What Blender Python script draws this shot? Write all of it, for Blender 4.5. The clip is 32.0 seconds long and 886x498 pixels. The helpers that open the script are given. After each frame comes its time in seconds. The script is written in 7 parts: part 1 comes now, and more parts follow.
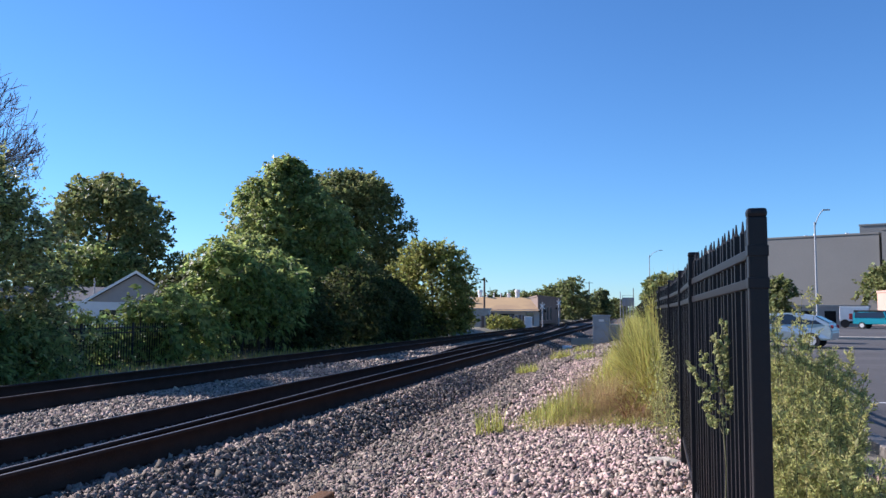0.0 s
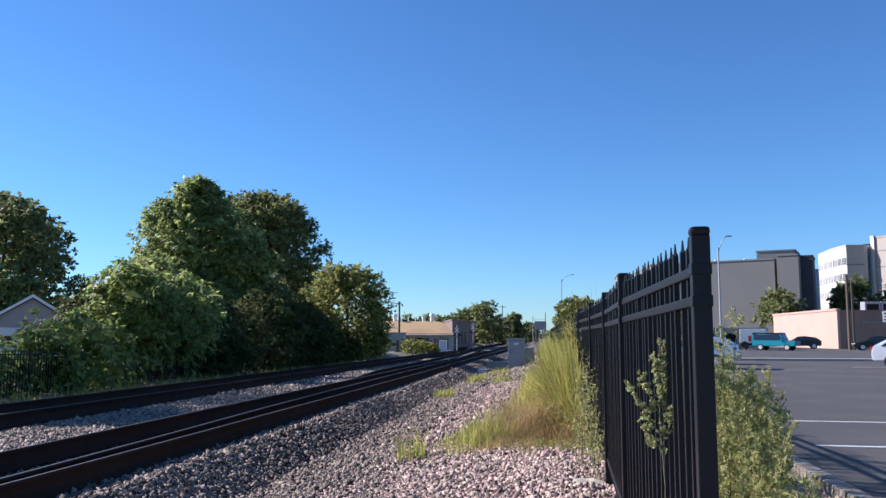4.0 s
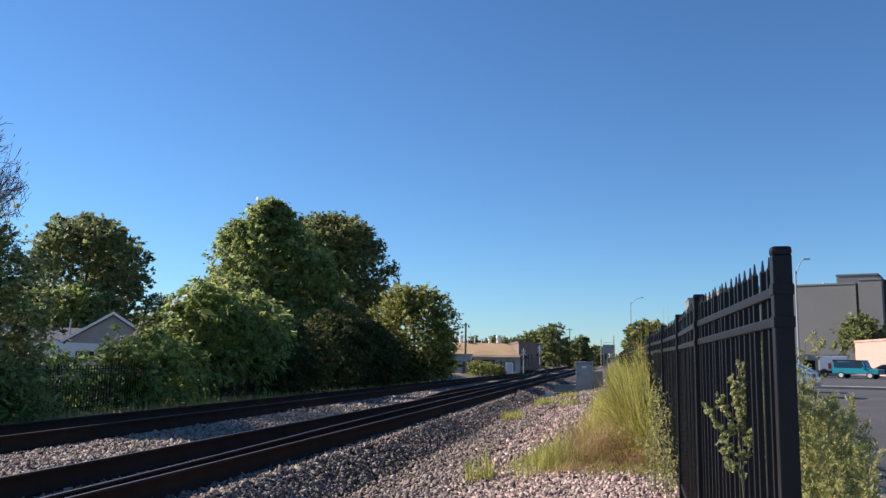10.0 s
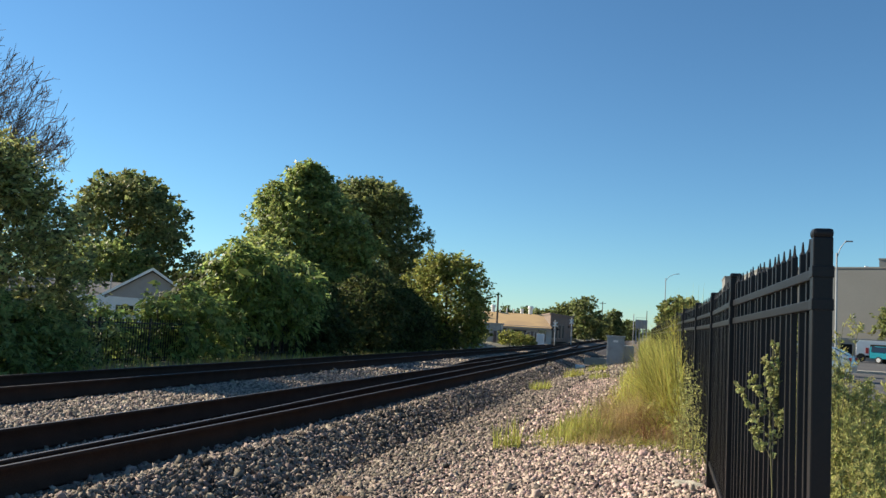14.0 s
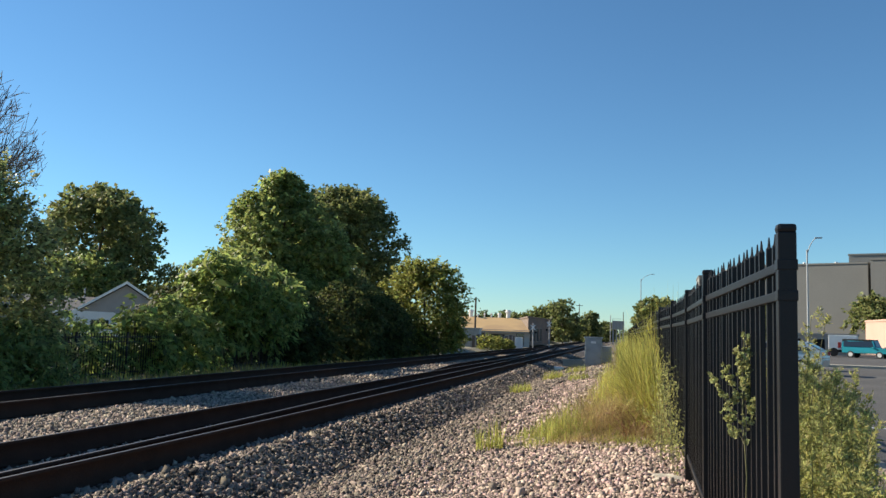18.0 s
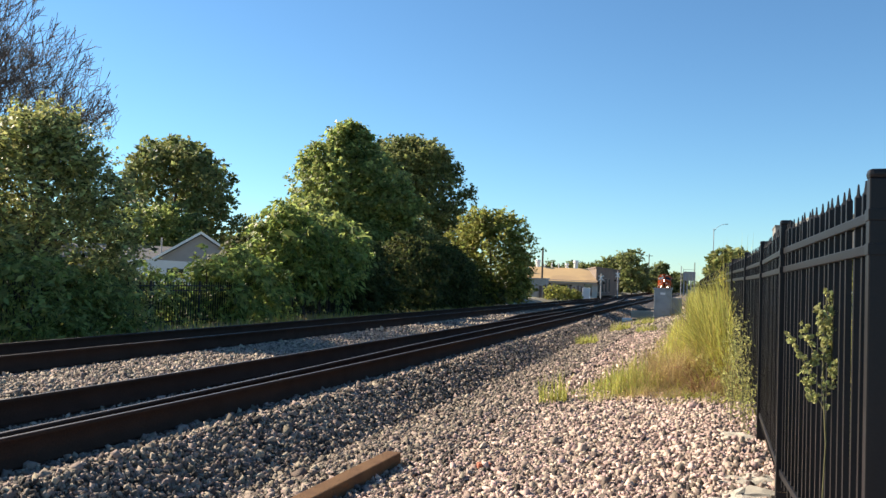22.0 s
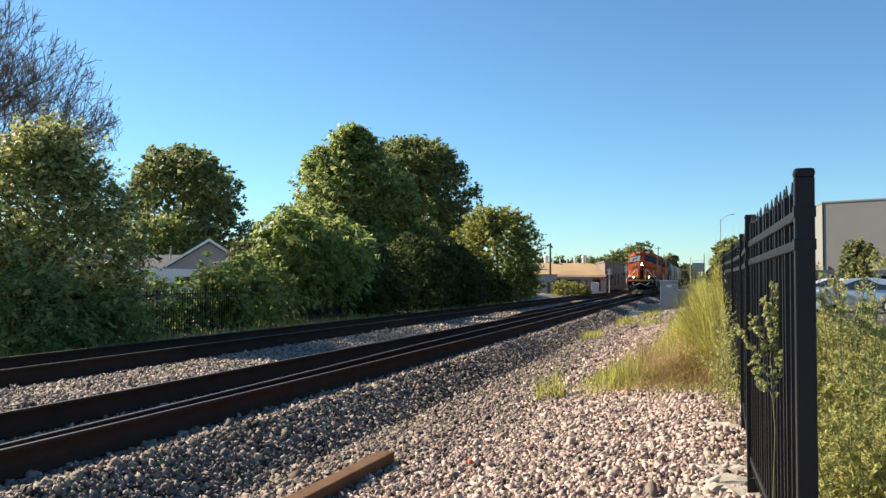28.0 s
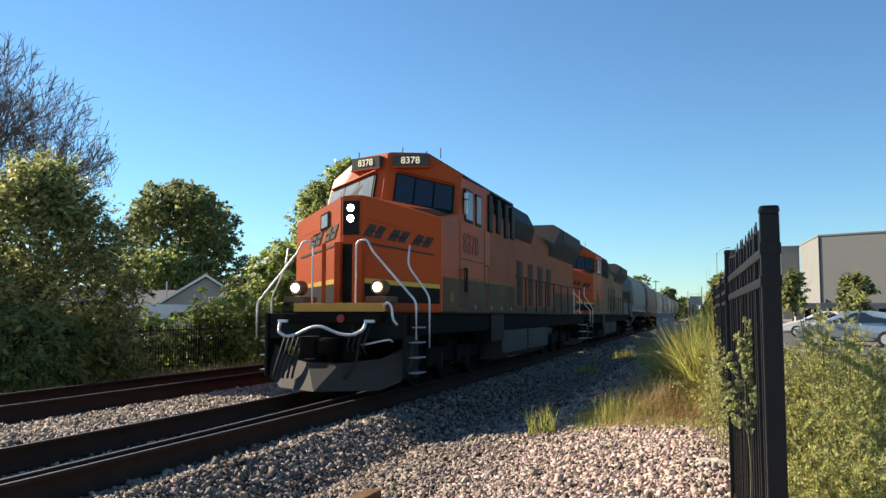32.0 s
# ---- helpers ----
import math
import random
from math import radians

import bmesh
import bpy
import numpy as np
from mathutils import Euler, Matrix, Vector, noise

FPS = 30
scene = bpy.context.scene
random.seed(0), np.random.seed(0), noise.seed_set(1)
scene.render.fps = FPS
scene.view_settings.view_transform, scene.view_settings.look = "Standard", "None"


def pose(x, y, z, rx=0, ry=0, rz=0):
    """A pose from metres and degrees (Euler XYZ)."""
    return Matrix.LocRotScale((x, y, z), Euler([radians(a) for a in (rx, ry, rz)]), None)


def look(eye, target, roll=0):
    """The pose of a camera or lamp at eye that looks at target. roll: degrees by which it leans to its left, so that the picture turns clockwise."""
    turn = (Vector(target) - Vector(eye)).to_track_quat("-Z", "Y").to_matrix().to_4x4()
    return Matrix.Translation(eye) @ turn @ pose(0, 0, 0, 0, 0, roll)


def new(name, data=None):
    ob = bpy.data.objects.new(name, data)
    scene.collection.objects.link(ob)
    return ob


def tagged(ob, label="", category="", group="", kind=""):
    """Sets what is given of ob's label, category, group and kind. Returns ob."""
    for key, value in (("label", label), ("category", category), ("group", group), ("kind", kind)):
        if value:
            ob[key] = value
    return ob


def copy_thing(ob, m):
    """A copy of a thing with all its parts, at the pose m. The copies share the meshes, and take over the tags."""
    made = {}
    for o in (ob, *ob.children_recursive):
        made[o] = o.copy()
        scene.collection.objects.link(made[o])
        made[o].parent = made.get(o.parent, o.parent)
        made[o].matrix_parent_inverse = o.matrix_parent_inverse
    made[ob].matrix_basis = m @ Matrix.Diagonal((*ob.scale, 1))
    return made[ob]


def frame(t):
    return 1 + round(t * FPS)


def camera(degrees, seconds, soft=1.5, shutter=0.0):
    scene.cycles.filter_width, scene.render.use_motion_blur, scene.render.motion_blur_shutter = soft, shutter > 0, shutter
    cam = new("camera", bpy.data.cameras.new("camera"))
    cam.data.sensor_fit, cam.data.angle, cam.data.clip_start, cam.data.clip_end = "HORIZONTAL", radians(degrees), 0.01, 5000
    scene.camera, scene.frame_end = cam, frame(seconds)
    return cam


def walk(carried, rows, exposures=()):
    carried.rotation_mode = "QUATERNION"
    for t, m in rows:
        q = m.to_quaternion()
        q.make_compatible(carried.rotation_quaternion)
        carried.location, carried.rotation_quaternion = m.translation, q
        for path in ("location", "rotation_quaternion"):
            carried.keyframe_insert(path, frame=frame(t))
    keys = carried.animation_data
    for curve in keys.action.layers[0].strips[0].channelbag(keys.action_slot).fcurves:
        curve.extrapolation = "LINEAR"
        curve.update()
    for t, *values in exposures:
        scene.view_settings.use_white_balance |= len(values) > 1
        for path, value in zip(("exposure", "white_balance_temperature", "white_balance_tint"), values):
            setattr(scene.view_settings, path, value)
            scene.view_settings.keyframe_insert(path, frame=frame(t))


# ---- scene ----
import colorsys
cam = camera(58.3, 32.0, soft=1.45)
PATH = [
    (0, (0.171, -0.077, 1.443), (-2.449, 9.542, 2.227), 0.38),
    (0.5, (0.189, -0.049, 1.427), (-2.473, 9.555, 2.254), 0.50),
    (1, (0.177, -0.031, 1.399), (-2.756, 9.506, 2.064), 1.46),
    (1.5, (0.150, -0.010, 1.393), (-2.992, 9.482, 1.533), 1.81),
    (2, (0.130, -0.003, 1.417), (-2.850, 9.542, 1.553), 2.30),
    (2.5, (0.081, -0.011, 1.430), (-2.491, 9.637, 1.974), 0.59),
    (3, (0.051, -0.012, 1.422), (-1.921, 9.750, 2.330), -0.33),
    (3.5, (0.041, 0.008, 1.427), (-1.671, 9.807, 2.445), 0.17),
    (5.5, (0.006, -0.034, 1.404), (-1.207, 9.814, 2.652), -1.32),
    (6, (0.007, -0.001, 1.405), (-1.435, 9.812, 2.679), -1.98),
    (6.5, (0.003, -0.006, 1.405), (-1.941, 9.715, 2.719), -1.39),
    (7, (-0.002, 0.038, 1.412), (-2.432, 9.647, 2.737), 0.00),
    (7.5, (0.002, 0.087, 1.421), (-2.716, 9.621, 2.733), 0.89),
    (8, (0.004, 0.032, 1.414), (-2.856, 9.524, 2.725), 1.20),
    (8.5, (0.003, 0.012, 1.412), (-2.731, 9.541, 2.723), 0.94),
    (9, (0.001, -0.003, 1.415), (-2.640, 9.551, 2.730), 0.83),
    (9.5, (-0.001, -0.046, 1.406), (-2.549, 9.532, 2.737), 0.94),
    (10, (0.000, -0.058, 1.404), (-2.376, 9.561, 2.755), 0.99),
    (10.5, (0.002, -0.019, 1.405), (-2.255, 9.631, 2.744), 1.07),
    (11, (0.008, -0.037, 1.403), (-2.177, 9.635, 2.695), 1.06),
    (11.5, (-0.001, -0.089, 1.399), (-2.162, 9.598, 2.620), 0.99),
    (12, (0.000, -0.091, 1.401), (-2.190, 9.598, 2.557), 1.01),
    (12.5, (0.003, -0.065, 1.410), (-2.236, 9.622, 2.476), 1.47),
    (13, (-0.004, -0.178, 1.390), (-2.421, 9.477, 2.360), 2.04),
    (13.5, (-0.001, -0.114, 1.397), (-2.662, 9.481, 2.320), 2.67),
    (14, (-0.005, -0.096, 1.404), (-2.800, 9.460, 2.340), 3.36),
    (14.5, (0.005, -0.055, 1.408), (-2.850, 9.480, 2.368), 3.53),
    (16.5, (0.022, -0.165, 1.389), (-2.709, 9.395, 2.467), 1.43),
    (17, (0.009, -0.206, 1.380), (-2.632, 9.379, 2.461), 1.51),
    (17.5, (-0.005, -0.277, 1.370), (-2.564, 9.332, 2.426), 1.70),
    (18, (-0.002, -0.240, 1.375), (-2.509, 9.387, 2.401), 1.80),
    (18.5, (0.001, -0.201, 1.382), (-2.535, 9.426, 2.321), 1.48),
    (19, (0.019, -0.028, 1.397), (-2.712, 9.571, 2.039), 1.38),
    (19.5, (0.018, -0.008, 1.396), (-3.003, 9.518, 1.763), 1.10),
    (20, (0.021, -0.004, 1.399), (-3.169, 9.471, 1.608), 0.82),
    (20.5, (0.023, -0.004, 1.399), (-3.247, 9.444, 1.594), 0.81),
    (21, (0.014, -0.001, 1.399), (-3.289, 9.434, 1.648), 1.32),
    (21.5, (0.013, 0.004, 1.402), (-3.309, 9.431, 1.710), 1.78),
    (22, (0.004, -0.006, 1.399), (-3.303, 9.424, 1.769), 2.08),
    (22.5, (-0.001, 0.000, 1.401), (-3.281, 9.438, 1.819), 2.35),
    (23, (0.001, -0.000, 1.401), (-3.251, 9.446, 1.852), 2.34),
    (23.5, (0.004, -0.005, 1.402), (-3.228, 9.447, 1.883), 2.06),
    (24, (0.010, -0.008, 1.399), (-3.196, 9.451, 1.902), 1.78),
    (24.5, (0.023, 0.009, 1.402), (-3.142, 9.480, 1.923), 1.38),
    (26.5, (0.250, -0.146, 1.432), (-3.015, 9.291, 1.961), 0.53),
    (27, (0.276, -0.137, 1.430), (-3.048, 9.284, 1.869), 0.68),
    (27.5, (0.280, -0.109, 1.432), (-3.095, 9.297, 1.799), 0.31),
    (28, (0.281, -0.100, 1.430), (-3.136, 9.291, 1.786), 0.24),
    (28.5, (0.298, -0.070, 1.430), (-3.165, 9.304, 1.821), 0.21),
    (29, (0.307, -0.095, 1.433), (-3.184, 9.266, 1.879), 0.53),
    (29.5, (0.309, -0.122, 1.437), (-3.142, 9.251, 1.920), 0.51),
    (30, (0.336, -0.096, 1.439), (-3.027, 9.308, 1.944), 0.79),
    (30.5, (0.367, -0.083, 1.436), (-2.947, 9.335, 1.990), 0.81),
    (31, (0.369, -0.095, 1.438), (-2.950, 9.319, 2.056), 0.53),
    (31.5, (0.379, -0.070, 1.442), (-2.985, 9.321, 2.136), 0.19),
    (32, (0.394, -0.083, 1.443), (-2.990, 9.294, 2.229), 0.02),
]

EXPOSURE = [(0, 0.84, 5700, 20), (1, 0.82, 5700, 20), (2, 1.10, 6080, 16), (3, 0.86, 5780, 20), (3.5, 0.82, 5720, 20), (5.0, 0.60, 5650, 20), (7.0, 0.58, 5640, 18), (9, 0.62, 6100, 20), (11, 0.66, 6330, 14),
            (13, 0.74, 6830, 6), (18, 0.76, 6850, 7), (20, 1.10, 7150, 10), (23, 1.10, 7100, 10), (32, 1.06, 7080, 10)]
walk(cam, [(t, look(eye, target, roll)) for t, eye, target, roll in PATH], EXPOSURE)

# ---- light: low sun from beyond the tracks, clear sky ----
SUN_AZ, SUN_EL = radians(-81), radians(29)
SUN_DIR = Vector((math.sin(SUN_AZ) * math.cos(SUN_EL), math.cos(SUN_AZ) * math.cos(SUN_EL), math.sin(SUN_EL)))
world = bpy.data.worlds.new("world")
scene.world = world
world.use_nodes = True
wn = world.node_tree.nodes
sky = wn.new("ShaderNodeTexSky")
sky.sky_type = "NISHITA"
sky.sun_disc = False
sky.sun_elevation, sky.sun_rotation = SUN_EL, SUN_AZ
sky.air_density, sky.dust_density, sky.ozone_density = 1.0, 0.0, 6.0
wn["Background"].inputs["Strength"].default_value = 0.081
tint = wn.new("ShaderNodeMix")
tint.data_type, tint.blend_type = "RGBA", "MULTIPLY"
tint.inputs[0].default_value, tint.inputs[7].default_value = 1.0, (0.765, 0.985, 1.04, 1)
world.node_tree.links.new(sky.outputs["Color"], tint.inputs[6])
world.node_tree.links.new(tint.outputs[2], wn["Background"].inputs["Color"])
sun_data = bpy.data.lights.new("sun", "SUN")
sun_data.energy, sun_data.angle, sun_data.color = 5.0, radians(0.6), (1.0, 0.91, 0.78)
sun = new("sun", sun_data)
sun.matrix_world = look(SUN_DIR * 200, (0, 0, 0))
scene.view_settings.exposure = 0.9


# ---- materials ----
def sock(node, *names):
    for n in names:
        if n in node.inputs:
            return node.inputs[n]


def mat(name, color, rough=0.7, metal=0.0, vary=0.25, scale=6.0, fine=60.0, bump=0.0, island=0.0, rand=0.0,
        translucent=0.0, glow=1.5, emit=0.0, spec=0.5, dirt=None, dirt_scale=1.2, dirt_amount=0.0, hue=0.0):
    """Two scales of noise on a base colour, with optional spread per island or per object."""
    m = bpy.data.materials.new(name)
    m.use_nodes = True
    nt = m.node_tree
    n, l = nt.nodes, nt.links
    b = n["Principled BSDF"]
    co = n.new("ShaderNodeTexCoord")
    big, small = n.new("ShaderNodeTexNoise"), n.new("ShaderNodeTexNoise")
    big.inputs["Scale"].default_value, small.inputs["Scale"].default_value = scale, fine
    big.inputs["Detail"].default_value = 4
    for t in (big, small):
        l.new(co.outputs["Object"], t.inputs["Vector"])
    mix = n.new("ShaderNodeMath")
    mix.operation = "ADD"
    l.new(big.outputs["Fac"], mix.inputs[0])
    l.new(small.outputs["Fac"], mix.inputs[1])
    last = mix.outputs[0]
    if island or rand:
        src = n.new("ShaderNodeNewGeometry" if island else "ShaderNodeObjectInfo")
        mul = n.new("ShaderNodeMath")
        mul.operation = "MULTIPLY_ADD"
        mul.inputs[1].default_value = (island or rand) / max(vary, 1e-3)
        l.new(src.outputs["Random Per Island" if island else "Random"], mul.inputs[0])
        l.new(last, mul.inputs[2])
        last = mul.outputs[0]
    extra = (island or rand) / max(vary, 1e-3)
    mr = n.new("ShaderNodeMapRange")
    mr.inputs["From Min"].default_value, mr.inputs["From Max"].default_value = 0.5, 1.5 + extra
    total = vary + (island or rand)
    mr.inputs["To Min"].default_value, mr.inputs["To Max"].default_value = 1 - total, 1 + total
    l.new(last, mr.inputs["Value"])
    hsv = n.new("ShaderNodeHueSaturation")
    hsv.inputs["Color"].default_value = (*color, 1)
    l.new(mr.outputs[0], hsv.inputs["Value"])
    if hue:
        hm = n.new("ShaderNodeMapRange")
        hm.inputs["From Min"].default_value, hm.inputs["From Max"].default_value = 0.3, 0.7
        hm.inputs["To Min"].default_value, hm.inputs["To Max"].default_value = 0.5 - hue, 0.5 + hue
        if island:
            hm.inputs["From Min"].default_value, hm.inputs["From Max"].default_value = 0, 1
            wn2 = n.new("ShaderNodeTexWhiteNoise")
            wn2.noise_dimensions = "1D"
            l.new(src.outputs["Random Per Island"], wn2.inputs["W"])
            l.new(wn2.outputs["Value"], hm.inputs["Value"])
        else:
            l.new(big.outputs["Fac"], hm.inputs["Value"])
        l.new(hm.outputs[0], hsv.inputs["Hue"])
    col = hsv.outputs[0]
    if dirt:
        dn = n.new("ShaderNodeTexNoise")
        dn.inputs["Scale"].default_value, dn.inputs["Detail"].default_value = dirt_scale, 6
        l.new(co.outputs["Object"], dn.inputs["Vector"])
        dr = n.new("ShaderNodeMapRange")
        dr.inputs["From Min"].default_value, dr.inputs["From Max"].default_value = 0.48, 0.68
        dr.inputs["To Max"].default_value = dirt_amount
        l.new(dn.outputs["Fac"], dr.inputs["Value"])
        dm = n.new("ShaderNodeMix")
        dm.data_type = "RGBA"
        l.new(dr.outputs[0], dm.inputs[0])
        l.new(col, dm.inputs[6])
        dm.inputs[7].default_value = (*dirt, 1)
        col = dm.outputs[2]
    l.new(col, b.inputs["Base Color"])
    b.inputs["Roughness"].default_value, b.inputs["Metallic"].default_value = rough, metal
    b.inputs["Specular IOR Level"].default_value = spec
    if bump:
        bp = n.new("ShaderNodeBump")
        bp.inputs["Strength"].default_value, bp.inputs["Distance"].default_value = min(bump, 1.0), 0.02
        l.new(small.outputs["Fac"], bp.inputs["Height"])
        l.new(bp.outputs[0], b.inputs["Normal"])
    if emit:
        b.inputs["Emission Color"].default_value, b.inputs["Emission Strength"].default_value = (*color, 1), emit
    if translucent:
        tr, ms = n.new("ShaderNodeBsdfTranslucent"), n.new("ShaderNodeMixShader")
        # light through a leaf is brighter than light off it
        th = n.new("ShaderNodeHueSaturation")
        th.inputs["Hue"].default_value, th.inputs["Saturation"].default_value, th.inputs["Value"].default_value = 0.505, 1.0, glow
        l.new(col, th.inputs["Color"])
        l.new(th.outputs[0], tr.inputs["Color"])
        ms.inputs[0].default_value = translucent
        l.new(b.outputs[0], ms.inputs[1])
        l.new(tr.outputs[0], ms.inputs[2])
        l.new(ms.outputs[0], n["Material Output"].inputs["Surface"])
    return m


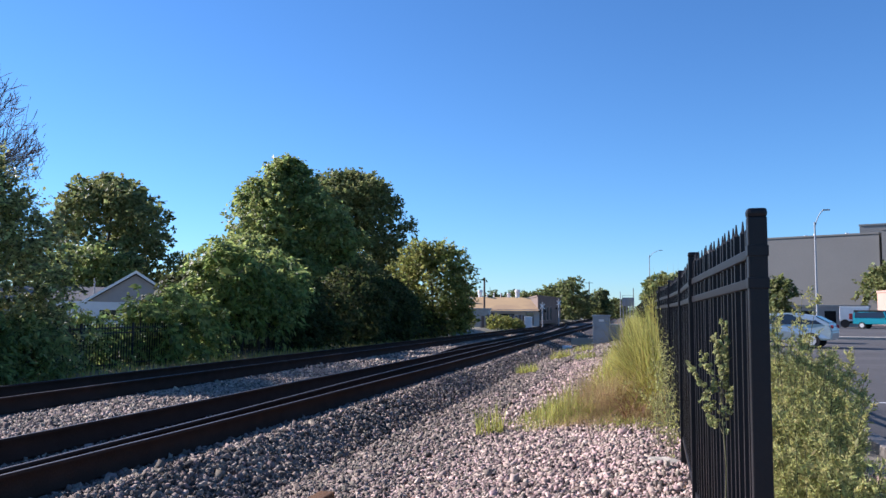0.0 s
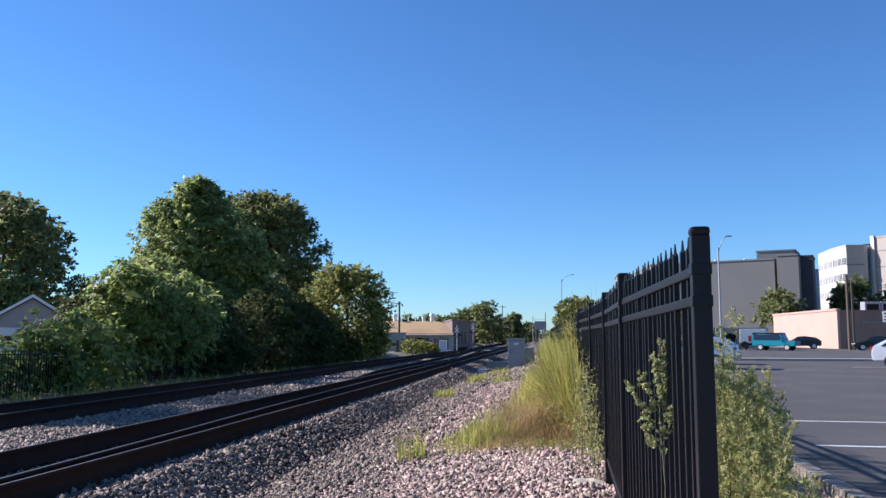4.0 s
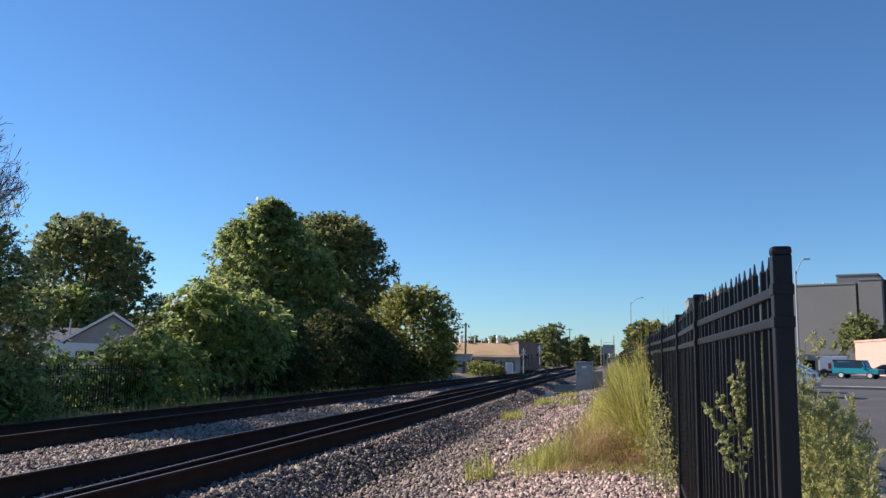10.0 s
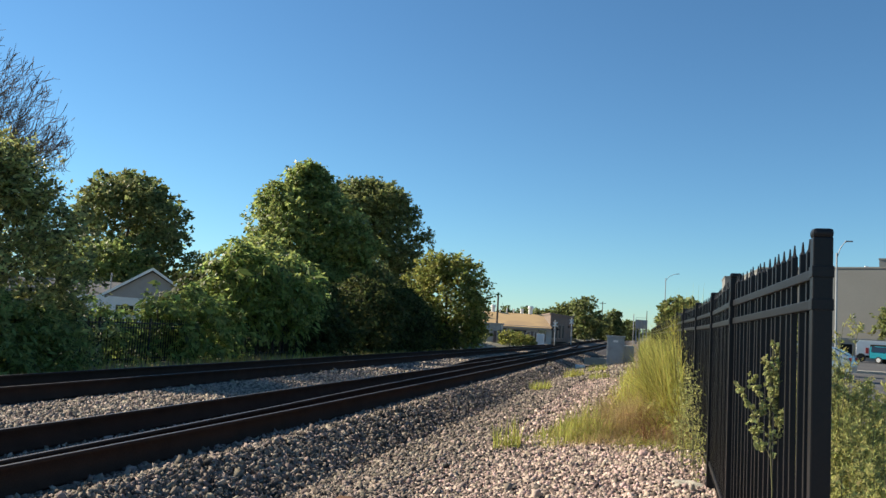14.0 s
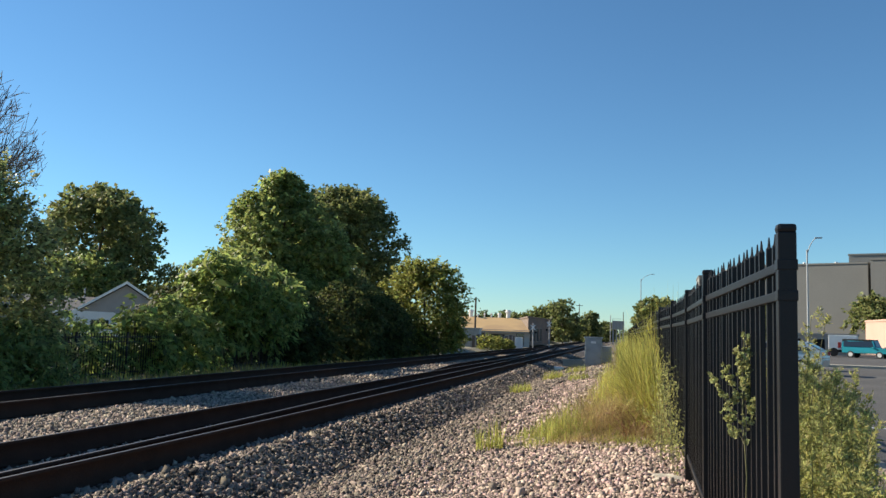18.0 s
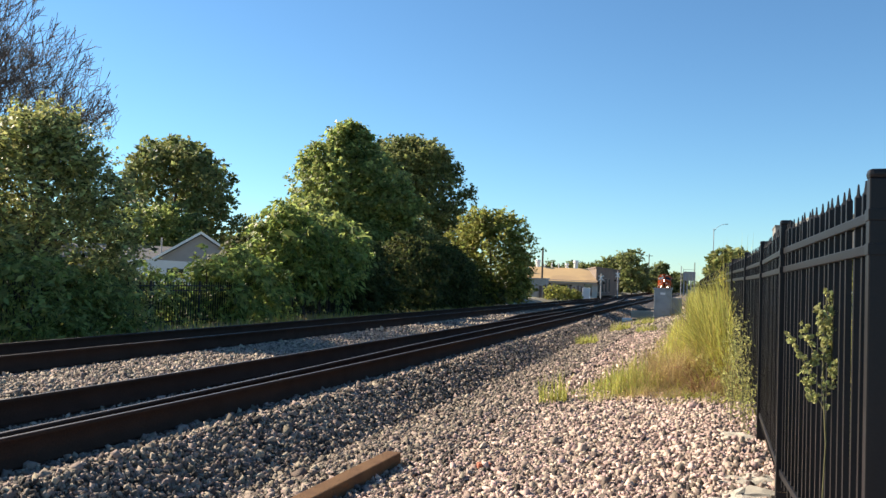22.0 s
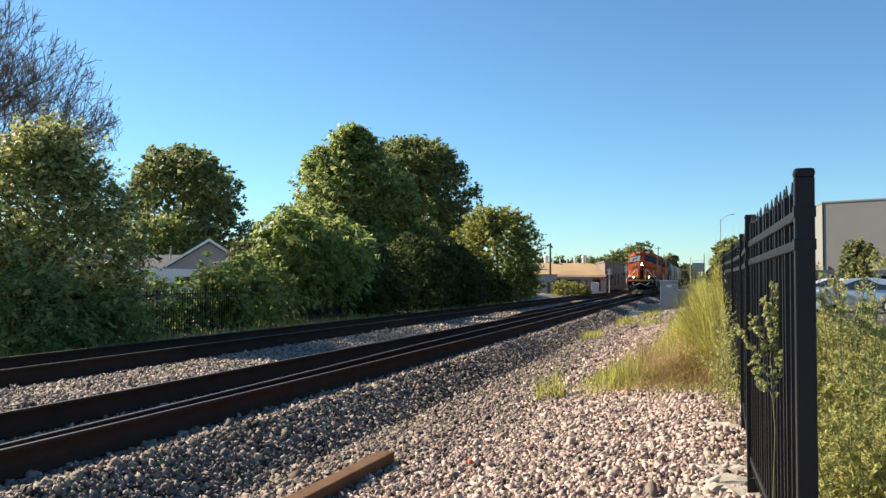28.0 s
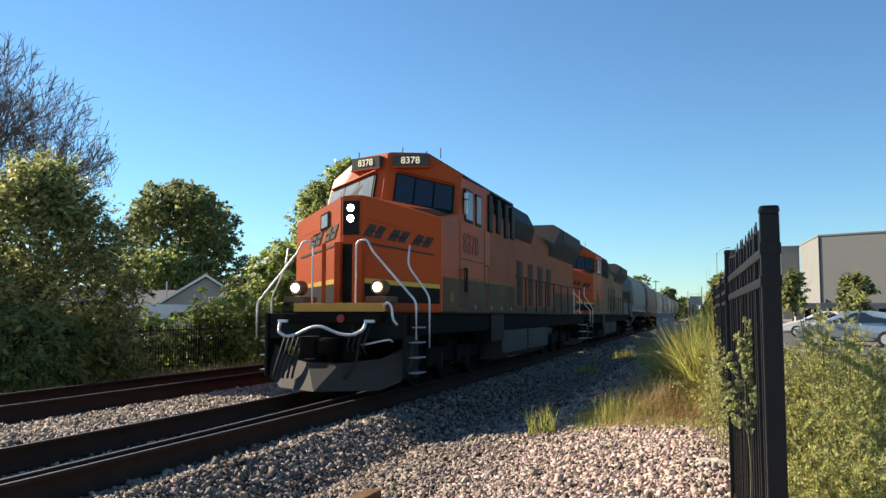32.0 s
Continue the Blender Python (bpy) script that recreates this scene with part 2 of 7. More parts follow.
M = {
    "dirt": mat("dirt_ground", (0.23, 0.20, 0.15), 0.95, vary=0.35, scale=0.5, fine=25, bump=0.6, dirt=(0.13, 0.14, 0.05), dirt_scale=0.25, dirt_amount=0.8),
    "bed": mat("ballast_bed", (0.13, 0.10, 0.08), 0.95, vary=0.5, scale=3.0, fine=28, bump=1.0),
    "ballast": mat("ballast_stone", (0.250, 0.198, 0.155), 0.9, vary=0.15, scale=4, fine=90, bump=0.3, island=0.8, hue=0.03),
    "gravel": mat("pink_gravel", (0.390, 0.285, 0.234), 0.9, vary=0.15, scale=4, fine=90, bump=0.3, island=0.85, hue=0.03),
    "asphalt": mat("asphalt", (0.080, 0.074, 0.069), 0.9, vary=0.25, scale=0.6, fine=120, bump=0.35, dirt=(0.135, 0.125, 0.115), dirt_scale=0.35, dirt_amount=0.6),
    "line": mat("road_paint", (0.72, 0.72, 0.70), 0.7, vary=0.2, scale=6, fine=80, dirt=(0.2, 0.2, 0.2), dirt_scale=6, dirt_amount=0.6),
    "concrete": mat("concrete", (0.420, 0.372, 0.300), 0.9, vary=0.2, scale=1.5, fine=70, bump=0.3, dirt=(0.25, 0.23, 0.2), dirt_scale=2, dirt_amount=0.6),
    "kerb": mat("stained_kerb_concrete", (0.27, 0.235, 0.195), 0.9, vary=0.3, scale=1.5, fine=70, bump=0.3, dirt=(0.12, 0.10, 0.08), dirt_scale=2, dirt_amount=0.8),
    "rail": mat("rail_steel", (0.052, 0.030, 0.022), 0.9, 0.0, spec=0.05, vary=0.3, scale=3, fine=60, bump=0.2),
    "shoulder": mat("shoulder_stone", (0.208, 0.163, 0.128), 0.9, vary=0.2, scale=2.5, fine=90, bump=0.3, island=0.9, hue=0.03),
    "railtop": mat("rail_running_surface", (0.17, 0.16, 0.16), 0.5, 0.8, vary=0.1, scale=2, fine=40),
    "tie": mat("creosoted_tie", (0.05, 0.042, 0.036), 0.9, vary=0.4, scale=5, fine=50, bump=0.6, rand=0.2),
    "oldtie": mat("rusty_beam", (0.175, 0.095, 0.048), 0.9, spec=0.15, vary=0.3, scale=5, fine=50, bump=0.5, dirt=(0.12, 0.06, 0.035), dirt_scale=4, dirt_amount=0.7),
    "fence": mat("black_powder_coat", (0.011, 0.011, 0.013), 0.45, 0.0, spec=0.3, vary=0.2, scale=4, fine=90, bump=0.04),
    "bark": mat("bark", (0.11, 0.085, 0.065), 0.95, vary=0.4, scale=3, fine=22, bump=0.8),
    "greybark": mat("grey_bark", (0.13, 0.11, 0.105), 0.95, vary=0.3, scale=3, fine=22, bump=0.6),
    "leaf_dark": mat("dark_leaves", (0.152, 0.168, 0.062), 0.55, vary=0.15, scale=0.4, fine=8, island=0.55, hue=0.03, translucent=0.45, glow=1.5, spec=0.25),
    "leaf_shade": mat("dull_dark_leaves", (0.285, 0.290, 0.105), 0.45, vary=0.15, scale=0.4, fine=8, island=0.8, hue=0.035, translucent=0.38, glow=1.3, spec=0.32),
    # green darkened for the hedge's dense shade, which is put into the base colour
    "leaf_shadowed": mat("shadowed_green_leaves", (0.072, 0.082, 0.028), 0.6, vary=0.15, scale=0.4, fine=8, island=0.6, hue=0.04, translucent=0.4, glow=1.5, spec=0.12),
    "leaf_green": mat("green_leaves", (0.208, 0.238, 0.076), 0.5, vary=0.15, scale=0.4, fine=8, island=0.55, hue=0.03, translucent=0.5, glow=1.6, spec=0.28),
    "leaf_bright": mat("broad_green_leaves", (0.200, 0.238, 0.070), 0.5, vary=0.15, scale=0.4, fine=8, island=0.6, hue=0.03, translucent=0.5, glow=1.7, spec=0.3),
    "leaf_yellow": mat("yellowing_leaves", (0.225, 0.228, 0.062), 0.55, vary=0.15, scale=0.4, fine=8, island=0.6, hue=0.035, translucent=0.5, glow=1.5, spec=0.2),
    "leaf_olive": mat("olive_leaves", (0.198, 0.212, 0.080), 0.55, vary=0.15, scale=0.3, fine=8, island=0.55, hue=0.04, translucent=0.4, glow=1.4, spec=0.2),
    "bloom": mat("pale_green_bloom", (0.40, 0.405, 0.17), 0.7, vary=0.15, scale=3, fine=30, island=0.5, hue=0.025, translucent=0.4, glow=1.0, spec=0.2),
    "weed": mat("sage_weed_leaves", (0.46, 0.445, 0.165), 0.6, vary=0.15, scale=2, fine=20, island=0.45, hue=0.03, translucent=0.5, glow=1.0, spec=0.25),
    "grass": mat("yellow_green_grass", (0.54, 0.49, 0.128), 0.6, vary=0.2, scale=1.5, fine=20, island=0.45, hue=0.035, translucent=0.5, glow=1.0, spec=0.25),
    "grass_green": mat("short_green_grass", (0.42, 0.41, 0.11), 0.6, vary=0.2, scale=1.5, fine=20, island=0.45, hue=0.03, translucent=0.5, glow=1.0, spec=0.25),
    "sideband": mat("grimy_brown_paint", (0.165, 0.098, 0.055), 0.85, spec=0.08, vary=0.3, scale=1.0, fine=15, dirt=(0.075, 0.05, 0.036), dirt_scale=0.9, dirt_amount=0.7),
    "reed": mat("reed_blades", (0.40, 0.37, 0.105), 0.6, vary=0.2, scale=2, fine=20, island=0.45, hue=0.03, translucent=0.5, glow=1.0, spec=0.25),
    "straw": mat("dry_straw", (0.483, 0.358, 0.174), 0.7, vary=0.2, scale=2, fine=20, island=0.4, hue=0.02, translucent=0.5, glow=1.0, spec=0.2),
    "litter": mat("dry_leaf_litter", (0.27, 0.12, 0.065), 0.8, vary=0.2, scale=3, fine=20, island=0.5, hue=0.02),
    "stem": mat("weed_stem", (0.11, 0.105, 0.045), 0.8, vary=0.3, scale=4, fine=30),
    "galv": mat("galvanised_steel", (0.36, 0.37, 0.38), 0.6, 0.4, vary=0.15, scale=3, fine=40),
    "cabinet": mat("grey_enamel", (0.33, 0.36, 0.38), 0.5, 0.2, vary=0.15, scale=3, fine=40, dirt=(0.2, 0.19, 0.17), dirt_scale=2, dirt_amount=0.5),
    "wood": mat("weathered_pole", (0.13, 0.095, 0.07), 0.9, vary=0.35, scale=2, fine=30, bump=0.4),
    "white": mat("white_paint", (0.78, 0.78, 0.76), 0.5, vary=0.1, scale=2, fine=40),
    "tan": mat("tan_stucco", (0.56, 0.365, 0.172), 0.9, vary=0.15, scale=0.4, fine=12, bump=0.2, dirt=(0.35, 0.22, 0.13), dirt_scale=0.3, dirt_amount=0.5),
    "greywall": mat("grey_block_wall", (0.32, 0.31, 0.30), 0.9, vary=0.2, scale=0.5, fine=10, bump=0.2, dirt=(0.2, 0.19, 0.18), dirt_scale=0.4, dirt_amount=0.6),
    "darkwall": mat("charcoal_precast_panel", (0.208, 0.203, 0.190), 0.9, vary=0.1, scale=0.2, fine=6),
    "slatewall": mat("dark_slate_cladding", (0.05, 0.05, 0.062), 0.8, vary=0.1, scale=0.2, fine=6),
    "lightwall": mat("pale_precast_panel", (0.522, 0.487, 0.435), 0.9, vary=0.1, scale=0.2, fine=6),
    "beigewall": mat("beige_precast_panel", (0.42, 0.36, 0.31), 0.9, vary=0.1, scale=0.2, fine=6),
    "pink": mat("pink_stucco", (0.539, 0.348, 0.270), 0.9, vary=0.12, scale=0.3, fine=10, bump=0.15),
    "brown": mat("brown_brick_wall", (0.360, 0.204, 0.144), 0.9, vary=0.25, scale=0.5, fine=14, bump=0.2),
    "darkbrick": mat("dark_brown_brick", (0.21, 0.15, 0.115), 0.9, vary=0.3, scale=0.5, fine=14, bump=0.2, dirt=(0.12, 0.10, 0.09), dirt_scale=0.4, dirt_amount=0.6),
    "roof": mat("grey_shingle", (0.20, 0.185, 0.175), 0.9, vary=0.3, scale=1.2, fine=14, bump=0.4),
    "siding": mat("grey_siding", (0.36, 0.33, 0.315), 0.8, vary=0.15, scale=1, fine=20),
    "glass": mat("dark_glass", (0.015, 0.02, 0.025), 0.06, 0.0, vary=0.05, scale=1, fine=5, spec=0.9),
    # pale glass: a bright reflection put into the base colour
    "glareglass": mat("pale_glare_glass", (0.30, 0.33, 0.34), 0.15, 0.0, vary=0.25, scale=3, fine=9, spec=0.8),
    "sunfaded": mat("sun_faded_tan_orange", (0.29, 0.16, 0.085), 0.75, spec=0.1, vary=0.25, scale=0.8, fine=18, dirt=(0.11, 0.075, 0.05), dirt_scale=0.9, dirt_amount=0.7),
    "fadedstripe": mat("faded_yellow_stripe", (0.30, 0.17, 0.055), 0.7, spec=0.1, vary=0.3, scale=2, fine=20, dirt=(0.12, 0.075, 0.045), dirt_scale=1.5, dirt_amount=0.7),
    "sillyellow": mat("orange_yellow_sill", (0.62, 0.29, 0.04), 0.5, vary=0.15, scale=2, fine=20),
    "blueglass": mat("blue_curtain_glass", (0.03, 0.06, 0.12), 0.08, 0.3, vary=0.05, scale=1, fine=5, spec=0.9),
    "orange": mat("orange_enamel", (0.54, 0.080, 0.014), 0.5, 0.0, spec=0.18, vary=0.12, scale=0.7, fine=20, dirt=(0.17, 0.065, 0.03), dirt_scale=0.9, dirt_amount=0.35),
    # the orange again, darkened for the unlit sides: shade in the colour, plus grime
    "orange_shade_worn": mat("shaded_grimy_orange_enamel", (0.37, 0.088, 0.028), 0.6, 0.0, spec=0.1, vary=0.12, scale=0.7, fine=20, dirt=(0.17, 0.065, 0.03), dirt_scale=0.9, dirt_amount=0.6),
    "yellow": mat("yellow_stripe", (0.72, 0.42, 0.05), 0.4, vary=0.12, scale=2, fine=20),
    "black": mat("black_enamel", (0.007, 0.0065, 0.006), 0.6, spec=0.2, vary=0.3, scale=2, fine=20, dirt=(0.018, 0.014, 0.011), dirt_scale=1.5, dirt_amount=0.6),
    "grime": mat("grimy_underframe", (0.012, 0.0095, 0.008), 0.85, spec=0.08, vary=0.4, scale=2, fine=25, bump=0.3),
    "fadednumber": mat("faded_brown_digits", (0.25, 0.065, 0.026), 0.7, vary=0.2, scale=2, fine=20),
    "emblem": mat("black_emblem_paint", (0.045, 0.022, 0.013), 0.6, vary=0.2, scale=2, fine=20),
    "redpaint": mat("dull_red_lens", (0.30, 0.02, 0.015), 0.4, vary=0.1, scale=2, fine=20),
    "tank": mat("grey_tank_paint", (0.088, 0.072, 0.057), 0.75, spec=0.2, vary=0.25, scale=1.5, fine=25, dirt=(0.08, 0.07, 0.06), dirt_scale=1.2, dirt_amount=0.6),
    "plow": mat("scuffed_plow_steel", (0.06, 0.05, 0.043), 0.75, spec=0.2, vary=0.25, scale=1.5, fine=25, dirt=(0.035, 0.03, 0.026), dirt_scale=1.2, dirt_amount=0.6),
    "silver": mat("silver_handrail", (0.70, 0.69, 0.66), 0.4, 0.3, vary=0.1, scale=3, fine=40),
    "lamp": mat("lit_headlight", (1.0, 0.93, 0.80), 0.3, vary=0.0, emit=14.0),
    "board": mat("number_board", (0.06, 0.05, 0.04), 0.5, vary=0.1, scale=2, fine=20),
    "digit": mat("lit_digits", (0.80, 0.70, 0.48), 0.5, vary=0.0, emit=0.35),
    "hopgrey": mat("grey_hopper_paint", (0.215, 0.212, 0.19), 0.6, vary=0.2, scale=0.8, fine=12, dirt=(0.16, 0.13, 0.1), dirt_scale=0.6, dirt_amount=0.7),
    "hopbrown": mat("brown_hopper_paint", (0.20, 0.11, 0.075), 0.6, vary=0.2, scale=0.8, fine=12, dirt=(0.10, 0.07, 0.05), dirt_scale=0.6, dirt_amount=0.7),
    "hoptan": mat("tan_hopper_paint", (0.40, 0.33, 0.24), 0.6, vary=0.2, scale=0.8, fine=12, dirt=(0.2, 0.15, 0.1), dirt_scale=0.6, dirt_amount=0.7),
    "teal": mat("teal_car_paint", (0.03, 0.31, 0.37), 0.25, 0.3, vary=0.05, scale=2, fine=20),
    "carwhite": mat("white_car_paint", (0.78, 0.78, 0.79), 0.25, 0.0, vary=0.04, scale=2, fine=20),
    "carsilver": mat("silver_car_paint", (0.45, 0.52, 0.55), 0.28, 0.6, vary=0.05, scale=2, fine=20),
    "carblack": mat("black_car_paint", (0.02, 0.02, 0.022), 0.25, 0.0, vary=0.05, scale=2, fine=20),
    "carred": mat("red_car_paint", (0.45, 0.03, 0.025), 0.28, 0.0, vary=0.05, scale=2, fine=20),
    "rubber": mat("tyre_rubber", (0.022, 0.022, 0.022), 0.85, vary=0.2, scale=4, fine=40),
    "redlight": mat("red_lens", (0.5, 0.02, 0.02), 0.3, vary=0.0),
}


# ---- mesh helpers ----
def mesh_np(name, verts, faces, material=None, smooth=False):
    """A mesh from arrays: verts (n, 3), faces (m, 3 or 4)."""
    verts, faces = np.asarray(verts, np.float32), np.asarray(faces, np.int32)
    me = bpy.data.meshes.new(name)
    m, k = faces.shape
    me.vertices.add(len(verts))
    me.vertices.foreach_set("co", verts.ravel())
    me.loops.add(m * k)
    me.loops.foreach_set("vertex_index", faces.ravel())
    me.polygons.add(m)
    me.polygons.foreach_set("loop_start", np.arange(0, m * k, k, dtype=np.int32))
    if smooth:
        me.polygons.foreach_set("use_smooth", np.ones(m, bool))
    me.update(calc_edges=True)
    if material:
        me.materials.append(material)
    return me


def part(name, bm, material, parent=None, label=""):
    """One bmesh as one mesh object under a thing or a part."""
    me = bpy.data.meshes.new(name)
    bm.to_mesh(me)
    bm.free()
    me.materials.append(material)
    ob = new(name, me)
    if parent:
        ob.parent = parent
    return tagged(ob, label)


def part_mesh(name, me, parent=None, label="", loc=None):
    ob = new(name, me)
    if parent:
        ob.parent = parent
    if loc is not None:
        ob.location = loc
    return tagged(ob, label)


def thing(name, label, category, at=(0, 0, 0), rz=0.0, group="", kind=""):
    ob = new(name)
    ob.empty_display_size = 0.2
    ob.matrix_basis = Matrix.Translation(at) @ Matrix.Rotation(rz, 4, "Z")
    return tagged(ob, label, category, group, kind)


def box(bm, x0, x1, y0, y1, z0, z1, bevel=0.0):
    r = bmesh.ops.create_cube(bm, size=1.0)
    vs = r["verts"]
    for v in vs:
        v.co = Vector(((x0 + x1) / 2 + v.co.x * (x1 - x0), (y0 + y1) / 2 + v.co.y * (y1 - y0), (z0 + z1) / 2 + v.co.z * (z1 - z0)))
    if bevel:
        es = list({e for v in vs for e in v.link_edges})
        bmesh.ops.bevel(bm, geom=es, offset=bevel, segments=2, affect="EDGES", profile=0.6)
    return bm


def boxes(*args, bevel=0.0):
    bm = bmesh.new()
    for a in args:
        box(bm, *a, bevel=bevel)
    return bm


def cyl(bm, p, q, r0, r1=None, seg=12, caps=True):
    p, q = Vector(p), Vector(q)
    r1 = r0 if r1 is None else r1
    d = q - p
    res = bmesh.ops.create_cone(bm, cap_ends=caps, segments=seg, radius1=r0, radius2=r1, depth=d.length)
    m = Matrix.Translation((p + q) / 2) @ d.to_track_quat("Z", "Y").to_matrix().to_4x4()
    bmesh.ops.transform(bm, matrix=m, verts=res["verts"])
    return bm


def cyls(*args, seg=12):
    bm = bmesh.new()
    for a in args:
        cyl(bm, *a, seg=seg)
    return bm


def tube(points, r, seg=8):
    """A bent pipe through points, with rounded joints."""
    bm = bmesh.new()
    pts = [Vector(p) for p in points]
    smooth = [pts[0]]
    for i in range(1, len(pts) - 1):
        a, b, c = pts[i - 1], pts[i], pts[i + 1]
        f = min(0.35, 0.12 / max((b - a).length, 1e-3)), min(0.35, 0.12 / max((c - b).length, 1e-3))
        p0, p1 = b.lerp(a, f[0]), b.lerp(c, f[1])
        for k in range(4):
            u = k / 3
            smooth.append((p0.lerp(b, u)).lerp(b.lerp(p1, u), u))
    smooth.append(pts[-1])
    rings = []
    for i, p in enumerate(smooth):
        d = (smooth[min(i + 1, len(smooth) - 1)] - smooth[max(i - 1, 0)]).normalized()
        q = d.to_track_quat("Z", "Y")
        rings.append([bm.verts.new(p + q @ Vector((r * math.cos(t), r * math.sin(t), 0))) for t in (2 * math.pi * k / seg for k in range(seg))])
    for a, b in zip(rings, rings[1:]):
        for k in range(seg):
            f = bm.faces.new((a[k], a[(k + 1) % seg], b[(k + 1) % seg], b[k]))
            f.smooth = True
    bm.faces.new(rings[0][::-1])
    bm.faces.new(rings[-1])
    return bm


def extrude_y(profile, y0, y1, bm=None):
    """A solid from a closed profile of (x, z), drawn along y."""
    bm = bm or bmesh.new()
    a = [bm.verts.new((x, y0, z)) for x, z in profile]
    b = [bm.verts.new((x, y1, z)) for x, z in profile]
    n = len(profile)
    bm.faces.new(a)
    bm.faces.new(b[::-1])
    for k in range(n):
        bm.faces.new((a[k], b[k], b[(k + 1) % n], a[(k + 1) % n]))
    bmesh.ops.recalc_face_normals(bm, faces=bm.faces)
    return bm


def extrude_x(profile, x0, x1, bm=None):
    """A solid from a closed profile of (y, z), drawn along x."""
    bm = bm or bmesh.new()
    a = [bm.verts.new((x0, y, z)) for y, z in profile]
    b = [bm.verts.new((x1, y, z)) for y, z in profile]
    n = len(profile)
    bm.faces.new(a)
    bm.faces.new(b[::-1])
    for k in range(n):
        bm.faces.new((a[k], b[k], b[(k + 1) % n], a[(k + 1) % n]))
    bmesh.ops.recalc_face_normals(bm, faces=bm.faces)
    return bm


# ---- the plan: tracks run along +y and drift to the left ----
def bend(y):
    """How far the tracks have drifted sideways at y."""
    if y < 4:
        return 0.0
    if y < 20:
        return -0.036 * (y - 4) ** 2 / 32
    return -0.288 - 0.036 * (y - 20)


def lean(y):
    return 0.0 if y < 4 else -0.036 * min(1.0, (y - 4) / 16)


TRACK_1, TRACK_2, HALF = -6.13, -10.88, 0.755
PROFILE = [(-900, -0.6), (-30, -0.5), (-9.6, -0.38), (-7.6, -0.5), (-6.3, -0.275), (-3.5, -0.275), (-2.4, -0.25), (-1.2, -0.275), (1.05, -0.285),
           (1.36, -0.25), (2.2, -0.585), (3.1, -0.47), (4.1, -0.37), (5.2, -0.17), (6.1, -0.04), (6.6, -0.02), (8.0, -0.02), (8.6, -0.06), (900, -0.06)]


def drop(y):
    """The line falls gently away from the eye."""
    return -0.0045 * np.clip(y - 15.0, 0.0, 100.0)


def bed_share(u):
    """The part of that fall which the ground takes, by distance from the near track."""
    return np.interp(u, (-10.2, -8.6, 2.6, 4.2), (0.0, 1.0, 1.0, 0.0))


def ground_z(x, y):
    u = x - TRACK_1 - bend(y)
    return float(np.interp(u, [p[0] for p in PROFILE], [p[1] for p in PROFILE]) + drop(y) * bed_share(u))


def ground_z_np(x, y):
    b = np.where(y < 4, 0, np.where(y < 20, -0.036 * (y - 4) ** 2 / 32, -0.288 - 0.036 * (y - 20)))
    u = x - TRACK_1 - b
    return np.interp(u, [p[0] for p in PROFILE], [p[1] for p in PROFILE]) + drop(y) * bed_share(u)


def make_ground():
    us = sorted(set([p[0] for p in PROFILE] + list(np.arange(-12, 8.01, 0.25)) + [-600, -300, -150, -80, -50, -20, 12, 20, 35, 60, 100, 200, 400]))
    ys = [-60, -30, -12] + list(np.arange(-4, 24, 0.4)) + list(np.arange(24, 80, 2)) + list(np.arange(80, 200, 10)) + [220, 260, 320, 400, 500, 650, 900, 1400, 2500]
    V = []
    for y in ys:
        for u in us:
            z = float(np.interp(u, [p[0] for p in PROFILE], [p[1] for p in PROFILE]) + drop(y) * bed_share(u))
            rough = 0.02 if (-12 < u < 6.2 and y < 60) else 0.0
            z += rough * noise.noise((u * 1.3, y * 1.3, 0)) + (0.05 * noise.noise((u * 0.2, y * 0.2, 5)) if u < -12 else 0)
            V.append((u + TRACK_1 + bend(y) * (1 if abs(u) < 60 else 0), y, z))
    n = len(us)
    F = [(j * n + i, j * n + i + 1, (j + 1) * n + i + 1, (j + 1) * n + i) for j in range(len(ys) - 1) for i in range(n - 1)]
    me = mesh_np("ground", V, F, M["dirt"], True)
    me.materials.append(M["bed"])
    idx = np.zeros(len(F), np.int32)
    for k, f in enumerate(F):
        u = us[f[0] % n]
        if -7.6 <= u < 6.2:
            idx[k] = 1
    me.polygons.foreach_set("material_index", idx)
    return tagged(new("ground", me), "grey ballast and bare dirt ground beside railway tracks", "ground", kind="structure")


make_ground()

# ragged blocks for stones
CUBE_V = np.array([(x, y, z) for x in (-0.62, 0.62) for y in (-0.62, 0.62) for z in (-0.62, 0.62)])
CUBE_F = np.array([(0, 1, 3), (0, 3, 2), (4, 6, 7), (4, 7, 5), (0, 4, 5), (0, 5, 1), (2, 3, 7), (2, 7, 6), (0, 2, 6), (0, 6, 4), (1, 5, 7), (1, 7, 3)])
rng = np.random.default_rng(7)


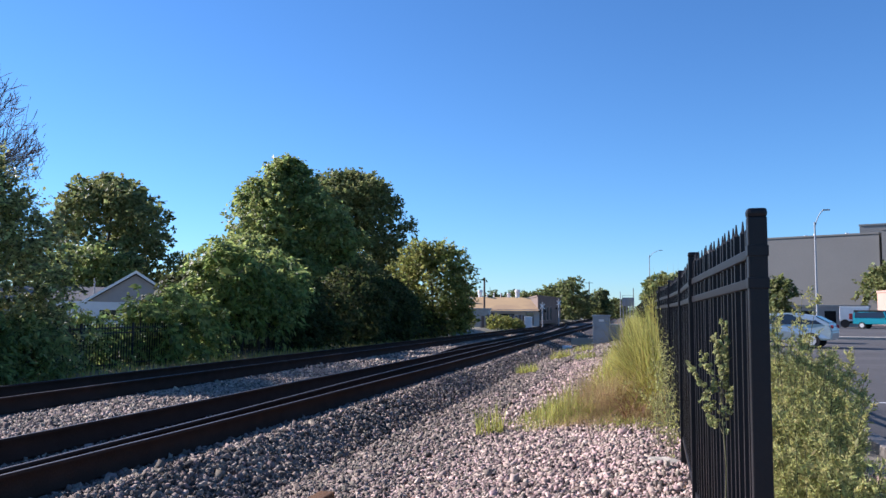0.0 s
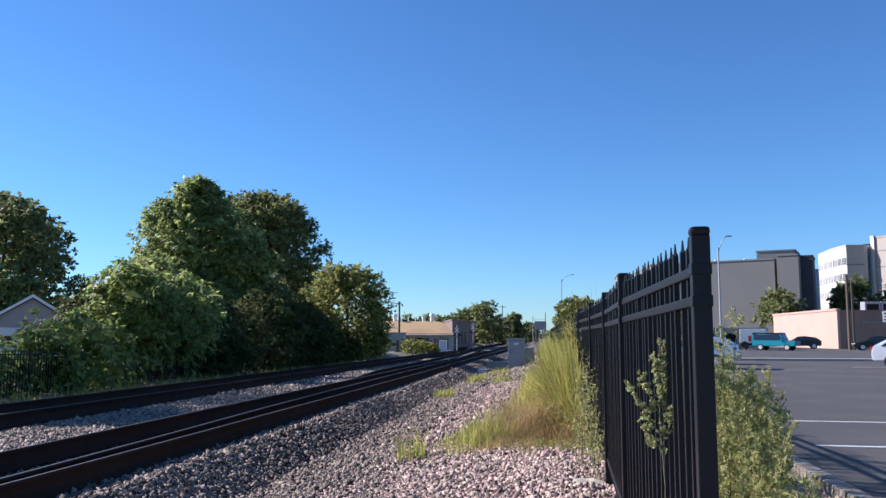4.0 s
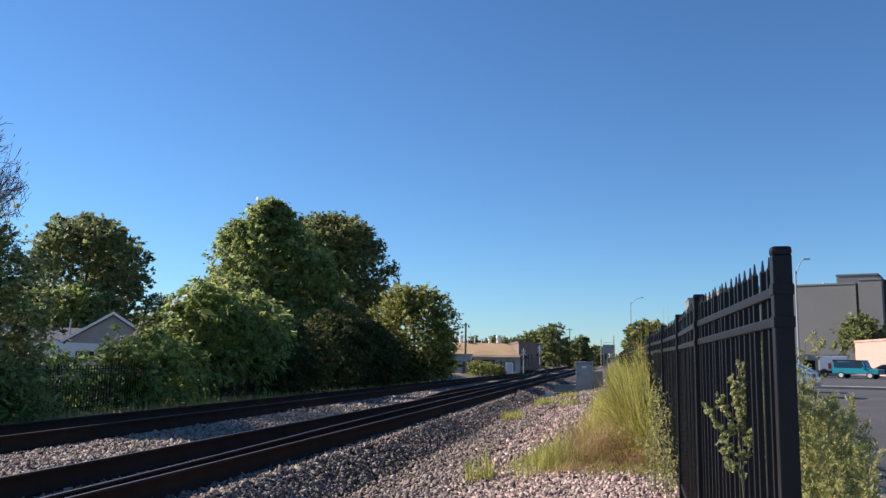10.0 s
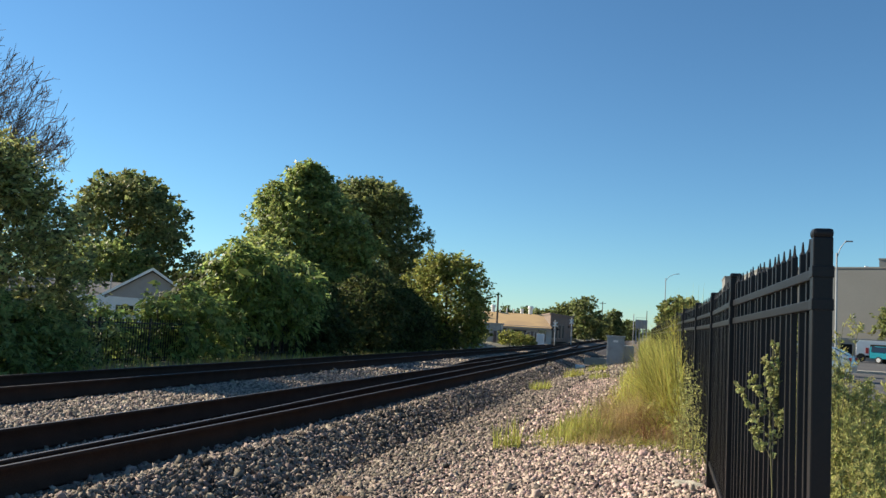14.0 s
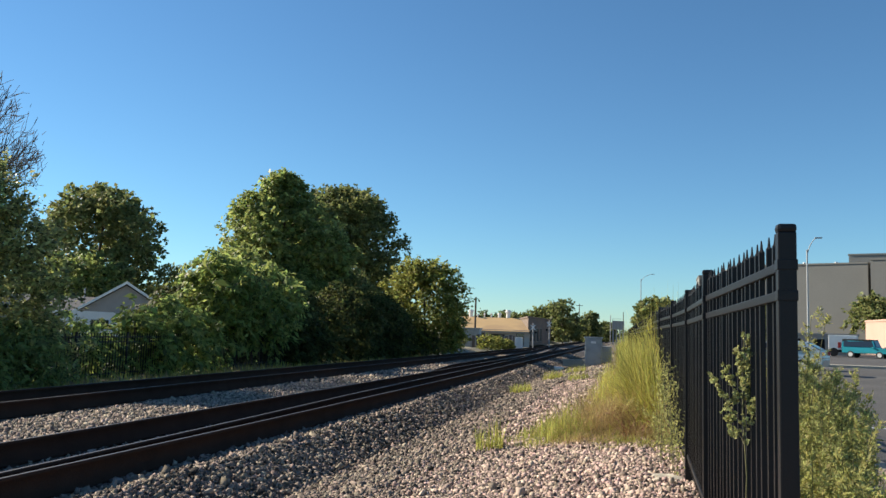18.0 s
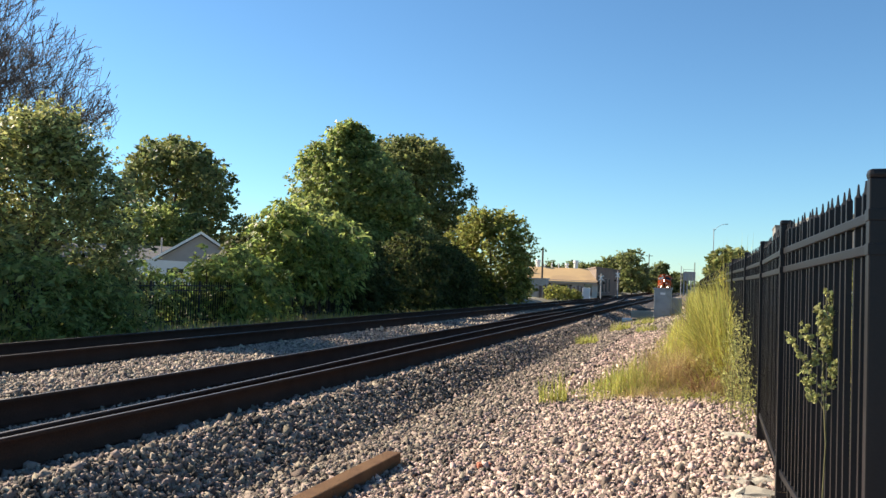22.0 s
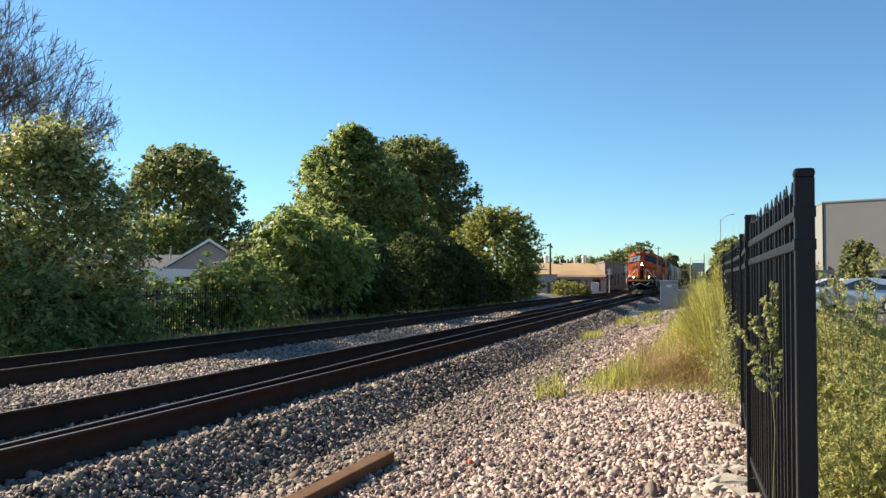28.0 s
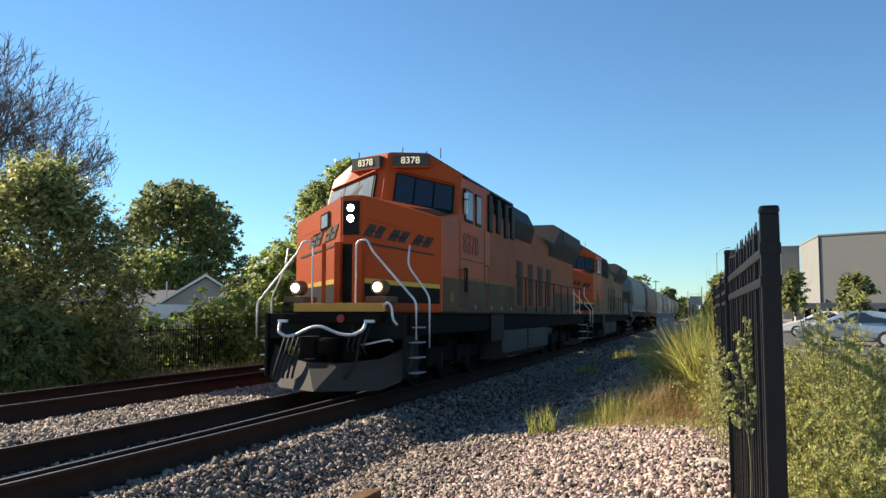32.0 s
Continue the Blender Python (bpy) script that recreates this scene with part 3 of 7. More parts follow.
def stones(name, material, label, x0, x1, y0, y1, count, size, along=True, sink=0.25, keep=None, lift=0.7):
    x, y = rng.uniform(x0, x1, count), rng.uniform(y0, y1, count)
    if along:
        x = x + np.where(y < 4, 0, np.where(y < 20, -0.036 * (y - 4) ** 2 / 32, -0.288 - 0.036 * (y - 20)))
    if keep is not None:
        ok = keep(x, y)
        x, y = x[ok], y[ok]
    count = len(x)
    s = size * rng.lognormal(0, 0.28, (count, 1)) * np.stack([rng.uniform(1.0, 2.1, count), rng.uniform(0.6, 1.15, count), rng.uniform(0.4, 0.85, count)], -1)
    z = ground_z_np(x, y) + s[:, 2] * (0.5 - sink) + rng.uniform(0, size * lift, count)
    q = rng.normal(size=(count, 4))
    q /= np.linalg.norm(q, axis=1, keepdims=True)
    w, a, b, c = q.T
    R = np.stack([1 - 2 * (b * b + c * c), 2 * (a * b - c * w), 2 * (a * c + b * w), 2 * (a * b + c * w), 1 - 2 * (a * a + c * c), 2 * (b * c - a * w),
                  2 * (a * c - b * w), 2 * (b * c + a * w), 1 - 2 * (a * a + b * b)], -1).reshape(-1, 3, 3)
    base = CUBE_V[None] * (1 + rng.uniform(-0.42, 0.42, (count, 8, 3)))
    V = np.einsum("nij,nkj->nki", R, base * s[:, None, :]) + np.stack([x, y, z], -1)[:, None, :]
    F = CUBE_F[None] + (np.arange(count) * 8)[:, None, None]
    me = mesh_np(name, V.reshape(-1, 3), F.reshape(-1, 3), material)
    return tagged(new(name, me), label, "gravel", kind="stuff")


def fades(a, b):
    """Keeps stones with a chance that runs from none at a to all at b."""
    return lambda x, y: rng.random(len(x)) < np.clip((x - a) / (b - a), 0, 1)


stones("ballast", M["shoulder"], "dark grey crushed stone ballast on the track shoulder", -5.22, -2.9, 3.9, 11, 26000, 0.0255, lift=1.3)
stones("ballast", M["shoulder"], "dark stones strewn from the ballast into pale gravel", -3.1, -0.3, 3.9, 13, 17000, 0.0225, along=False, keep=fades(-0.5, -3.1), lift=1.2)
stones("ballast", M["shoulder"], "dark grey crushed stone ballast along the track shoulder", -5.2, -2.6, 11, 34, 30000, 0.028, lift=1.1)
stones("ballast", M["shoulder"], "dark grey crushed stone ballast along the far shoulder", -5.2, -3.0, 34, 80, 14000, 0.048)
stones("ballast", M["ballast"], "pale crushed stone ballast between two tracks", -9.75, -7.45, 4, 22, 32000, 0.025)
stones("ballast", M["ballast"], "pale crushed stone ballast between two tracks", -9.75, -7.45, 22, 70, 22000, 0.04)
stones("ballast", M["ballast"], "crushed stone between the rails of a track", -6.72, -5.55, 3, 24, 18000, 0.019)
stones("gravel", M["gravel"], "pinkish white gravel strip beside a black fence", -3.3, 0.45, 4.0, 12.5, 46000, 0.0215, lift=1.1, along=False, keep=fades(-3.6, -1.4))
stones("gravel", M["gravel"], "pinkish gravel thinning out into weeds", -3.4, 0.2, 12, 30, 16000, 0.027, keep=fades(-4.2, -2.0))
stones("gravel", M["ballast"], "gravel between track bed and fence", -3.2, 0.2, 30, 70, 12000, 0.05)
stones("gravel", M["gravel"], "gravel and litter under roadside weeds", 0.5, 2.4, 2.4, 8, 7000, 0.019, along=False)
# the same ground carried on past the eye
stones("ballast", M["shoulder"], "dark grey crushed stone ballast on the near track shoulder", -5.22, -2.9, -4, 3.9, 9000, 0.034, lift=1.1)
stones("gravel", M["gravel"], "pinkish white gravel strip underfoot", -3.3, 0.5, -4, 4.0, 14000, 0.03, along=False)
stones("gravel", M["gravel"], "gravel and litter beside a kerb", 0.5, 2.4, -4, 2.4, 5000, 0.03, along=False)
# single larger cobbles strewn over the strip
stones("cobble", M["gravel"], "larger pale cobbles strewn over gravel", -3.0, 0.4, 4.0, 11, 160, 0.032, along=False, sink=0.1)


# ---- tracks ----
RAIL_PROFILE = [(-0.085, -0.262), (0.085, -0.262), (0.075, -0.235), (0.014, -0.20), (0.012, -0.045), (0.036, -0.035), (0.036, -0.006), (0.016, 0.0),
                (-0.016, 0.0), (-0.036, -0.006), (-0.036, -0.035), (-0.012, -0.045), (-0.014, -0.20), (-0.075, -0.235)]


def rail_mesh(x, ys, shift):
    V, F, n = [], [], len(RAIL_PROFILE)
    for y in ys:
        low = 0.24 * max(0.0, 1 - (y - ys[0]) / 9) if ys[0] > 20 else 0.0
        V += [(x + px_ + shift(y), y, pz + float(drop(y)) - low) for px_, pz in RAIL_PROFILE]
    for j in range(len(ys) - 1):
        F += [(j * n + k, j * n + (k + 1) % n, (j + 1) * n + (k + 1) % n, (j + 1) * n + k) for k in range(n)]
    me = mesh_np("rail", V, F, M["rail"], False)
    me.materials.append(M["railtop"])
    idx = np.zeros(len(F), np.int32)
    for j in range(len(ys) - 1):
        idx[j * n + 7] = 1
    me.polygons.foreach_set("material_index", idx)
    return me


RAIL_YS = list(np.arange(-40, 40, 2.0)) + list(np.arange(40, 200, 5.0)) + list(np.arange(200, 800, 50.0))


def make_track(center, label, extra=None):
    tr = thing("railway_track", label, "railway track", kind="structure")
    for s in (-1, 1):
        part_mesh("rail", rail_mesh(center + s * HALF, RAIL_YS, bend), tr, "dark steel rail with a polished top")
    if extra:
        for shift, ys in extra:
            part_mesh("turnout_rail", rail_mesh(center, ys, shift), tr, "steel turnout rail leaving the track")
    tie = bmesh.new()
    box(tie, -1.2, 1.2, -0.115, 0.115, -0.42, -0.262, 0.01)
    me = bpy.data.meshes.new("tie")
    tie.to_mesh(me)
    tie.free()
    me.materials.append(M["tie"])
    plate = bpy.data.meshes.new("tie_plate")
    b2 = boxes((-0.16, 0.16, -0.09, 0.09, -0.262, -0.246), bevel=0.004)
    b2.to_mesh(plate)
    b2.free()
    plate.materials.append(M["rail"])
    y = 0.5
    k = 0
    while y < 100:
        t = part_mesh("tie", me, tr)
        t.matrix_basis = Matrix.Translation((center + bend(y) + random.uniform(-0.03, 0.03), y, float(drop(y)))) @ Matrix.Rotation(-lean(y), 4, "Z")
        if y < 26:
            for s in (-1, 1):
                p = part_mesh("tie_plate", plate, tr)
                p.location = (center + bend(y) + s * HALF, y, float(drop(y)))
        y += 0.52
    return tr


def turnout(side):
    """A rail that leaves the near track for the far one."""
    return lambda y: bend(y) + side * HALF - float(np.interp(y, (2, 9, 16, 20, 29, 47, 70, 100, 130), (0.09, 0.29, 0.53, 0.63, 0.74, 0.97, 1.5, 2.8, 4.75)))


make_track(TRACK_1, "near railway track with dark steel rails on ballast",
           [(turnout(1), list(np.arange(2, 30, 1.5)) + list(np.arange(30, 131, 4.0))), (turnout(-1), list(np.arange(26, 131, 3.0)))])
make_track(TRACK_2, "far railway track with dark steel rails beside a hedge")

# ---- the black steel fence beside the lot ----
FENCE_POSTS = [(0.545, 3.26), (0.40, 5.59), (0.385, 8.01), (0.31, 10.43), (0.19, 12.86), (0.10, 15.29), (0.03, 17.72)] + [(0.03 - 0.036 * 2.43 * k, 17.72 + 2.43 * k) for k in range(1, 15)]


def picket_mesh(tall):
    bm = bmesh.new()
    box(bm, -0.012, 0.012, -0.012, 0.012, 0.16, tall - 0.055)
    a, b = tall - 0.055, tall
    cyl(bm, (0, 0, a), (0, 0, a + 0.012), 0.015, 0.008, seg=6)
    cyl(bm, (0, 0, a + 0.012), (0, 0, b), 0.0075, 0.003, seg=6)
    me = bpy.data.meshes.new("picket")
    bm.to_mesh(me)
    bm.free()
    me.materials.append(M["fence"])
    return me


def make_fence():
    pk = picket_mesh(1.84)
    post = boxes((-0.036, 0.036, -0.036, 0.036, -0.25, 1.822), bevel=0.005)
    post_me = bpy.data.meshes.new("post")
    post.to_mesh(post_me)
    post.free()
    post_me.materials.append(M["fence"])
    cap = boxes((-0.0385, 0.0385, -0.0385, 0.0385, 1.82, 1.857), bevel=0.015)
    cap_me = bpy.data.meshes.new("post_cap")
    cap.to_mesh(cap_me)
    cap.free()
    cap_me.materials.append(M["fence"])
    brk = boxes((-0.0395, 0.0395, -0.0395, 0.0395, -0.022, 0.022), bevel=0.003)
    brk_me = bpy.data.meshes.new("bracket")
    brk.to_mesh(brk_me)
    brk.free()
    brk_me.materials.append(M["fence"])
    for k, ((x0, y0), (x1, y1)) in enumerate(zip(FENCE_POSTS, FENCE_POSTS[1:])):
        f = thing("fence_panel", "black steel picket fence panel with spear tops", "fence", (x0, y0, 0), 0, "black lot fence panels")
        ends = [(0, 0)] + ([(x1 - x0, y1 - y0)] if k == len(FENCE_POSTS) - 2 else [])
        for ex, ey in ends:
            p = part_mesh("post", post_me, f, "square black post", (ex, ey, 0))
            part_mesh("post_cap", cap_me, p)
            if k < 8:
                for z in (1.655, 1.535) if k else (1.688, 1.562):
                    part_mesh("bracket", brk_me, p, loc=(0, 0, z))
        dx, dy = x1 - x0, y1 - y0
        ang = math.atan2(-dx, dy)
        ln = math.hypot(dx, dy)
        for z in (1.655, 1.535, 0.24):
            bm = boxes((-0.02, 0.02, 0.036, ln - 0.036, z - 0.02, z + 0.02), bevel=0.004)
            if k == 0 and z > 1:
                for v in bm.verts:
                    v.co.z += 0.031 * (1 - v.co.y / ln)
            r = part("rail", bm, M["fence"], f)
            r.rotation_euler = (0, 0, ang)
        n = 19 if k else 18
        if k < 7:
            for i in range(n):
                u = (i + 0.7) / (n + 0.4)
                o = part_mesh("picket", pk, f)
                o.matrix_basis = Matrix.Translation((dx * u, dy * u, random.uniform(-0.004, 0.004))) @ Matrix.Rotation(ang, 4, "Z") @ Matrix.Rotation(random.uniform(-0.004, 0.004), 4, "Y")
        else:
            for i in range(n):
                u = (i + 0.7) / (n + 0.4)
                part_mesh("picket", pk, f, loc=(dx * u, dy * u, 0))
    for fx, fy, r0, seed_, lab in ((0.27, 5.75, 0.27, 0, "pale concrete footing at the foot of a fence post"), (0.12, 6.25, 0.14, 5, "broken piece of pale concrete beside a fence"), (0.22, 8.1, 0.2, 9, "broken concrete lump at a fence post"), (0.18, 5.3, 0.2, 13, "crumbled pale concrete beside a fence"), (0.02, 5.62, 0.13, 17, "small piece of crumbled concrete in gravel"), (0.3, 6.35, 0.17, 21, "crumbled pale concrete beside a fence")):
        f = thing("post_footing", lab, "concrete", (fx, fy, ground_z(fx, fy) + 0.015), 0.2 + seed_)
        bm = bmesh.new()
        bmesh.ops.create_icosphere(bm, subdivisions=3, radius=r0)
        for v in bm.verts:
            v.co.z = v.co.z * 0.2
            w = v.co * 6 + Vector((seed_, 0, 0))
            v.co += Vector((noise.noise(w), noise.noise(w + Vector((9, 0, 0))), 0.3 * noise.noise(w * 1.3))) * 0.45 * r0
        part("footing", bm, M["concrete"], f)


make_fence()


# ---- plants ----
def leaf_cloud(centers, radii, count, size, seed, shell=0.55, droop=0.2, aspect=0.45):
    """Many small folded leaves spread over clumps; arrays of verts and faces."""
    r = np.random.default_rng(seed)
    centers, radii = np.asarray(centers, float), np.asarray(radii, float)
    vol = radii.prod(1) ** (2 / 3)
    pick = r.choice(len(centers), count, p=vol / vol.sum())
    d = r.normal(size=(count, 3))
    d /= np.linalg.norm(d, axis=1, keepdims=True)
    rad = shell + (1 - shell) * r.random((count, 1)) ** 0.6
    rad *= 1 + 0.3 * r.normal(size=(count, 1)).clip(-1.5, 1.8)
    c = centers[pick] + d * rad * radii[pick]
    axis = d * 0.6 + r.normal(size=(count, 3)) * 0.7
    axis[:, 2] -= droop
    axis /= np.linalg.norm(axis, axis=1, keepdims=True)
    side = np.cross(axis, r.normal(size=(count, 3)))
    side /= np.linalg.norm(side, axis=1, keepdims=True) + 1e-9
    nrm = np.cross(axis, side)
    s = size * r.lognormal(0, 0.3, (count, 1))
    base, tip = c - axis * s * 0.5, c + axis * s * 0.5
    l, rr = c + side * s * aspect - nrm * s * 0.08, c - side * s * aspect - nrm * s * 0.08
    V = np.stack([base, l, tip, rr], 1).reshape(-1, 3)
    F = np.array([0, 1, 2, 3])[None] + (np.arange(count) * 4)[:, None]
    return V, F


def limb_mesh(segs, material, sides=6):
    """Tapered limbs; segs: (p, q, r0, r1)."""
    P, Q = np.array([s[0] for s in segs], float), np.array([s[1] for s in segs], float)
    R0, R1 = np.array([s[2] for s in segs]), np.array([s[3] for s in segs])
    d = Q - P
    d /= np.linalg.norm(d, axis=1, keepdims=True) + 1e-9
    ref = np.where(np.abs(d[:, 2:]) < 0.9, [[0, 0, 1.0]], [[1.0, 0, 0]])
    a = np.cross(d, ref)
    a /= np.linalg.norm(a, axis=1, keepdims=True)
    b = np.cross(d, a)
    t = 2 * np.pi * np.arange(sides) / sides
    ring = a[:, None] * np.cos(t)[None, :, None] + b[:, None] * np.sin(t)[None, :, None]
    V = np.concatenate([P[:, None] + ring * R0[:, None, None], Q[:, None] + ring * R1[:, None, None]], 1)
    k = np.arange(sides)
    F = np.stack([k, (k + 1) % sides, (k + 1) % sides + sides, k + sides], -1)
    F = F[None] + (np.arange(len(segs)) * 2 * sides)[:, None, None]
    return mesh_np("limbs", V.reshape(-1, 3), F.reshape(-1, 4), material, True)


def grow(p, d, length, r, depth, out, rnd, spread=0.6, up=0.15, split=(2, 3), shrink=0.74, bits=3):
    """Branches out of a limb; tips are the ends of the last ones."""
    q = Vector(p)
    d = Vector(d).normalized()
    r1 = r * 0.72
    for k in range(bits):
        w = Vector((rnd.gauss(0, 1), rnd.gauss(0, 1), rnd.gauss(0, 1))) * 0.16
        d = (d + w + Vector((0, 0, up * 0.3))).normalized()
        n = q + d * length / bits
        out.append((q[:], n[:], r + (r1 - r) * k / bits, r + (r1 - r) * (k + 1) / bits))
        q = n
    if depth == 0:
        return
    for _ in range(rnd.randint(*split)):
        w = Vector((rnd.gauss(0, 1), rnd.gauss(0, 1), rnd.gauss(0, 0.7))).normalized() * spread
        grow(q, d + w + Vector((0, 0, up)), length * shrink * rnd.uniform(0.8, 1.15), r1 * 0.72, depth - 1, out, rnd, spread, up, split, shrink, bits)


ROUND = ((0, 0.62), (0.15, 0.9), (0.4, 1.0), (0.65, 0.88), (0.82, 0.62), (0.93, 0.36), (1, 0.06))


def spray_leaves(P, D, L, per, size, seed, aspect=0.4, droop=0.3):
    """Leafy twigs: at each P a twig of length L along D, with leaves set on both sides of it."""
    r = np.random.default_rng(seed)
    n = len(P)
    P, D, L = np.repeat(P, per, 0), np.repeat(D, per, 0), np.repeat(L, per)[:, None]
    u = r.random((n * per, 1)) ** 0.8
    S = np.cross(D, np.array([0, 0, 1.0]) + 0.35 * np.repeat(r.normal(size=(n, 3)), per, 0))
    S /= np.linalg.norm(S, axis=1, keepdims=True) + 1e-9
    sg = np.where(r.random((n * per, 1)) < 0.5, -1.0, 1.0)
    axis = D * 0.55 + S * sg * 0.8 + r.normal(size=(n * per, 3)) * 0.35
    axis[:, 2] -= droop
    axis /= np.linalg.norm(axis, axis=1, keepdims=True) + 1e-9
    s = size * r.lognormal(0, 0.28, (n * per, 1))
    base = P + D * L * u + r.normal(size=(n * per, 3)) * size * 0.22
    base[:, 2] -= (droop * 0.7 * L * u ** 2)[:, 0]
    face = D * 0.25 + np.array([0, 0, 0.45]) + np.repeat(r.normal(size=(n, 3)), per, 0) * 0.7 + r.normal(size=(n * per, 3)) * 0.3
    side = np.cross(axis, face)
    side /= np.linalg.norm(side, axis=1, keepdims=True) + 1e-9
    nrm = np.cross(side, axis)
    mid = base + axis * s * 0.48
    tip = base + axis * s - nrm * s * 0.1
    V = np.stack([base, mid + side * s * aspect * 0.5 + nrm * s * 0.06, tip, mid - side * s * aspect * 0.5 + nrm * s * 0.06], 1).reshape(-1, 3)
    return V, np.array([0, 1, 2, 3])[None] + (np.arange(n * per) * 4)[:, None]


def make_tree(name, label, at, height, radius, leaf, count, size, seed, crown_from=0.25, trunk_r=0.2, lobes=16, material="bark", category="tree", group="", shape=ROUND, aspect=0.7, droop=0.3, ragged=1.0, lumpy=0.35, twig=0.0, per=14, lobe=(0.20, 0.50)):
    """A trunk with limbs that end in lobes of leafy twigs; shape gives the crown's half width by height."""
    rnd = random.Random(seed)
    r = np.random.default_rng(seed)
    t = thing(name, label, category, at, 0, group)
    segs = []
    z0 = height * crown_from
    q = Vector((0, 0, -0.3))
    top = height * 0.86
    for k in range(6):
        n = Vector((rnd.uniform(-0.04, 0.04) * radius, rnd.uniform(-0.04, 0.04) * radius, top * (k + 1) / 6))
        segs.append((q[:], n[:], trunk_r * (1 - 0.85 * k / 6), trunk_r * (1 - 0.85 * (k + 1) / 6)))
        q = n
    us, ws = [p[0] for p in shape], [p[1] for p in shape]
    off = Vector((seed * 3.7, seed * 1.3, 0))
    width = lambda u: float(np.interp(u, us, ws)) * radius
    C, R = [], []
    for k in range(lobes):
        u = (k + rnd.uniform(0.2, 0.8)) / lobes
        w = width(u)
        a = 2.4 * k + rnd.uniform(-0.7, 0.7)
        d = Vector((math.cos(a), math.sin(a), 0))
        cr = min(radius * rnd.uniform(*lobe), max(w, 0.16 * radius))
        z = min(z0 + (height - z0) * u, height - cr * 0.75)
        q = max(0.0, w * (1 + lumpy * noise.noise(Vector((d.x * 1.6, d.y * 1.6, z / radius * 1.9)) + off)) - cr * 0.8)
        c = Vector((d.x * q, d.y * q, max(z, cr * 0.5)))
        C.append(c[:])
        R.append(cr)
        j = Vector((0, 0, min(max(z0 * 0.6, c.z - q * rnd.uniform(0.5, 0.95) - 0.1), top)))
        mid = j.lerp(c, 0.5) + Vector((0, 0, -0.05 * q))
        br = trunk_r * 0.34 * (1 - 0.5 * u)
        segs += [(j[:], mid[:], br, br * 0.6), (mid[:], c[:], br * 0.6, br * 0.15)]
    C, R = np.array(C), np.array(R)
    size *= 1.22
    L0 = 1.25 * (twig or min(max(radius * 0.17, 0.3), 1.0))
    m = max(int(0.62 * count / per), 8)
    m1, m2 = int(m * 0.74), int(m * 0.13)
    # twigs on the lobes
    pick = r.choice(len(C), m1, p=R ** 2 / (R ** 2).sum())
    d = r.normal(size=(m1, 3)) + np.array([0, 0, 0.25])
    d[:, :2] += 0.5 * C[pick][:, :2] / radius
    d /= np.linalg.norm(d, axis=1, keepdims=True)
    P1 = C[pick] + d * R[pick][:, None] * r.uniform(0.3, 0.92, (m1, 1)) * np.array([1, 1, 0.85])
    # twigs that fill the heart of the crown
    u2, a2 = r.random(m2), r.uniform(0, 2 * np.pi, m2)
    w2 = np.interp(u2, us, ws) * radius * 0.78 * np.sqrt(r.random(m2))
    P2 = np.stack([w2 * np.cos(a2), w2 * np.sin(a2), z0 + (height * 0.93 - z0) * u2], -1)
    d2 = np.stack([np.cos(a2), np.sin(a2), 0.5 + 0 * a2], -1) + 0.6 * r.normal(size=(m2, 3))
    # shoots that stand out of the outline
    m3 = int(m * 0.10 * ragged)
    u3, a3 = r.uniform(0.08, 1, m3), r.uniform(0, 2 * np.pi, m3)
    w3 = np.interp(u3, us, ws) * radius * r.uniform(0.72, 1.0, m3)
    P3 = np.stack([w3 * np.cos(a3), w3 * np.sin(a3), z0 + (height - z0) * u3 - 0.4 * L0], -1)
    d3 = np.stack([np.cos(a3), np.sin(a3), r.uniform(0.3, 1.6, m3)], -1)
    P = np.concatenate([P1, P2, P3])
    D = np.concatenate([d + 0.5 * r.normal(size=(m1, 3)) * 0.7, d2, d3])
    D /= np.linalg.norm(D, axis=1, keepdims=True)
    L = L0 * np.concatenate([r.uniform(0.5, 1.1, m1), r.uniform(0.6, 1.2, m2), r.uniform(0.9, 1.6, m3)])
    part_mesh("trunk", limb_mesh(segs, M[material]), t, "tapered trunk and limbs")
    V, F = spray_leaves(P, D, L, per, size, seed, aspect, droop)
    V[:, 2] = np.maximum(V[:, 2], 0.02)
    tagged(part_mesh("crown", mesh_np("crown", V, F, M[leaf]), t, "uneven crown of many leaves"), kind="stuff")
    return t


def polar(az, d, z=0.0):
    return (d * math.sin(radians(az)), d * math.cos(radians(az)), z)


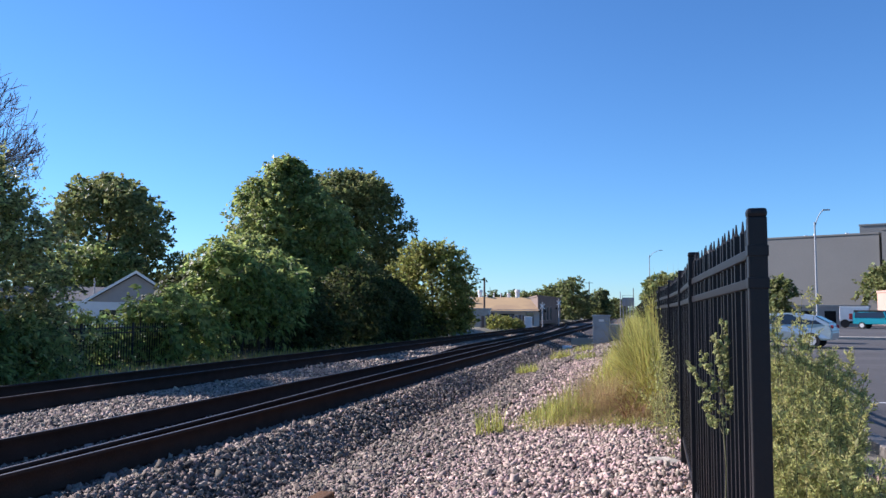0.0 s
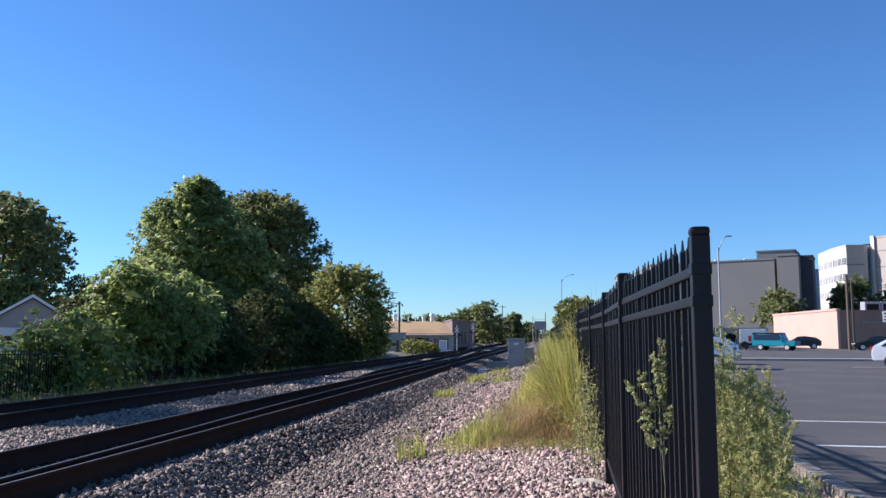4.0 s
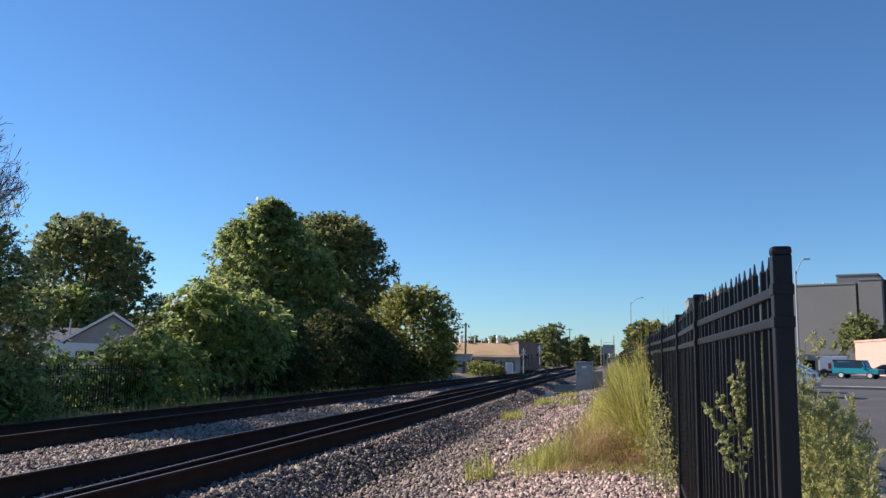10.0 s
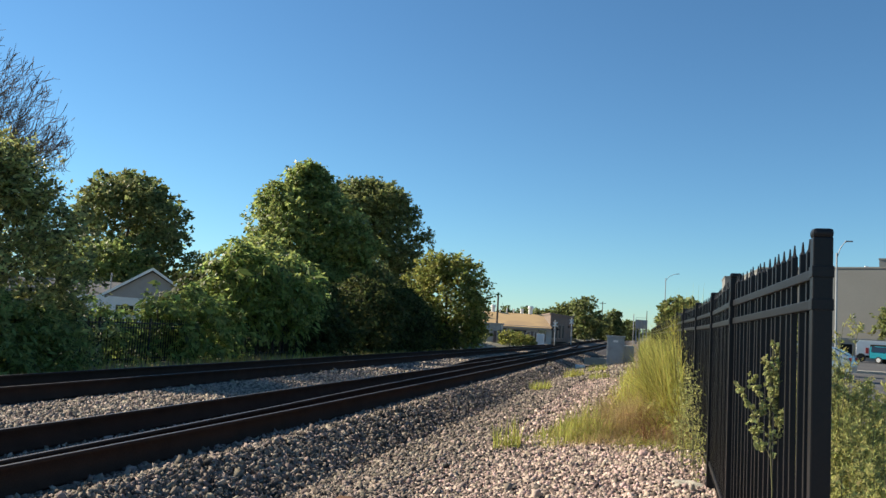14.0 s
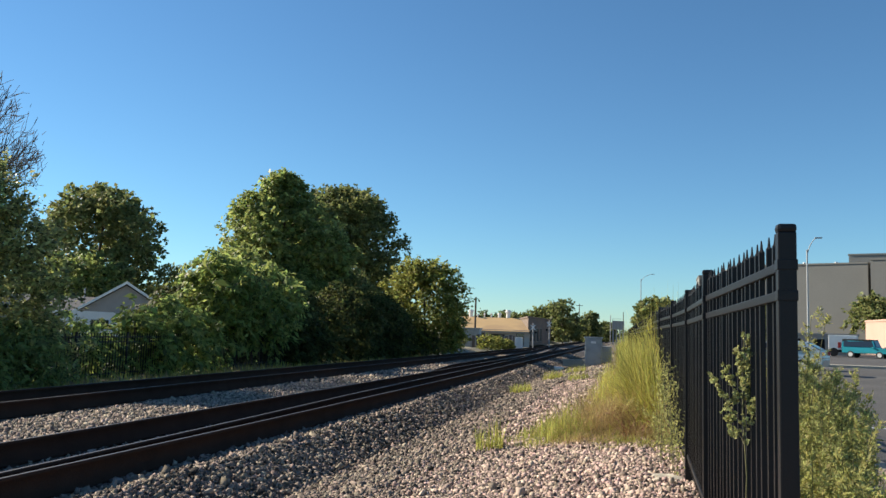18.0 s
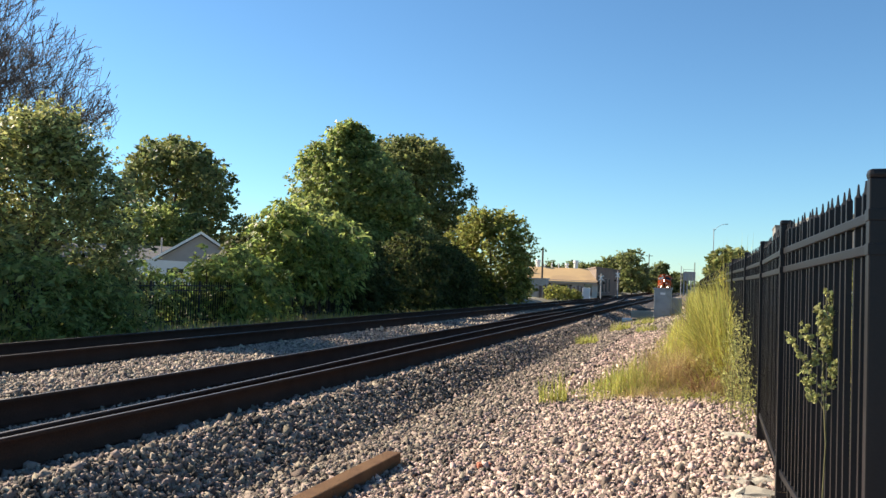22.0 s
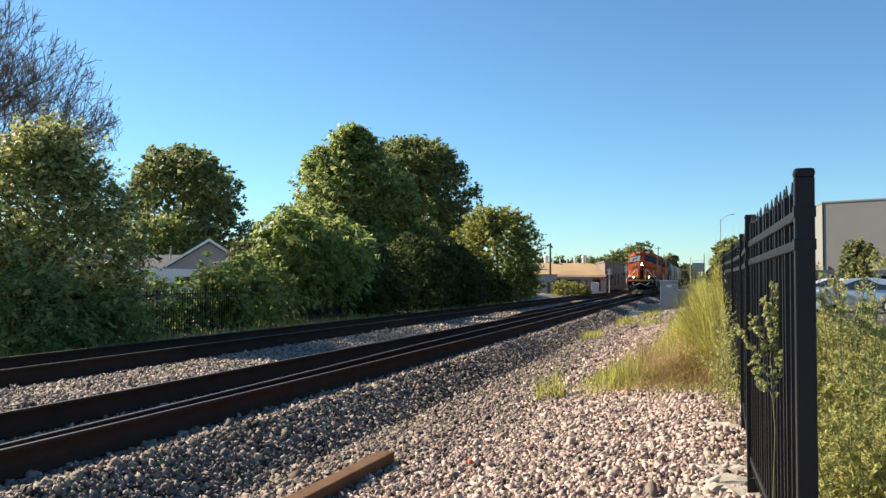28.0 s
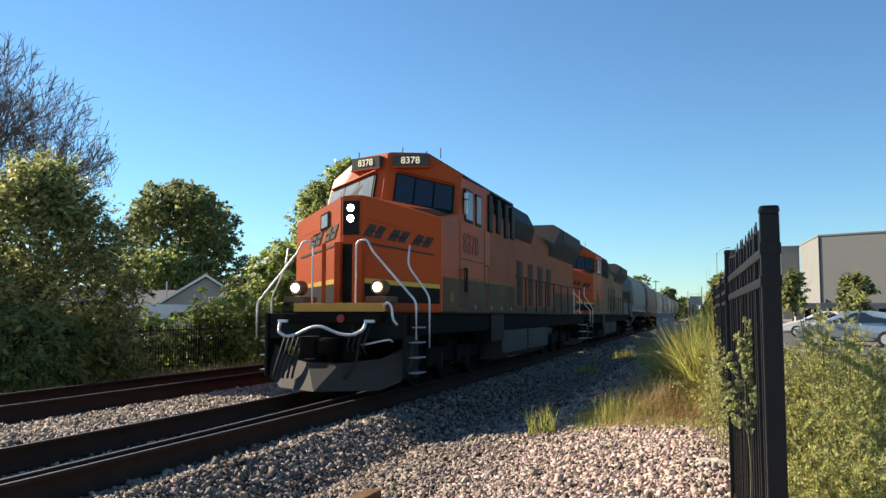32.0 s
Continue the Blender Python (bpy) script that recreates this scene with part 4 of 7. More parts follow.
def make_trees():
    GZ = -0.42
    side = ((0, 0.8), (0.2, 1.0), (0.45, 1.0), (0.6, 0.90), (0.7, 0.70), (0.8, 0.50), (0.9, 0.30), (1, 0.06))
    peak = ((0, 0.75), (0.3, 0.95), (0.5, 0.92), (0.62, 1.0), (0.72, 0.9), (0.82, 0.58), (0.92, 0.26), (1, 0.05))
    broad = ((0, 0.85), (0.2, 1.0), (0.4, 1.0), (0.6, 0.92), (0.78, 0.84), (0.9, 0.70), (0.96, 0.5), (1, 0.28))
    flat = ((0, 0.85), (0.3, 1.0), (0.55, 0.95), (0.68, 0.88), (0.8, 0.80), (0.9, 0.66), (0.96, 0.42), (1, 0.15))
    make_tree("tree", "dense dark green tree beside a leafless one", (-17.4, 16.6, GZ), 5.8, 2.3, "leaf_shade", 50000, 0.105, 11, 0.07, 0.16, 56, shape=side, aspect=0.5, droop=0.15, ragged=4.2, twig=0.66, lumpy=0.9, lobe=(0.11, 0.25))
    make_tree("tree", "dense dark green tree leaning over a hedge", (-19.9, 14.6, GZ), 5.0, 2.9, "leaf_shade", 26000, 0.12, 12, 0.1, 0.16, 24, aspect=0.5, droop=0.15, twig=0.55)
    make_tree("tree", "tall broad tree with thinning brownish green leaves", polar(-38.0, 118, -0.5), 19.6, 7.9, "leaf_olive", 52000, 0.42, 13, 0.10, 0.5, 40, shape=broad, lumpy=0.9, twig=1.2, ragged=1.0, lobe=(0.15, 0.34))
    make_tree("tree", "olive green tree behind a house", polar(-39.3, 106, -0.5), 9.6, 6.4, "leaf_green", 26000, 0.32, 14, 0.05, 0.3, 22, twig=1.1)
    make_tree("tree", "tall green tree above the hedge", polar(-26.3, 54, GZ), 12.0, 3.75, "leaf_green", 66000, 0.205, 15, 0.05, 0.35, 46, shape=peak, lobe=(0.16, 0.36), lumpy=0.7, droop=0.5, twig=0.75, ragged=2.0)
    make_tree("tree", "tall dark green tree with twiggy top", polar(-22.1, 80, GZ), 15.6, 6.0, "leaf_dark", 80000, 0.245, 16, 0.05, 0.35, 46, shape=flat, ragged=3.2, twig=0.9, lumpy=0.7, lobe=(0.16, 0.36))
    make_tree("tree", "small yellowing tree at the end of a hedge", polar(-15.9, 60, GZ), 6.8, 3.0, "leaf_yellow", 34000, 0.17, 17, 0.03, 0.14, 20, shape=((0, 0.75), (0.3, 0.95), (0.6, 1.0), (0.8, 0.85), (0.9, 0.6), (1, 0.25)), ragged=2.2, twig=0.8)
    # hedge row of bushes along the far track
    # darkest bushes carry painted shade; those near x -19 stand for the dark interior
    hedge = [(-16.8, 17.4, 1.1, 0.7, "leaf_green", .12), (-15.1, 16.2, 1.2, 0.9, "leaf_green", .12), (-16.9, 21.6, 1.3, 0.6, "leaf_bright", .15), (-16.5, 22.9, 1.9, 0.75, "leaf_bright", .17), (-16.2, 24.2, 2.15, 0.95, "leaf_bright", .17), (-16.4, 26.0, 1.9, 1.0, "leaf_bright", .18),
             (-16.6, 28.7, 4.3, 1.5, "leaf_bright", .20), (-16.3, 30.7, 3.3, 1.5, "leaf_bright", .20), (-16.8, 32.3, 4.0, 1.4, "leaf_bright", .20), (-16.6, 34.6, 3.0, 1.5, "leaf_shadowed", .19), (-16.8, 37.5, 3.0, 1.8, "leaf_shadowed", .19), (-16.7, 19.8, 1.45, 0.7, "leaf_bright", .15), (-19.0, 29.6, 3.0, 1.8, "leaf_shadowed", .2), (-19.2, 33.2, 3.2, 1.8, "leaf_shadowed", .2), (-16.8, 41.5, 3.6, 2.0, "leaf_shadowed", .2), (-17.0, 46.5, 3.4, 2.2, "leaf_shadowed", .2), (-17.6, 50.5, 3.6, 2.2, "leaf_shadowed", .2), (-17.9, 56.0, 2.2, 2.0, "leaf_shadowed", .2), (-18.4, 61, 1.8, 2.2, "leaf_shadowed", .2),
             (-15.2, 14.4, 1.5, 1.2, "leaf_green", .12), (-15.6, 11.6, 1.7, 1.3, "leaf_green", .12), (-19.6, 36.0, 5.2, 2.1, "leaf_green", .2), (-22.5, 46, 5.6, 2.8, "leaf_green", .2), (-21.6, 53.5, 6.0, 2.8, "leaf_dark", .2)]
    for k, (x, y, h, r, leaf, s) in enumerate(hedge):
        kind = {"leaf_bright": "bright green broad-leaved bush in a trackside hedge", "leaf_green": "tall green bush in a trackside hedge", "leaf_dark": "dark green leafy bush in a trackside hedge", "leaf_shadowed": "dark hedge bush with shade put into its leaf colour"}[leaf]
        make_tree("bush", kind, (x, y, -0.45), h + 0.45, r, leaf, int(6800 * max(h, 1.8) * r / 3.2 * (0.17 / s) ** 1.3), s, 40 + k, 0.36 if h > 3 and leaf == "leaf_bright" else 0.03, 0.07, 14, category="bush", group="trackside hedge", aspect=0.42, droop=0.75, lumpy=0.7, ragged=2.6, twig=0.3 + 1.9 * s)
    # far woods behind the shops and the bend
    for k, (az, d, h, r, leaf) in enumerate([(-5.9, 185, 9.3, 4.6, "leaf_dark"), (-7.4, 190, 7.4, 4.4, "leaf_dark"), (-6.7, 198, 8.2, 3.4, "leaf_dark"), (-5.1, 214, 6.6, 3.4, "leaf_dark"), (-9.4, 236, 6.6, 5, "leaf_dark"), (-3.9, 205, 7.0, 2.6, "leaf_dark"), (-8.6, 230, 7.2, 5, "leaf_dark"), (-10.0, 240, 7.4, 5, "leaf_dark"), (-11.5, 240, 7.0, 5, "leaf_dark"), (-13.0, 240, 6.8, 5, "leaf_dark"), (-2.9, 240, 5.0, 3.2, "leaf_dark"), (0.15, 62, 4.2, 1.3, "leaf_olive"), (1.2, 75, 4.6, 1.8, "leaf_olive"),
                                              (7.8, 92, 5.3, 1.5, "leaf_dark"), (4.1, 96, 5.6, 1.35, "leaf_olive"), (13.8, 138, 8.5, 3.5, "leaf_olive"), (18.5, 165, 12.3, 3.7, "leaf_dark"), (17.6, 168, 11.2, 2.0, "leaf_dark"), (20.5, 165, 10.2, 2.6, "leaf_dark"), (22.0, 160, 11.5, 3.2, "leaf_dark"),
                                              (-33.0, 120, 9.5, 5, "leaf_olive"), (-29.5, 115, 9.0, 5, "leaf_dark"), (-44, 100, 9, 5, "leaf_olive"), (-47, 95, 9, 5, "leaf_dark")]):
        make_tree("tree", "distant leafy tree beyond the tracks" if az < 0 else "leafy tree at the edge of a car park", polar(az, d, -0.3), h + 0.3, r, leaf, 3600 if 2 < az < 9 else 7000, 0.16 + 0.0016 * d, 80 + k, 0.36 if 2 < az < 9 else 0.45 if 13 < az < 15 else 0.2 if az > 2 else 0.02, 0.16, 16, twig=0.2 * r + 0.2, ragged=0.6)
    for k, (az, d, h, r_) in enumerate(((-11.2, 86, 1.2, 1.1), (-10.5, 88, 1.0, 0.9), (-13.4, 84, 1.2, 1.1), (-9.8, 92, 0.6, 0.7))):
        make_tree("bush", "yellow-green bush growing before a shop fence", polar(az, d, -0.5), h + 0.4, r_, "leaf_yellow", 2600, 0.14, 140 + k, 0.03, 0.05, 8, category="bush", group="bushes before the shops", ragged=2.0)
    r = np.random.default_rng(3)
    C, R = [], []
    for k in range(260):
        az = r.uniform(-62, 40)
        d = r.uniform(380, 520)
        h = r.uniform(5, 9)
        if -2.9 < az < 0.0:
            h *= 0.5
        C.append(polar(az, d, h * 0.45))
        R.append((8, 8, h * 0.6))
    V, F = leaf_cloud(C, R, 22000, 2.2, 5, shell=0.3)
    tagged(new("far_woods", mesh_np("far_woods", V, F, M["leaf_dark"])), "distant line of dark green woods on the horizon", "woods", kind="stuff")


make_trees()


def make_bare_tree():
    t = thing("tree", "tall leafless tree with fine grey branches", "tree", polar(-49.6, 36, -0.45))
    rnd = random.Random(5)
    segs = []
    grow((0, 0, 0), (0, 0, 1), 6.0, 0.30, 0, segs, rnd, bits=4)
    top = Vector(segs[-1][1])
    for k in range(36):
        a = 2 * math.pi * k / 36 + rnd.uniform(-0.3, 0.3)
        grow(top - Vector((0, 0, rnd.uniform(0, 3.0))), (math.cos(a) * 0.9, math.sin(a) * 0.9, rnd.uniform(0.1, 1.9)), 2.45, 0.13, 6, segs, rnd, 0.5, 0.12, (2, 3), 0.78, 3)
    # the crown's outline: reach of the twigs by height
    zs, rs = (0, 5.4, 7.4, 9.0, 10.0, 11.3, 12.4, 13.2, 14.0), (3.6, 3.9, 4.5, 5.0, 4.7, 3.9, 2.5, 0.9, 0.1)
    thick = [(p, q, max(a, 0.0115), max(b, 0.0095)) for p, q, a, b in segs if math.hypot(q[0], q[1]) < float(np.interp(q[2], zs, rs)) + rnd.uniform(-0.25, 0.25)]
    part_mesh("trunk", limb_mesh([s for s in thick if s[2] > 0.035], M["greybark"]), t, "grey trunk and main limbs")
    tagged(part_mesh("twig_mass", limb_mesh([s for s in thick if s[2] <= 0.035], M["greybark"], 3), t, "fine bare twigs"), kind="stuff")


make_bare_tree()


def blades(n, area, hmin, hmax, width, seed, bow=0.35, height_at=None, zfun=ground_z_np, lie=0.0, swing=None):
    """Curved grass blades in strips of three quads."""
    r = np.random.default_rng(seed)
    x, y = area(r, n)
    h = r.uniform(hmin, hmax, len(x))
    if height_at is not None:
        h = h * height_at(x, y)
    a = r.uniform(0, 2 * np.pi, len(x)) if swing is None else np.pi * 1.1 + r.normal(0, swing, len(x))
    d = np.stack([np.cos(a), np.sin(a), 0 * a], -1)
    side = np.stack([-np.sin(a), np.cos(a), 0 * a], -1)
    lean_ = (np.abs(r.normal(0, bow, len(x))) + lie)[:, None]
    p0 = np.stack([x, y, zfun(x, y) - 0.02], -1)
    V = []
    for k, u in enumerate((0, 0.35, 0.7, 1.0)):
        c = p0 + d * (lean_ * h[:, None] * u ** 2 * 0.8)
        c[:, 2] += h * (u - np.minimum(0.42 * lean_[:, 0], 0.62) * u ** 2.4)
        w = width * (1, 0.85, 0.55, 0.08)[k]
        V += [c - side * w, c + side * w]
    V = np.stack(V, 1).reshape(-1, 3)
    F = np.array([[0, 1, 3, 2], [2, 3, 5, 4], [4, 5, 7, 6]])[None] + (np.arange(len(x)) * 8)[:, None, None]
    return V, F.reshape(-1, 4)


def sprigs(n, area, hmin, hmax, seed, leaves=26, size=0.035, bow=0.3, height_at=None, spread=0.12, stem_r=0.003, aspect=0.12):
    """Upright weed stalks with small leaves along them; returns stalk segments and leaf arrays."""
    r = np.random.default_rng(seed)
    x, y = area(r, n)
    segs, C = [], []
    for i in range(len(x)):
        h = r.uniform(hmin, hmax) * (1 if height_at is None else float(height_at(x[i], y[i])))
        a = r.uniform(0, 6.28)
        b = abs(r.normal(0, bow))
        p = np.array([x[i], y[i], ground_z(x[i], y[i]) - 0.02])
        prev = p
        for k in range(1, 5):
            u = k / 4
            q = p + np.array([math.cos(a) * b * h * u * u, math.sin(a) * b * h * u * u, h * (u - 0.2 * b * u * u)])
            segs.append((prev, q, stem_r * (1.2 - u * 0.6), stem_r * (1.1 - u * 0.7)))
            m = int(leaves * (0.25 if k == 1 else 1) / 4)
            for _ in range(m):
                w = r.random()
                C.append(prev + (q - prev) * w + r.normal(0, spread * (1.15 - 0.6 * u) * 0.5, 3))
            prev = q
    C = np.array(C)
    V, F = leaf_cloud(C, np.full((len(C), 3), 0.004), len(C) * 2, size, seed + 1, shell=0.5, droop=-0.35, aspect=aspect)
    return segs, V, F


def shrub(x, y, rx, ry, n, h, seed):
    """Fanning stems with feathery side shoots; returns stem segments and leaf arrays."""
    r = np.random.default_rng(seed)
    segs, P, D, L = [], [], [], []
    for i in range(n):
        a, q = r.uniform(0, 6.283), math.sqrt(r.random())
        p = np.array([x + 0.6 * rx * q * math.cos(a), y + 0.6 * ry * q * math.sin(a), 0])
        p[2] = ground_z(p[0], p[1]) - 0.02
        out = np.array([math.cos(a) * rx * 1.1 * q, math.sin(a) * rx * 1.1 * q, 0]) + r.normal(0, 0.06, 3) * (1, 1, 0)
        hh = h * r.uniform(0.62, 1.0) * (1 - 0.22 * q)
        prev = p
        for k in range(1, 6):
            u = k / 5
            c = p + out * u ** 1.6 + np.array([0, 0, hh * u])
            segs.append((prev, c, 0.0055 * (1.15 - u * 0.7), 0.0055 * (1.05 - u * 0.75)))
            for _ in range(1 if k == 1 else 5):
                w = r.random()
                b = r.uniform(0, 6.283)
                P.append(prev + (c - prev) * w)
                D.append((math.cos(b) * 0.8, math.sin(b) * 0.8, 0.9))
                L.append(r.uniform(0.08, 0.2) * (1.25 - 0.75 * u))
            prev = c
    D = np.array(D)
    D /= np.linalg.norm(D, axis=1, keepdims=True)
    V, F = spray_leaves(np.array(P), D, np.array(L), 26, 0.025, seed, 0.3, -0.25)
    return segs, V, F


def bank(x0, x1, y0, y1):
    def f(r, n):
        y = r.uniform(y0, y1, n)
        off = np.where(y < 4, 0, np.where(y < 20, -0.036 * (y - 4) ** 2 / 32, -0.288 - 0.036 * (y - 20)))
        return r.uniform(x0, x1, n) + off, y
    return f


def tufts(area, count, spread):
    """Gathers positions into tussocks."""
    def f(r, n):
        cx, cy = area(r, count)
        k = r.integers(0, len(cx), n)
        return cx[k] + r.normal(0, spread, n), cy[k] + r.normal(0, spread, n)
    return f


def disc(x, y, rx, ry):
    def f(r, n):
        a, q = r.uniform(0, 6.283, n), np.sqrt(r.random(n))
        return x + rx * q * np.cos(a), y + ry * q * np.sin(a)
    return f


REEDS = []


def make_weeds():
    def stuff(name, V, F, m, label, cat):
        return tagged(new(name, mesh_np(name, V, F, M[m])), label, cat, kind="stuff")
    # tall bank of weeds against the fence
    def hump(x, y):
        off = np.where(y < 20, -0.036 * (y - 4) ** 2 / 32, -0.288 - 0.036 * (y - 20))
        return (0.16 + 0.84 * np.clip((x - off + 1.0) / 1.6, 0, 1) ** 1.55) * (0.6 + 0.4 * np.clip((y - 11.4) / 2.4, 0, 1))
    V, F = blades(5200, tufts(bank(-1.15, 0.72, 11.7, 24), 130, 0.08), 0.5, 1.5, 0.0068, 21, 0.8, hump, lie=0.35)
    stuff("tall_grass", V, F, "grass", "tall yellow-green weeds growing against a fence", "grass")
    V, F = blades(2800, tufts(bank(-0.4, 0.72, 11.4, 20), 70, 0.06), 0.8, 1.8, 0.0068, 20, 0.7, hump, lie=0.5, swing=0.9)
    stuff("tall_grass", V, F, "grass", "yellow-green grass arching away from a fence", "grass")
    V, F = blades(1100, tufts(bank(0.1, 0.74, 11.5, 24), 40, 0.06), 0.9, 1.75, 0.0055, 22, 0.7)
    stuff("tall_grass", V, F, "grass", "tallest yellow-green stalks beside the fence", "grass")
    V, F = blades(1500, tufts(bank(-1.1, 0.7, 11.3, 20), 70, 0.09), 0.3, 1.2, 0.0046, 23, 0.9, hump, lie=0.2, swing=1.2)
    stuff("dry_grass", V, F, "straw", "dry straw-coloured stalks among green weeds", "grass")
    V, F = blades(3000, tufts(bank(-1.2, 0.5, 11.0, 13.4), 60, 0.13), 0.12, 0.55, 0.0036, 28, 0.9, lie=0.9)
    stuff("dry_grass", V, F, "straw", "flattened dry straw at the foot of weeds", "grass")
    V, F = blades(420, tufts(bank(-0.35, 0.6, 11.2, 12.8), 46, 0.07), 0.35, 0.95, 0.0062, 34, 1.0, lie=0.75, swing=1.5)
    stuff("dry_grass", V, F, "litter", "broken brown stalks leaning at the foot of weeds", "grass")
    V, F = blades(1300, tufts(bank(-1.0, -0.1, 12.0, 14.0), 22, 0.1), 0.4, 0.95, 0.0042, 29, 0.8, lie=0.3)
    stuff("dry_grass", V, F, "straw", "tan dry grass in the middle of the weeds", "grass")
    V, F = blades(1500, disc(-1.42, 12.7, 0.75, 1.5), 0.25, 0.8, 0.0062, 24, 0.8, lambda x, y: 1.1 - 0.85 * np.clip(np.hypot((x + 1.3) / 0.75, (y - 12.9) / 1.5), 0, 1))
    stuff("grass_fringe", V, F, "grass_green", "short green grass at the edge of gravel", "grass")
    V, F = blades(1500, tufts(bank(-0.55, 0.45, 10.4, 12.2), 30, 0.09), 0.05, 0.28, 0.005, 27, 1.0, lie=0.5)
    stuff("grass_fringe", V, F, "grass_green", "low matted grass at the foot of weeds", "grass")
    V, F = blades(1700, bank(-0.9, 0.3, 13, 30), 0.3, 0.9, 0.007, 25, 0.7)
    stuff("tall_grass", V, F, "grass", "yellow-green grass beside the track bed", "grass")
    V, F = blades(2300, bank(-0.4, 0.6, 24, 60), 0.7, 1.6, 0.012, 26, 0.45)
    stuff("tall_grass", V, F, "grass", "distant yellow-green weeds along the fence", "grass")
    V, F = blades(700, tufts(bank(0.15, 0.70, 12.5, 22), 34, 0.09), 1.4, 2.4, 0.0065, 30, 0.4)
    stuff("tall_grass", V, F, "grass", "tall spiky grass stalks against the fence rails", "grass")
    for k, (x, y, n, h) in enumerate(((0.16, 14.3, 14, 2.25), (0.24, 15.8, 10, 2.45), (0.22, 12.6, 8, 1.6))):
        segs, V, F = shrub(x, y, 0.16, 0.26, n, h, 170 + k)
        t = thing("weed_plant", "tall bushy yellow-green weed against a fence", "weeds", (0, 0, 0), 0, "tall weeds by the fence")
        tagged(part_mesh("stem_mass", limb_mesh(segs, M["stem"], 4), t), kind="stuff")
        tagged(part_mesh("foliage", mesh_np("foliage", V, F, M["grass"]), t), kind="stuff")
    # a clump of reeds that the passing train blows over
    for k, (x, y) in enumerate(((-0.02, 14.0), (0.02, 15.6), (0.12, 12.8))):
        V, F = blades(420, disc(0, 0, 0.22, 0.3), 0.9, 1.75, 0.0075, 130 + k, 0.6, zfun=lambda a, b: 0 * a)
        t = thing("reed_clump", "clump of tall yellow-brown reeds beside a fence", "grass", (x, y, ground_z(x, y)), 0, "reeds by the fence")
        tagged(part_mesh("blade_mass", mesh_np("blade_mass", V, F, M["reed"]), t), kind="stuff")
        REEDS.append((t, (x, y, ground_z(x, y)), 1.0 - 0.25 * k))
    segs, V, F = sprigs(40, bank(0.1, 0.70, 10.8, 18), 0.8, 1.6, 31, 80, 0.036, 0.4, None, 0.1, aspect=0.14)
    tagged(new("weed_stems", limb_mesh(segs, M["stem"], 4)), "thin weed stems beside a fence", "weeds", kind="stuff")
    stuff("weeds", V, F, "weed", "feathery grey-green weeds beside a fence", "weeds")
    segs, V, F = sprigs(24, bank(0.1, 0.36, 8.2, 11.0), 0.6, 1.45, 33, 80, 0.034, 0.3, None, 0.08, aspect=0.13)
    tagged(new("weed_stems", limb_mesh(segs, M["stem"], 4)), "thin weed stems against fence pickets", "weeds", kind="stuff")
    stuff("weeds", V, F, "weed", "feathery grey-green weeds against fence pickets", "weeds")
    for k, (x, y, rx, ry, n, h) in enumerate([(-2.3, 11.7, 0.2, 0.28, 110, 0.6), (-4.05, 26.0, 0.35, 0.5, 260, 0.45), (-3.9, 34.0, 0.45, 0.8, 260, 0.55), (-3.3, 38.0, 0.5, 0.8, 200, 0.5), (-2.6, 31, 0.4, 0.8, 200, 0.45), (-1.15, 12.0, 0.35, 0.3, 200, 0.55)]):
        V, F = blades(n, disc(x, y, rx, ry), h * 0.4, h, 0.004 + 0.0002 * y, 60 + k, 0.6)
        stuff("grass_tuft", V, F, "grass_green", "small tuft of green grass in the ballast", "grass")
    # far side verge below the hedge
    V, F = blades(6000, bank(-14.9, -13.2, 5, 50), 0.1, 0.35, 0.014, 70, 0.5)
    stuff("verge_grass", V, F, "straw", "dry grass verge below a hedge", "grass")
    V, F = blades(2500, bank(-15.2, -13.6, 5, 60), 0.15, 0.5, 0.014, 71, 0.5)
    stuff("verge_grass", V, F, "grass", "green grass verge below a hedge", "grass")
    # the big bush on the lot side
    for k, (x, y, rx, ry, n, h) in enumerate([(0.86, 4.6, 0.12, 0.45, 24, 0.92), (0.88, 5.7, 0.14, 0.45, 26, 1.05), (0.88, 7.0, 0.16, 0.5, 30, 1.32), (1.08, 4.5, 0.14, 0.4, 26, 0.95), (1.16, 5.5, 0.2, 0.45, 40, 1.15), (1.22, 6.5, 0.22, 0.45, 44, 1.42), (1.45, 7.3, 0.26, 0.5, 34, 1.36), (1.32, 8.5, 0.3, 0.6, 40, 1.55), (1.5, 10.0, 0.4, 0.8, 40, 1.35), (1.05, 6.3, 0.12, 0.16, 10, 2.0), (1.52, 7.2, 0.16, 0.2, 10, 1.66), (1.2, 4.9, 0.3, 0.7, 26, 0.6)]):
        segs, V, F = shrub(x, y, rx, ry, n, h, 90 + k)
        t = thing("bush", "bushy yellow-green weed thicket behind a black fence", "bush", (0, 0, 0), 0, "lot side thicket")
        tagged(part_mesh("stem_mass", limb_mesh(segs, M["stem"], 4), t), kind="stuff")
        tagged(part_mesh("foliage", mesh_np("foliage", V, F, M["weed"]), t), kind="stuff")
    V, F = blades(900, disc(1.3, 4.8, 0.8, 2.2), 0.15, 0.5, 0.004, 99, 0.7)
    stuff("dry_grass", V, F, "straw", "dry straw under a weed thicket", "grass")
    r = np.random.default_rng(12)
    x, y = disc(1.05, 4.7, 0.55, 1.3)(r, 500)
    V, F = leaf_cloud(np.stack([x, y, ground_z_np(x, y) + 0.03], -1), np.full((500, 3), 0.012), 900, 0.055, 12, shell=0.3, aspect=0.3)
    stuff("leaf_litter", V, F, "litter", "dry reddish brown leaf litter under a thicket", "leaves")
